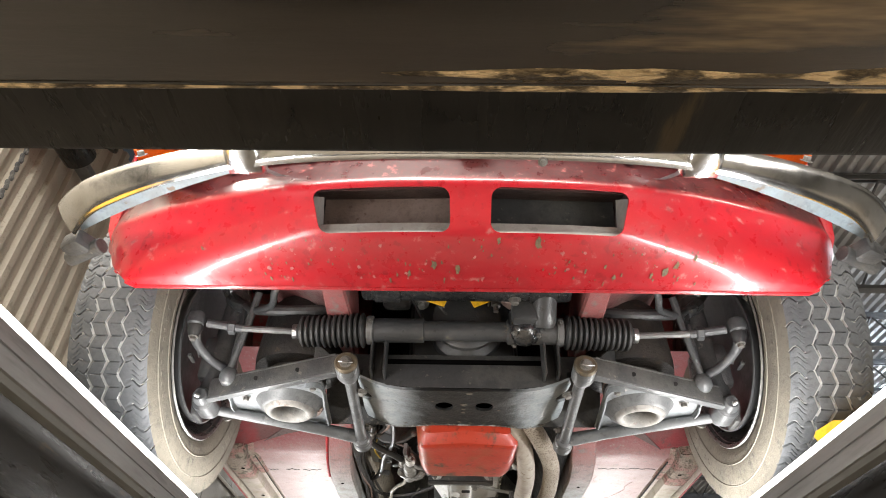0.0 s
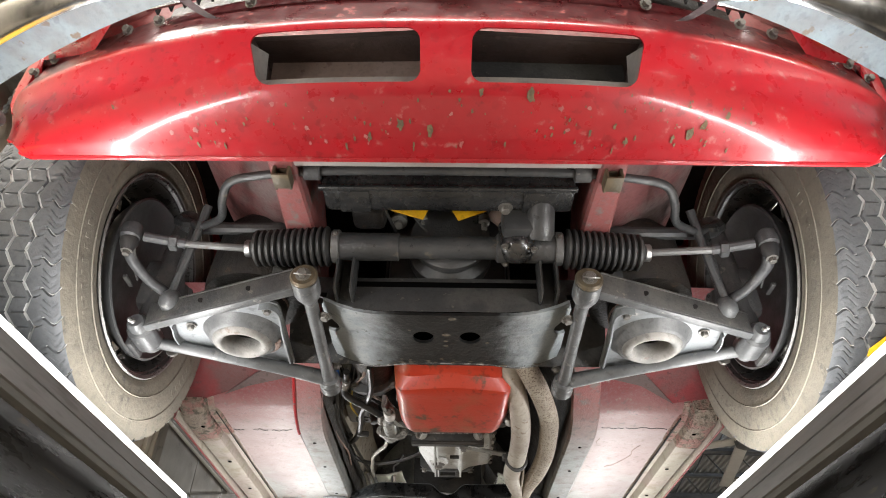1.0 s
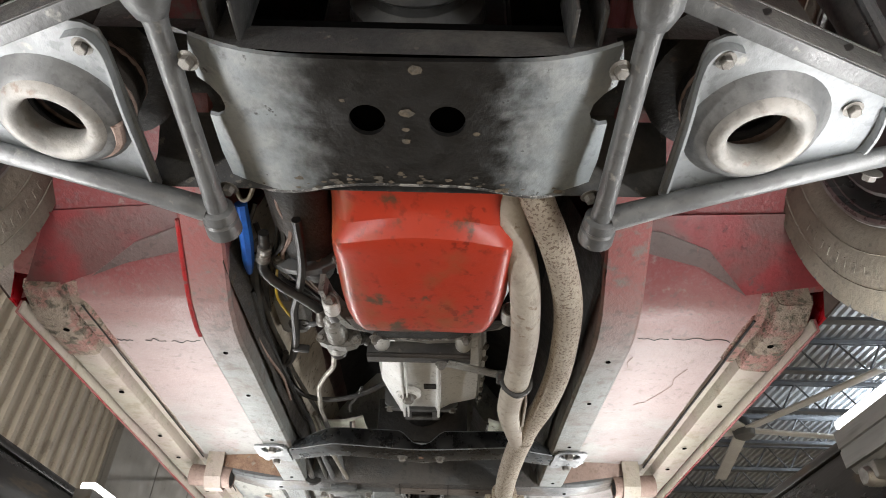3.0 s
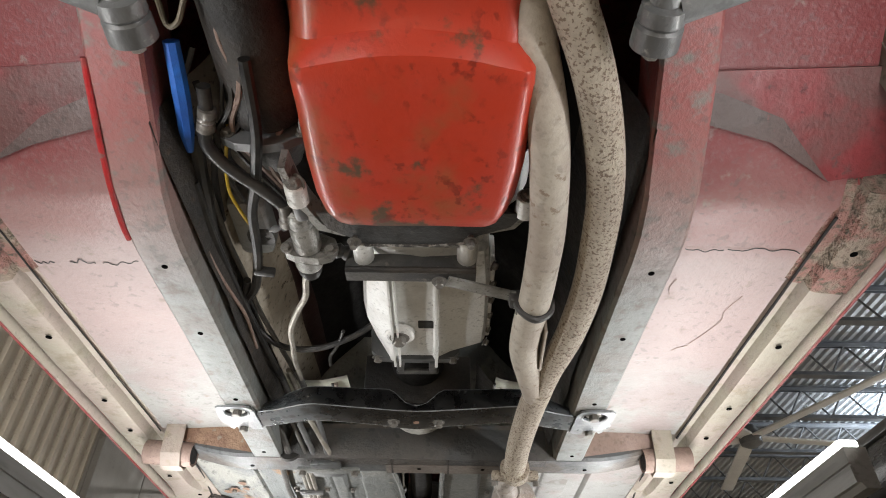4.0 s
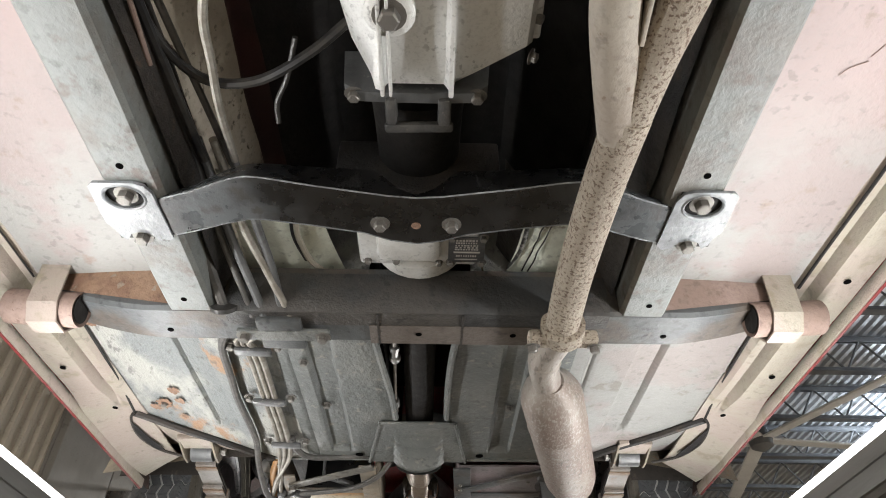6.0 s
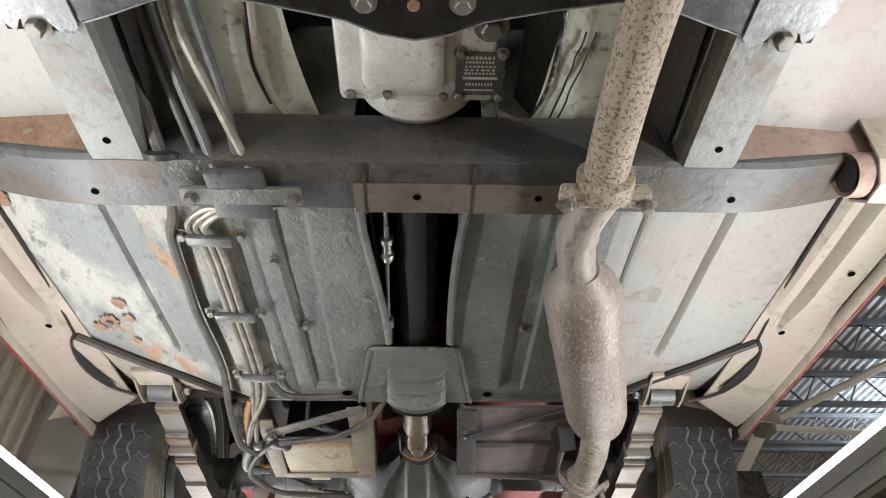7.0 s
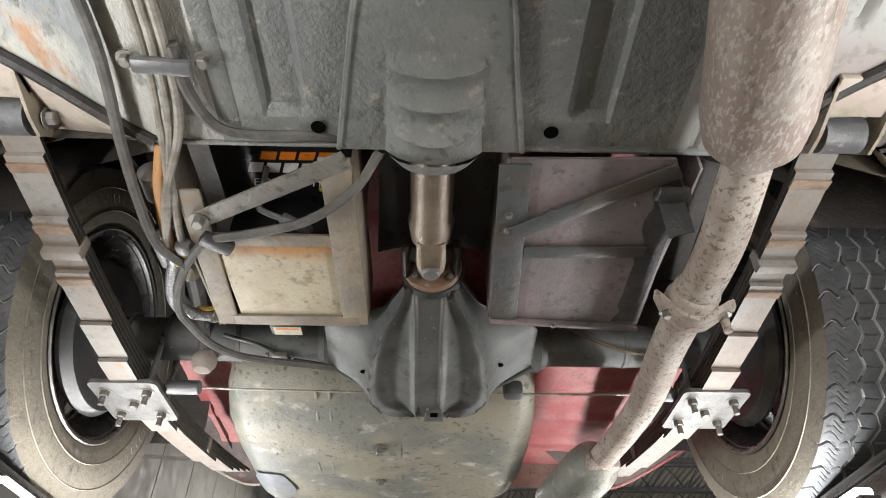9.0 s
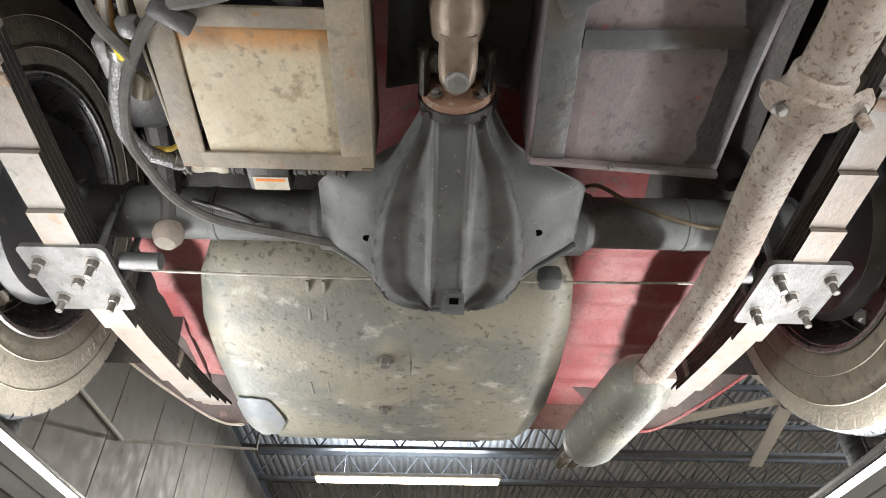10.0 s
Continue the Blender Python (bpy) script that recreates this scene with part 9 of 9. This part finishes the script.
part("centre_swage", sheet(lambda u, v: (-0.145 + 0.085 * u, 3.965 + 0.235 * v, 1.8235 + 0.0015 * abs(2 * u - 1) ** 4 + 0.006 * abs(2 * v - 1) ** 6), 0, 1, 10, 0, 1, 14), "tank", tank, "", 50)
random.seed(77)


def tank_skin(x, y):
    """Height of the tank's underside near its rounded side."""
    c = max(0.0, min(0.98, (-0.3435 - x) / 0.0585))
    return 1.8275 + 0.04 * max(0.0, y - 4.22) + 0.045 * (1 - math.sqrt(1 - c * c))


bm = bmesh.new()
rows = []
jit = [1.0 + 0.22 * noise.noise(Vector((2 * math.cos(2 * math.pi * k / 28), 2 * math.sin(2 * math.pi * k / 28), 4))) for k in range(28)]
for q in (0.05, 1, 2, 3, 4, 5):
    ring = [(-0.350 + 0.046 * q / 5 * jit[k] * math.cos(2 * math.pi * k / 28), 4.222 + 0.085 * q / 5 * jit[k] * math.sin(2 * math.pi * k / 28)) for k in range(28)]
    rows.append([(x, y, tank_skin(x, y) - 0.0022) for x, y in ring])
loft(bm, rows, True)
part("paint_patch", bm, "tank_blue", tank, "blue-grey scuffed corner patch", 50)
bolt(tank, (-0.101, 3.988, 1.8235), (0, 0, -1), 0.016, "drain_plug")
bolt(tank, (-0.108, 4.165, 1.8235), (0, 0, -1), 0.012)
part("boot_floor", sheet(lambda u, v: (-0.52 + 1.04 * u, 3.83 + 0.60 * v, 1.975 - 0.006 * max(0, math.sin(v * 26)) ** 3), 0, 1, 10, 0, 1, 90), "red_boot", car, "faded red ribbed boot floor", 40)
for u0, u1, paint, text in ((0.0, 0.34, "archdark", "dark side of the panel above the axle"), (0.34, 0.835, "red_under", "red panel above the axle"), (0.835, 1.0, "archdark", "dark side of the panel above the axle")):
    part("axle_well", sheet(lambda u, v: (-0.46 + 0.92 * u, 3.28 + 0.55 * v, 2.07 - 0.095 * v ** 3), u0, u1, 5, 0, 1, 14), paint, car, text, 40)
part("tunnel_rear", sheet(lambda u, v: ((-0.075 + 0.15 * u) * (1 + 0.25 * v), 3.26 + 0.30 * v, 1.975 + 0.02 * math.sin(math.pi * u)), 0, 1, 8, 0, 1, 4), "slate", car, "grey tunnel panel above the shaft")
for s in (-1, 1):
    rows = []
    for k in range(22):
        a = math.pi * k / 21
        y = YR - 0.37 * math.cos(a)
        z = 1.88 + 0.36 * math.sin(a)
        rows.append([(s * 0.50, y, z), (s * 0.62, y, z), (s * 0.715, y, z - 0.005)])
    # sheet added to hide the red shell above the arch
    part("arch_outer", sheet(lambda u, v: (s * 0.722, 3.33 + 0.82 * v, 2.20 + 0.22 * u), 0, 1, 2, 0, 1, 4), "archdark", car, "added dark sheet inside the rear wing, hides the red shell", 0)
    part("wheel_arch", loft(bmesh.new(), rows), "archdark", car, "dark rear wheel arch liner", 60)
    bm = bmesh.new()
    loft(bm, [[(s * 0.50, y, 2.24), (s * 0.50, y, z)] for y, z in ((3.30, 2.06), (3.5, 2.10), (3.8, 2.09), (4.0, 2.02), (4.12, 1.965), (4.40, 1.96))])
    part("arch_side", bm, "archdark", car, "dark inner arch side", 0)
    # tail panel corner with thin lip
    rows = []
    for k in range(13):
        t = k / 12
        x = 0.735 - 0.30 * t ** 1.2
        y = 4.08 + 0.34 * min(1, t * 1.25) ** 0.7
        z = 2.02 - 0.115 * min(1, t * 1.1) ** 0.8
        rows.append([(s * (x - 0.19), y - 0.10, z + 0.10), (s * (x - 0.06), y - 0.02, z + 0.02), (s * x, y, z), (s * (x + 0.005), y + 0.006, z + 0.06), (s * (x + 0.02), y + 0.05, z + 0.20)])
    tq = part("rear_quarter", loft(bmesh.new(), rows), "quarter", car, "lower edge of the rear wing, its shadow put into dark brown", 40)
    part("lip", tube(bmesh.new(), [r[2] for r in rows], 0.004, 6, 2), "red_boot" if s > 0 else "cream", tq)
part("rear_valance", sheet(lambda u, v: (-0.44 + 0.88 * u, 4.42 + 0.02 * v, 1.905 + 0.12 * v), 0, 1, 12, 0, 1, 3), "rustpaint", car, "dirty rear valance")
part("exhaust_slot", box(bmesh.new(), (-0.035, 4.395, 1.872), (0.25, 0.03, 0.012), 0.005), "dark", tank, "dark strap slot behind the tank")

# ---- wiring and hoses beside the engine ----
starter = part("starter_motor", turn((-0.165, 1.58, 1.912), (-0.163, 1.772, 1.908), [(0.02, 0), (0.042, 0.03), (0.045, 0.08), (0.045, 0.90), (0.043, 0.96), (0.02, 1)], 28), "seal_shade_dark", car, "black starter motor with a grey end flange")
part("end_flange", plate(bmesh.new(), [(-0.220, 1.890), (-0.214, 1.866), (-0.196, 1.856), (-0.166, 1.852), (-0.140, 1.857), (-0.118, 1.872), (-0.108, 1.890), (-0.112, 1.93), (-0.215, 1.93)], [], Matrix(((1, 0, 0, 0), (0, 0, 1, 1.770), (0, 1, 0, 0), (0, 0, 0, 1))), 0.012), "dusty", starter, "", 0)
part("nose_cone", turn((-0.163, 1.780, 1.905), (-0.160, 1.838, 1.900), [(0.046, 0), (0.044, 0.25), (0.034, 0.6), (0.026, 0.95), (0.02, 1)], 24), "dustydark", starter)
for x, z in ((-0.206, 1.872), (-0.120, 1.874)):
    bolt(starter, (x, 1.768, z), (0, -1, -0.2), 0.009)
lug = part("bell_lug", bar(bmesh.new(), (-0.138, 1.792, 1.842), (-0.126, 1.866, 1.828), 0.018, 0.020, 0.006), "dusty", gearbox, "grey cast lug beside the sump")
bolt(gearbox, (-0.122, 1.800, 1.826), (-0.7, -0.3, -1), 0.011)
# clutch slave cylinder: barrel, cap, flange with two ears, rubber boot
slave = part("clutch_cylinder", turn((-0.136, 1.862, 1.840), (-0.131, 1.930, 1.832), [(0.010, 0), (0.0150, 0.06), (0.0165, 0.14), (0.0165, 0.34), (0.0150, 0.38), (0.0175, 0.44), (0.0180, 0.96), (0.012, 1.0)], 28), "castgrey", car, "grey clutch slave cylinder")
part("flange", plate(bmesh.new(), [(-0.166, 1.836), (-0.160, 1.822), (-0.148, 1.816), (-0.116, 1.812), (-0.100, 1.818), (-0.092, 1.832), (-0.098, 1.846), (-0.120, 1.856), (-0.150, 1.856)], [], Matrix(((1, 0, 0, 0), (0, 0, 1, 1.926), (0, 1, 0, 0), (0, 0, 0, 1))), 0.014), "castgrey", slave, "", 0)
part("lower_barrel", turn((-0.133, 1.940, 1.832), (-0.136, 1.968, 1.834), [(0.018, 0), (0.0190, 0.15), (0.0185, 0.8), (0.013, 1)], 24), "castgrey", slave)
part("boot", turn((-0.136, 1.966, 1.834), (-0.137, 1.992, 1.836), [(0.014, 0), (0.017, 0.15), (0.014, 0.3), (0.016, 0.5), (0.012, 0.7), (0.013, 0.85), (0.006, 1)], 18), "rubber", slave)
for x, z in ((-0.158, 1.828), (-0.101, 1.826)):
    bolt(slave, (x, 1.924, z), (0, -1, -0.3), 0.009)
part("bleed_nipple", turn((-0.152, 1.892, 1.838), (-0.178, 1.902, 1.838), [(0.005, 0), (0.006, 0.3), (0.003, 0.4), (0.005, 0.7), (0.002, 1)], 10), "dusty", slave)
part("hose_union", turn((-0.152, 1.888, 1.836), (-0.150, 1.852, 1.838), [(0.0095, 0), (0.0105, 0.1), (0.0105, 0.25), (0.008, 0.3), (0.009, 0.5), (0.008, 0.6), (0.009, 0.8), (0.0085, 1)], 14), "bolt", slave, "bright crimped hose union")
part("ribbed_rod", turn((-0.108, 1.934, 1.836), (-0.074, 1.952, 1.840), [(0.008, 0), (0.011, 0.1), (0.008, 0.25), (0.011, 0.4), (0.008, 0.55), (0.011, 0.7), (0.008, 0.85), (0.010, 1)], 14), "rubber", slave)
wire("hydraulic_hose", car, [(-0.214, 1.700, 1.868), (-0.219, 1.738, 1.862), (-0.227, 1.764, 1.857), (-0.222, 1.784, 1.853), (-0.205, 1.808, 1.850), (-0.182, 1.828, 1.846), (-0.160, 1.846, 1.840), (-0.151, 1.858, 1.838)], 0.0078, "wire", "black hydraulic hose", 12)
part("hose_crimp", turn((-0.216, 1.726, 1.864), (-0.225, 1.756, 1.860), [(0.0075, 0), (0.0105, 0.05), (0.0105, 0.3), (0.0088, 0.4), (0.0105, 0.5), (0.0088, 0.6), (0.0105, 0.7), (0.0105, 0.95), (0.008, 1)], 14), "bolt", car, "bright crimped hose end")
wire("dusty_hose", car, [(-0.250, 1.78, 1.885), (-0.256, 1.83, 1.876), (-0.264, 1.90, 1.872), (-0.272, 1.96, 1.868), (-0.276, 2.03, 1.866), (-0.271, 2.10, 1.866), (-0.268, 2.22, 1.868), (-0.262, 2.34, 1.872), (-0.268, 2.46, 1.868)], 0.0095, "rubber", "dusty black rubber hose", 10)
wire("thin_pipe", car, [(-0.272, 1.86, 1.842), (-0.271, 1.93, 1.840), (-0.268, 2.00, 1.840), (-0.262, 2.06, 1.842), (-0.258, 2.12, 1.846), (-0.264, 2.22, 1.850)], 0.0028, "rustpaint", "thin brown pipe along the rail")
part("loom_clip", bar(bmesh.new(), (-0.226, 2.015, 1.858), (-0.196, 2.020, 1.858), 0.010, 0.014, 0.003), "rubber", car, "black cable clip")
part("stay_bracket", plate(bmesh.new(), round_rect(-0.222, 1.936, -0.186, 1.966, 0.010), [ring_pts(-0.195, 1.951, 0.0045, 10)], Matrix.Translation((0, 0, 1.866)), 0.003), "dustydark", car, "small drilled stay bracket", 0)
wire("blue_tape", car, [(-0.238, 1.655, 1.882), (-0.240, 1.71, 1.866), (-0.246, 1.755, 1.860), (-0.250, 1.785, 1.858)], [0.009, 0.010, 0.009, 0.004], "blue", "blue taped cable")
wire("yellow_wire", car, [(-0.205, 1.76, 1.875), (-0.217, 1.815, 1.862), (-0.222, 1.855, 1.860), (-0.217, 1.889, 1.860), (-0.212, 1.93, 1.866)], 0.0022, "yellow_wire", "thin yellow wire")
wire("loom", car, [(-0.160, 1.66, 1.860), (-0.164, 1.74, 1.852), (-0.176, 1.80, 1.853), (-0.188, 1.845, 1.856), (-0.202, 1.893, 1.858), (-0.213, 1.976, 1.860), (-0.232, 2.054, 1.862), (-0.250, 2.09, 1.864)], 0.0068, "wire", "black cable loom")
wire("speedo_cable", car, [(-0.245, 2.05, 1.866), (-0.262, 2.12, 1.866), (-0.258, 2.19, 1.866), (-0.225, 2.245, 1.866), (-0.17, 2.250, 1.867), (-0.11, 2.218, 1.870), (-0.06, 2.18, 1.88)], 0.0055, "wire", "black looping speedometer cable")
wire("pipe_run", car, [(-0.140, 1.985, 1.836), (-0.149, 2.012, 1.840), (-0.157, 2.058, 1.843), (-0.178, 2.108, 1.849), (-0.199, 2.168, 1.853), (-0.205, 2.22, 1.856), (-0.212, 2.28, 1.860), (-0.214, 2.36, 1.866)], 0.0048, "pipe", "grey steel pipe")
wire("pipe_run", car, [(-0.262, 1.84, 1.862), (-0.264, 1.96, 1.858), (-0.262, 2.10, 1.862), (-0.252, 2.30, 1.862), (-0.250, 2.36, 1.866)], 0.0055, "wire")
wire("pipe_run", car, [(-0.252, 1.80, 1.88), (-0.256, 1.95, 1.875), (-0.25, 2.06, 1.875), (-0.246, 2.14, 1.87), (-0.228, 2.3, 1.87), (-0.222, 2.37, 1.872)], 0.0042, "greyhose")
wire("cable_tie_tail", car, [(-0.12, 2.20, 1.872), (-0.135, 2.245, 1.868), (-0.15, 2.275, 1.866), (-0.152, 2.30, 1.862)], 0.003, "wire")
random.seed(12)
for k in range(9):
    x, y = random.uniform(-0.245, -0.14), random.uniform(1.57, 1.72)
    wire("loom_strand", car, [(x, y, 1.90), (x + random.uniform(-0.02, 0.02), y + 0.05, 1.875 + random.uniform(-0.01, 0.01)), (x + random.uniform(-0.03, 0.03), y + 0.12, 1.875), (x + random.uniform(-0.03, 0.03), y + 0.22, 1.88 + random.uniform(0, 0.02))], random.choice((0.0025, 0.0035, 0.0045)), random.choice(("wire", "wire", "greyhose", "rustpaint")), seg=6)
part("brown_wire", tube(bmesh.new(), [(-0.235, 1.60, 1.88), (-0.228, 1.625, 1.865), (-0.215, 1.62, 1.862), (-0.205, 1.60, 1.87)], 0.003, 8), "brass", car)
# tunnel side: pale grimy patch, gear lever bracket
part("mount_bracket", box(bmesh.new(), (-0.222, 1.955, 1.905), (0.05, 0.11, 0.05), 0.012), "rail", car)
wire("tunnel_cable", car, [(-0.160, 2.42, 1.888), (-0.163, 2.472, 1.880), (-0.165, 2.500, 1.879), (-0.163, 2.524, 1.879), (-0.154, 2.560, 1.878), (-0.135, 2.588, 1.880), (-0.112, 2.602, 1.888)], 0.0042, "cream", "dirty cream cable along the tunnel")
wire("tunnel_cable", car, [(-0.166, 2.42, 1.889), (-0.169, 2.474, 1.882), (-0.171, 2.505, 1.881), (-0.168, 2.530, 1.881), (-0.160, 2.560, 1.880)], 0.0035, "wire")
part("tunnel_panel", sheet(lambda u, v: (-0.262 + (0.125 + 0.028 * v * v) * u, 2.40 + 0.205 * v, 1.896 - 0.012 * math.sin(math.pi * u) + 0.002 * noise.noise(Vector((u * 4, v * 5, 1)))), 0, 1, 16, 0, 1, 16), "tunnelpale", car, "pale green-grey grimy tunnel panel", 40)
part("tunnel_panel", sheet(lambda u, v: (0.262 - (0.112 + 0.022 * v * v) * u, 2.40 + 0.205 * v, 1.896 - 0.012 * math.sin(math.pi * u) + 0.003 * noise.noise(Vector((u * 5, v * 6, 9)))), 0, 1, 16, 0, 1, 16), "tunnelpale", car, "pale green-grey grimy tunnel panel", 40)
part("tunnel_fold", tube(bmesh.new(), [(0.149, 2.42, 1.891), (0.148, 2.466, 1.888), (0.146, 2.518, 1.887), (0.140, 2.552, 1.887), (0.128, 2.584, 1.888)], [0.0028, 0.0032, 0.0032, 0.0026, 0.0015], 8), "worn_grey", car, "bright worn fold of the tunnel panel")
part("tunnel_flank", sheet(lambda u, v: (0.148 - 0.034 * u + 0.004 * math.sin(3 * v), 2.42 + 0.175 * v, 1.893 + 0.05 * u ** 1.4), 0, 1, 8, 0, 1, 10), "slatedark", car, "dark grey folded tunnel flank", 40)
for k, (xa, xb) in enumerate(((0.150, 0.172), (0.158, 0.183))):
    part("sealer_crack", tube(bmesh.new(), [(xa + (xb - xa) * j / 8 + random.uniform(-0.001, 0.001), 2.585 - 0.115 * j / 8, 1.8850 - 0.001 * k) for j in range(9)], 0.0011, 5), "seal_shade_dark", car, "dark crack in the sealer")
wire("brass_wire", car, [(0.094, 2.515, 1.885), (0.092, 2.535, 1.893), (0.088, 2.562, 1.896), (0.094, 2.60, 1.892)], 0.0014, "brass", "thin brass wire")
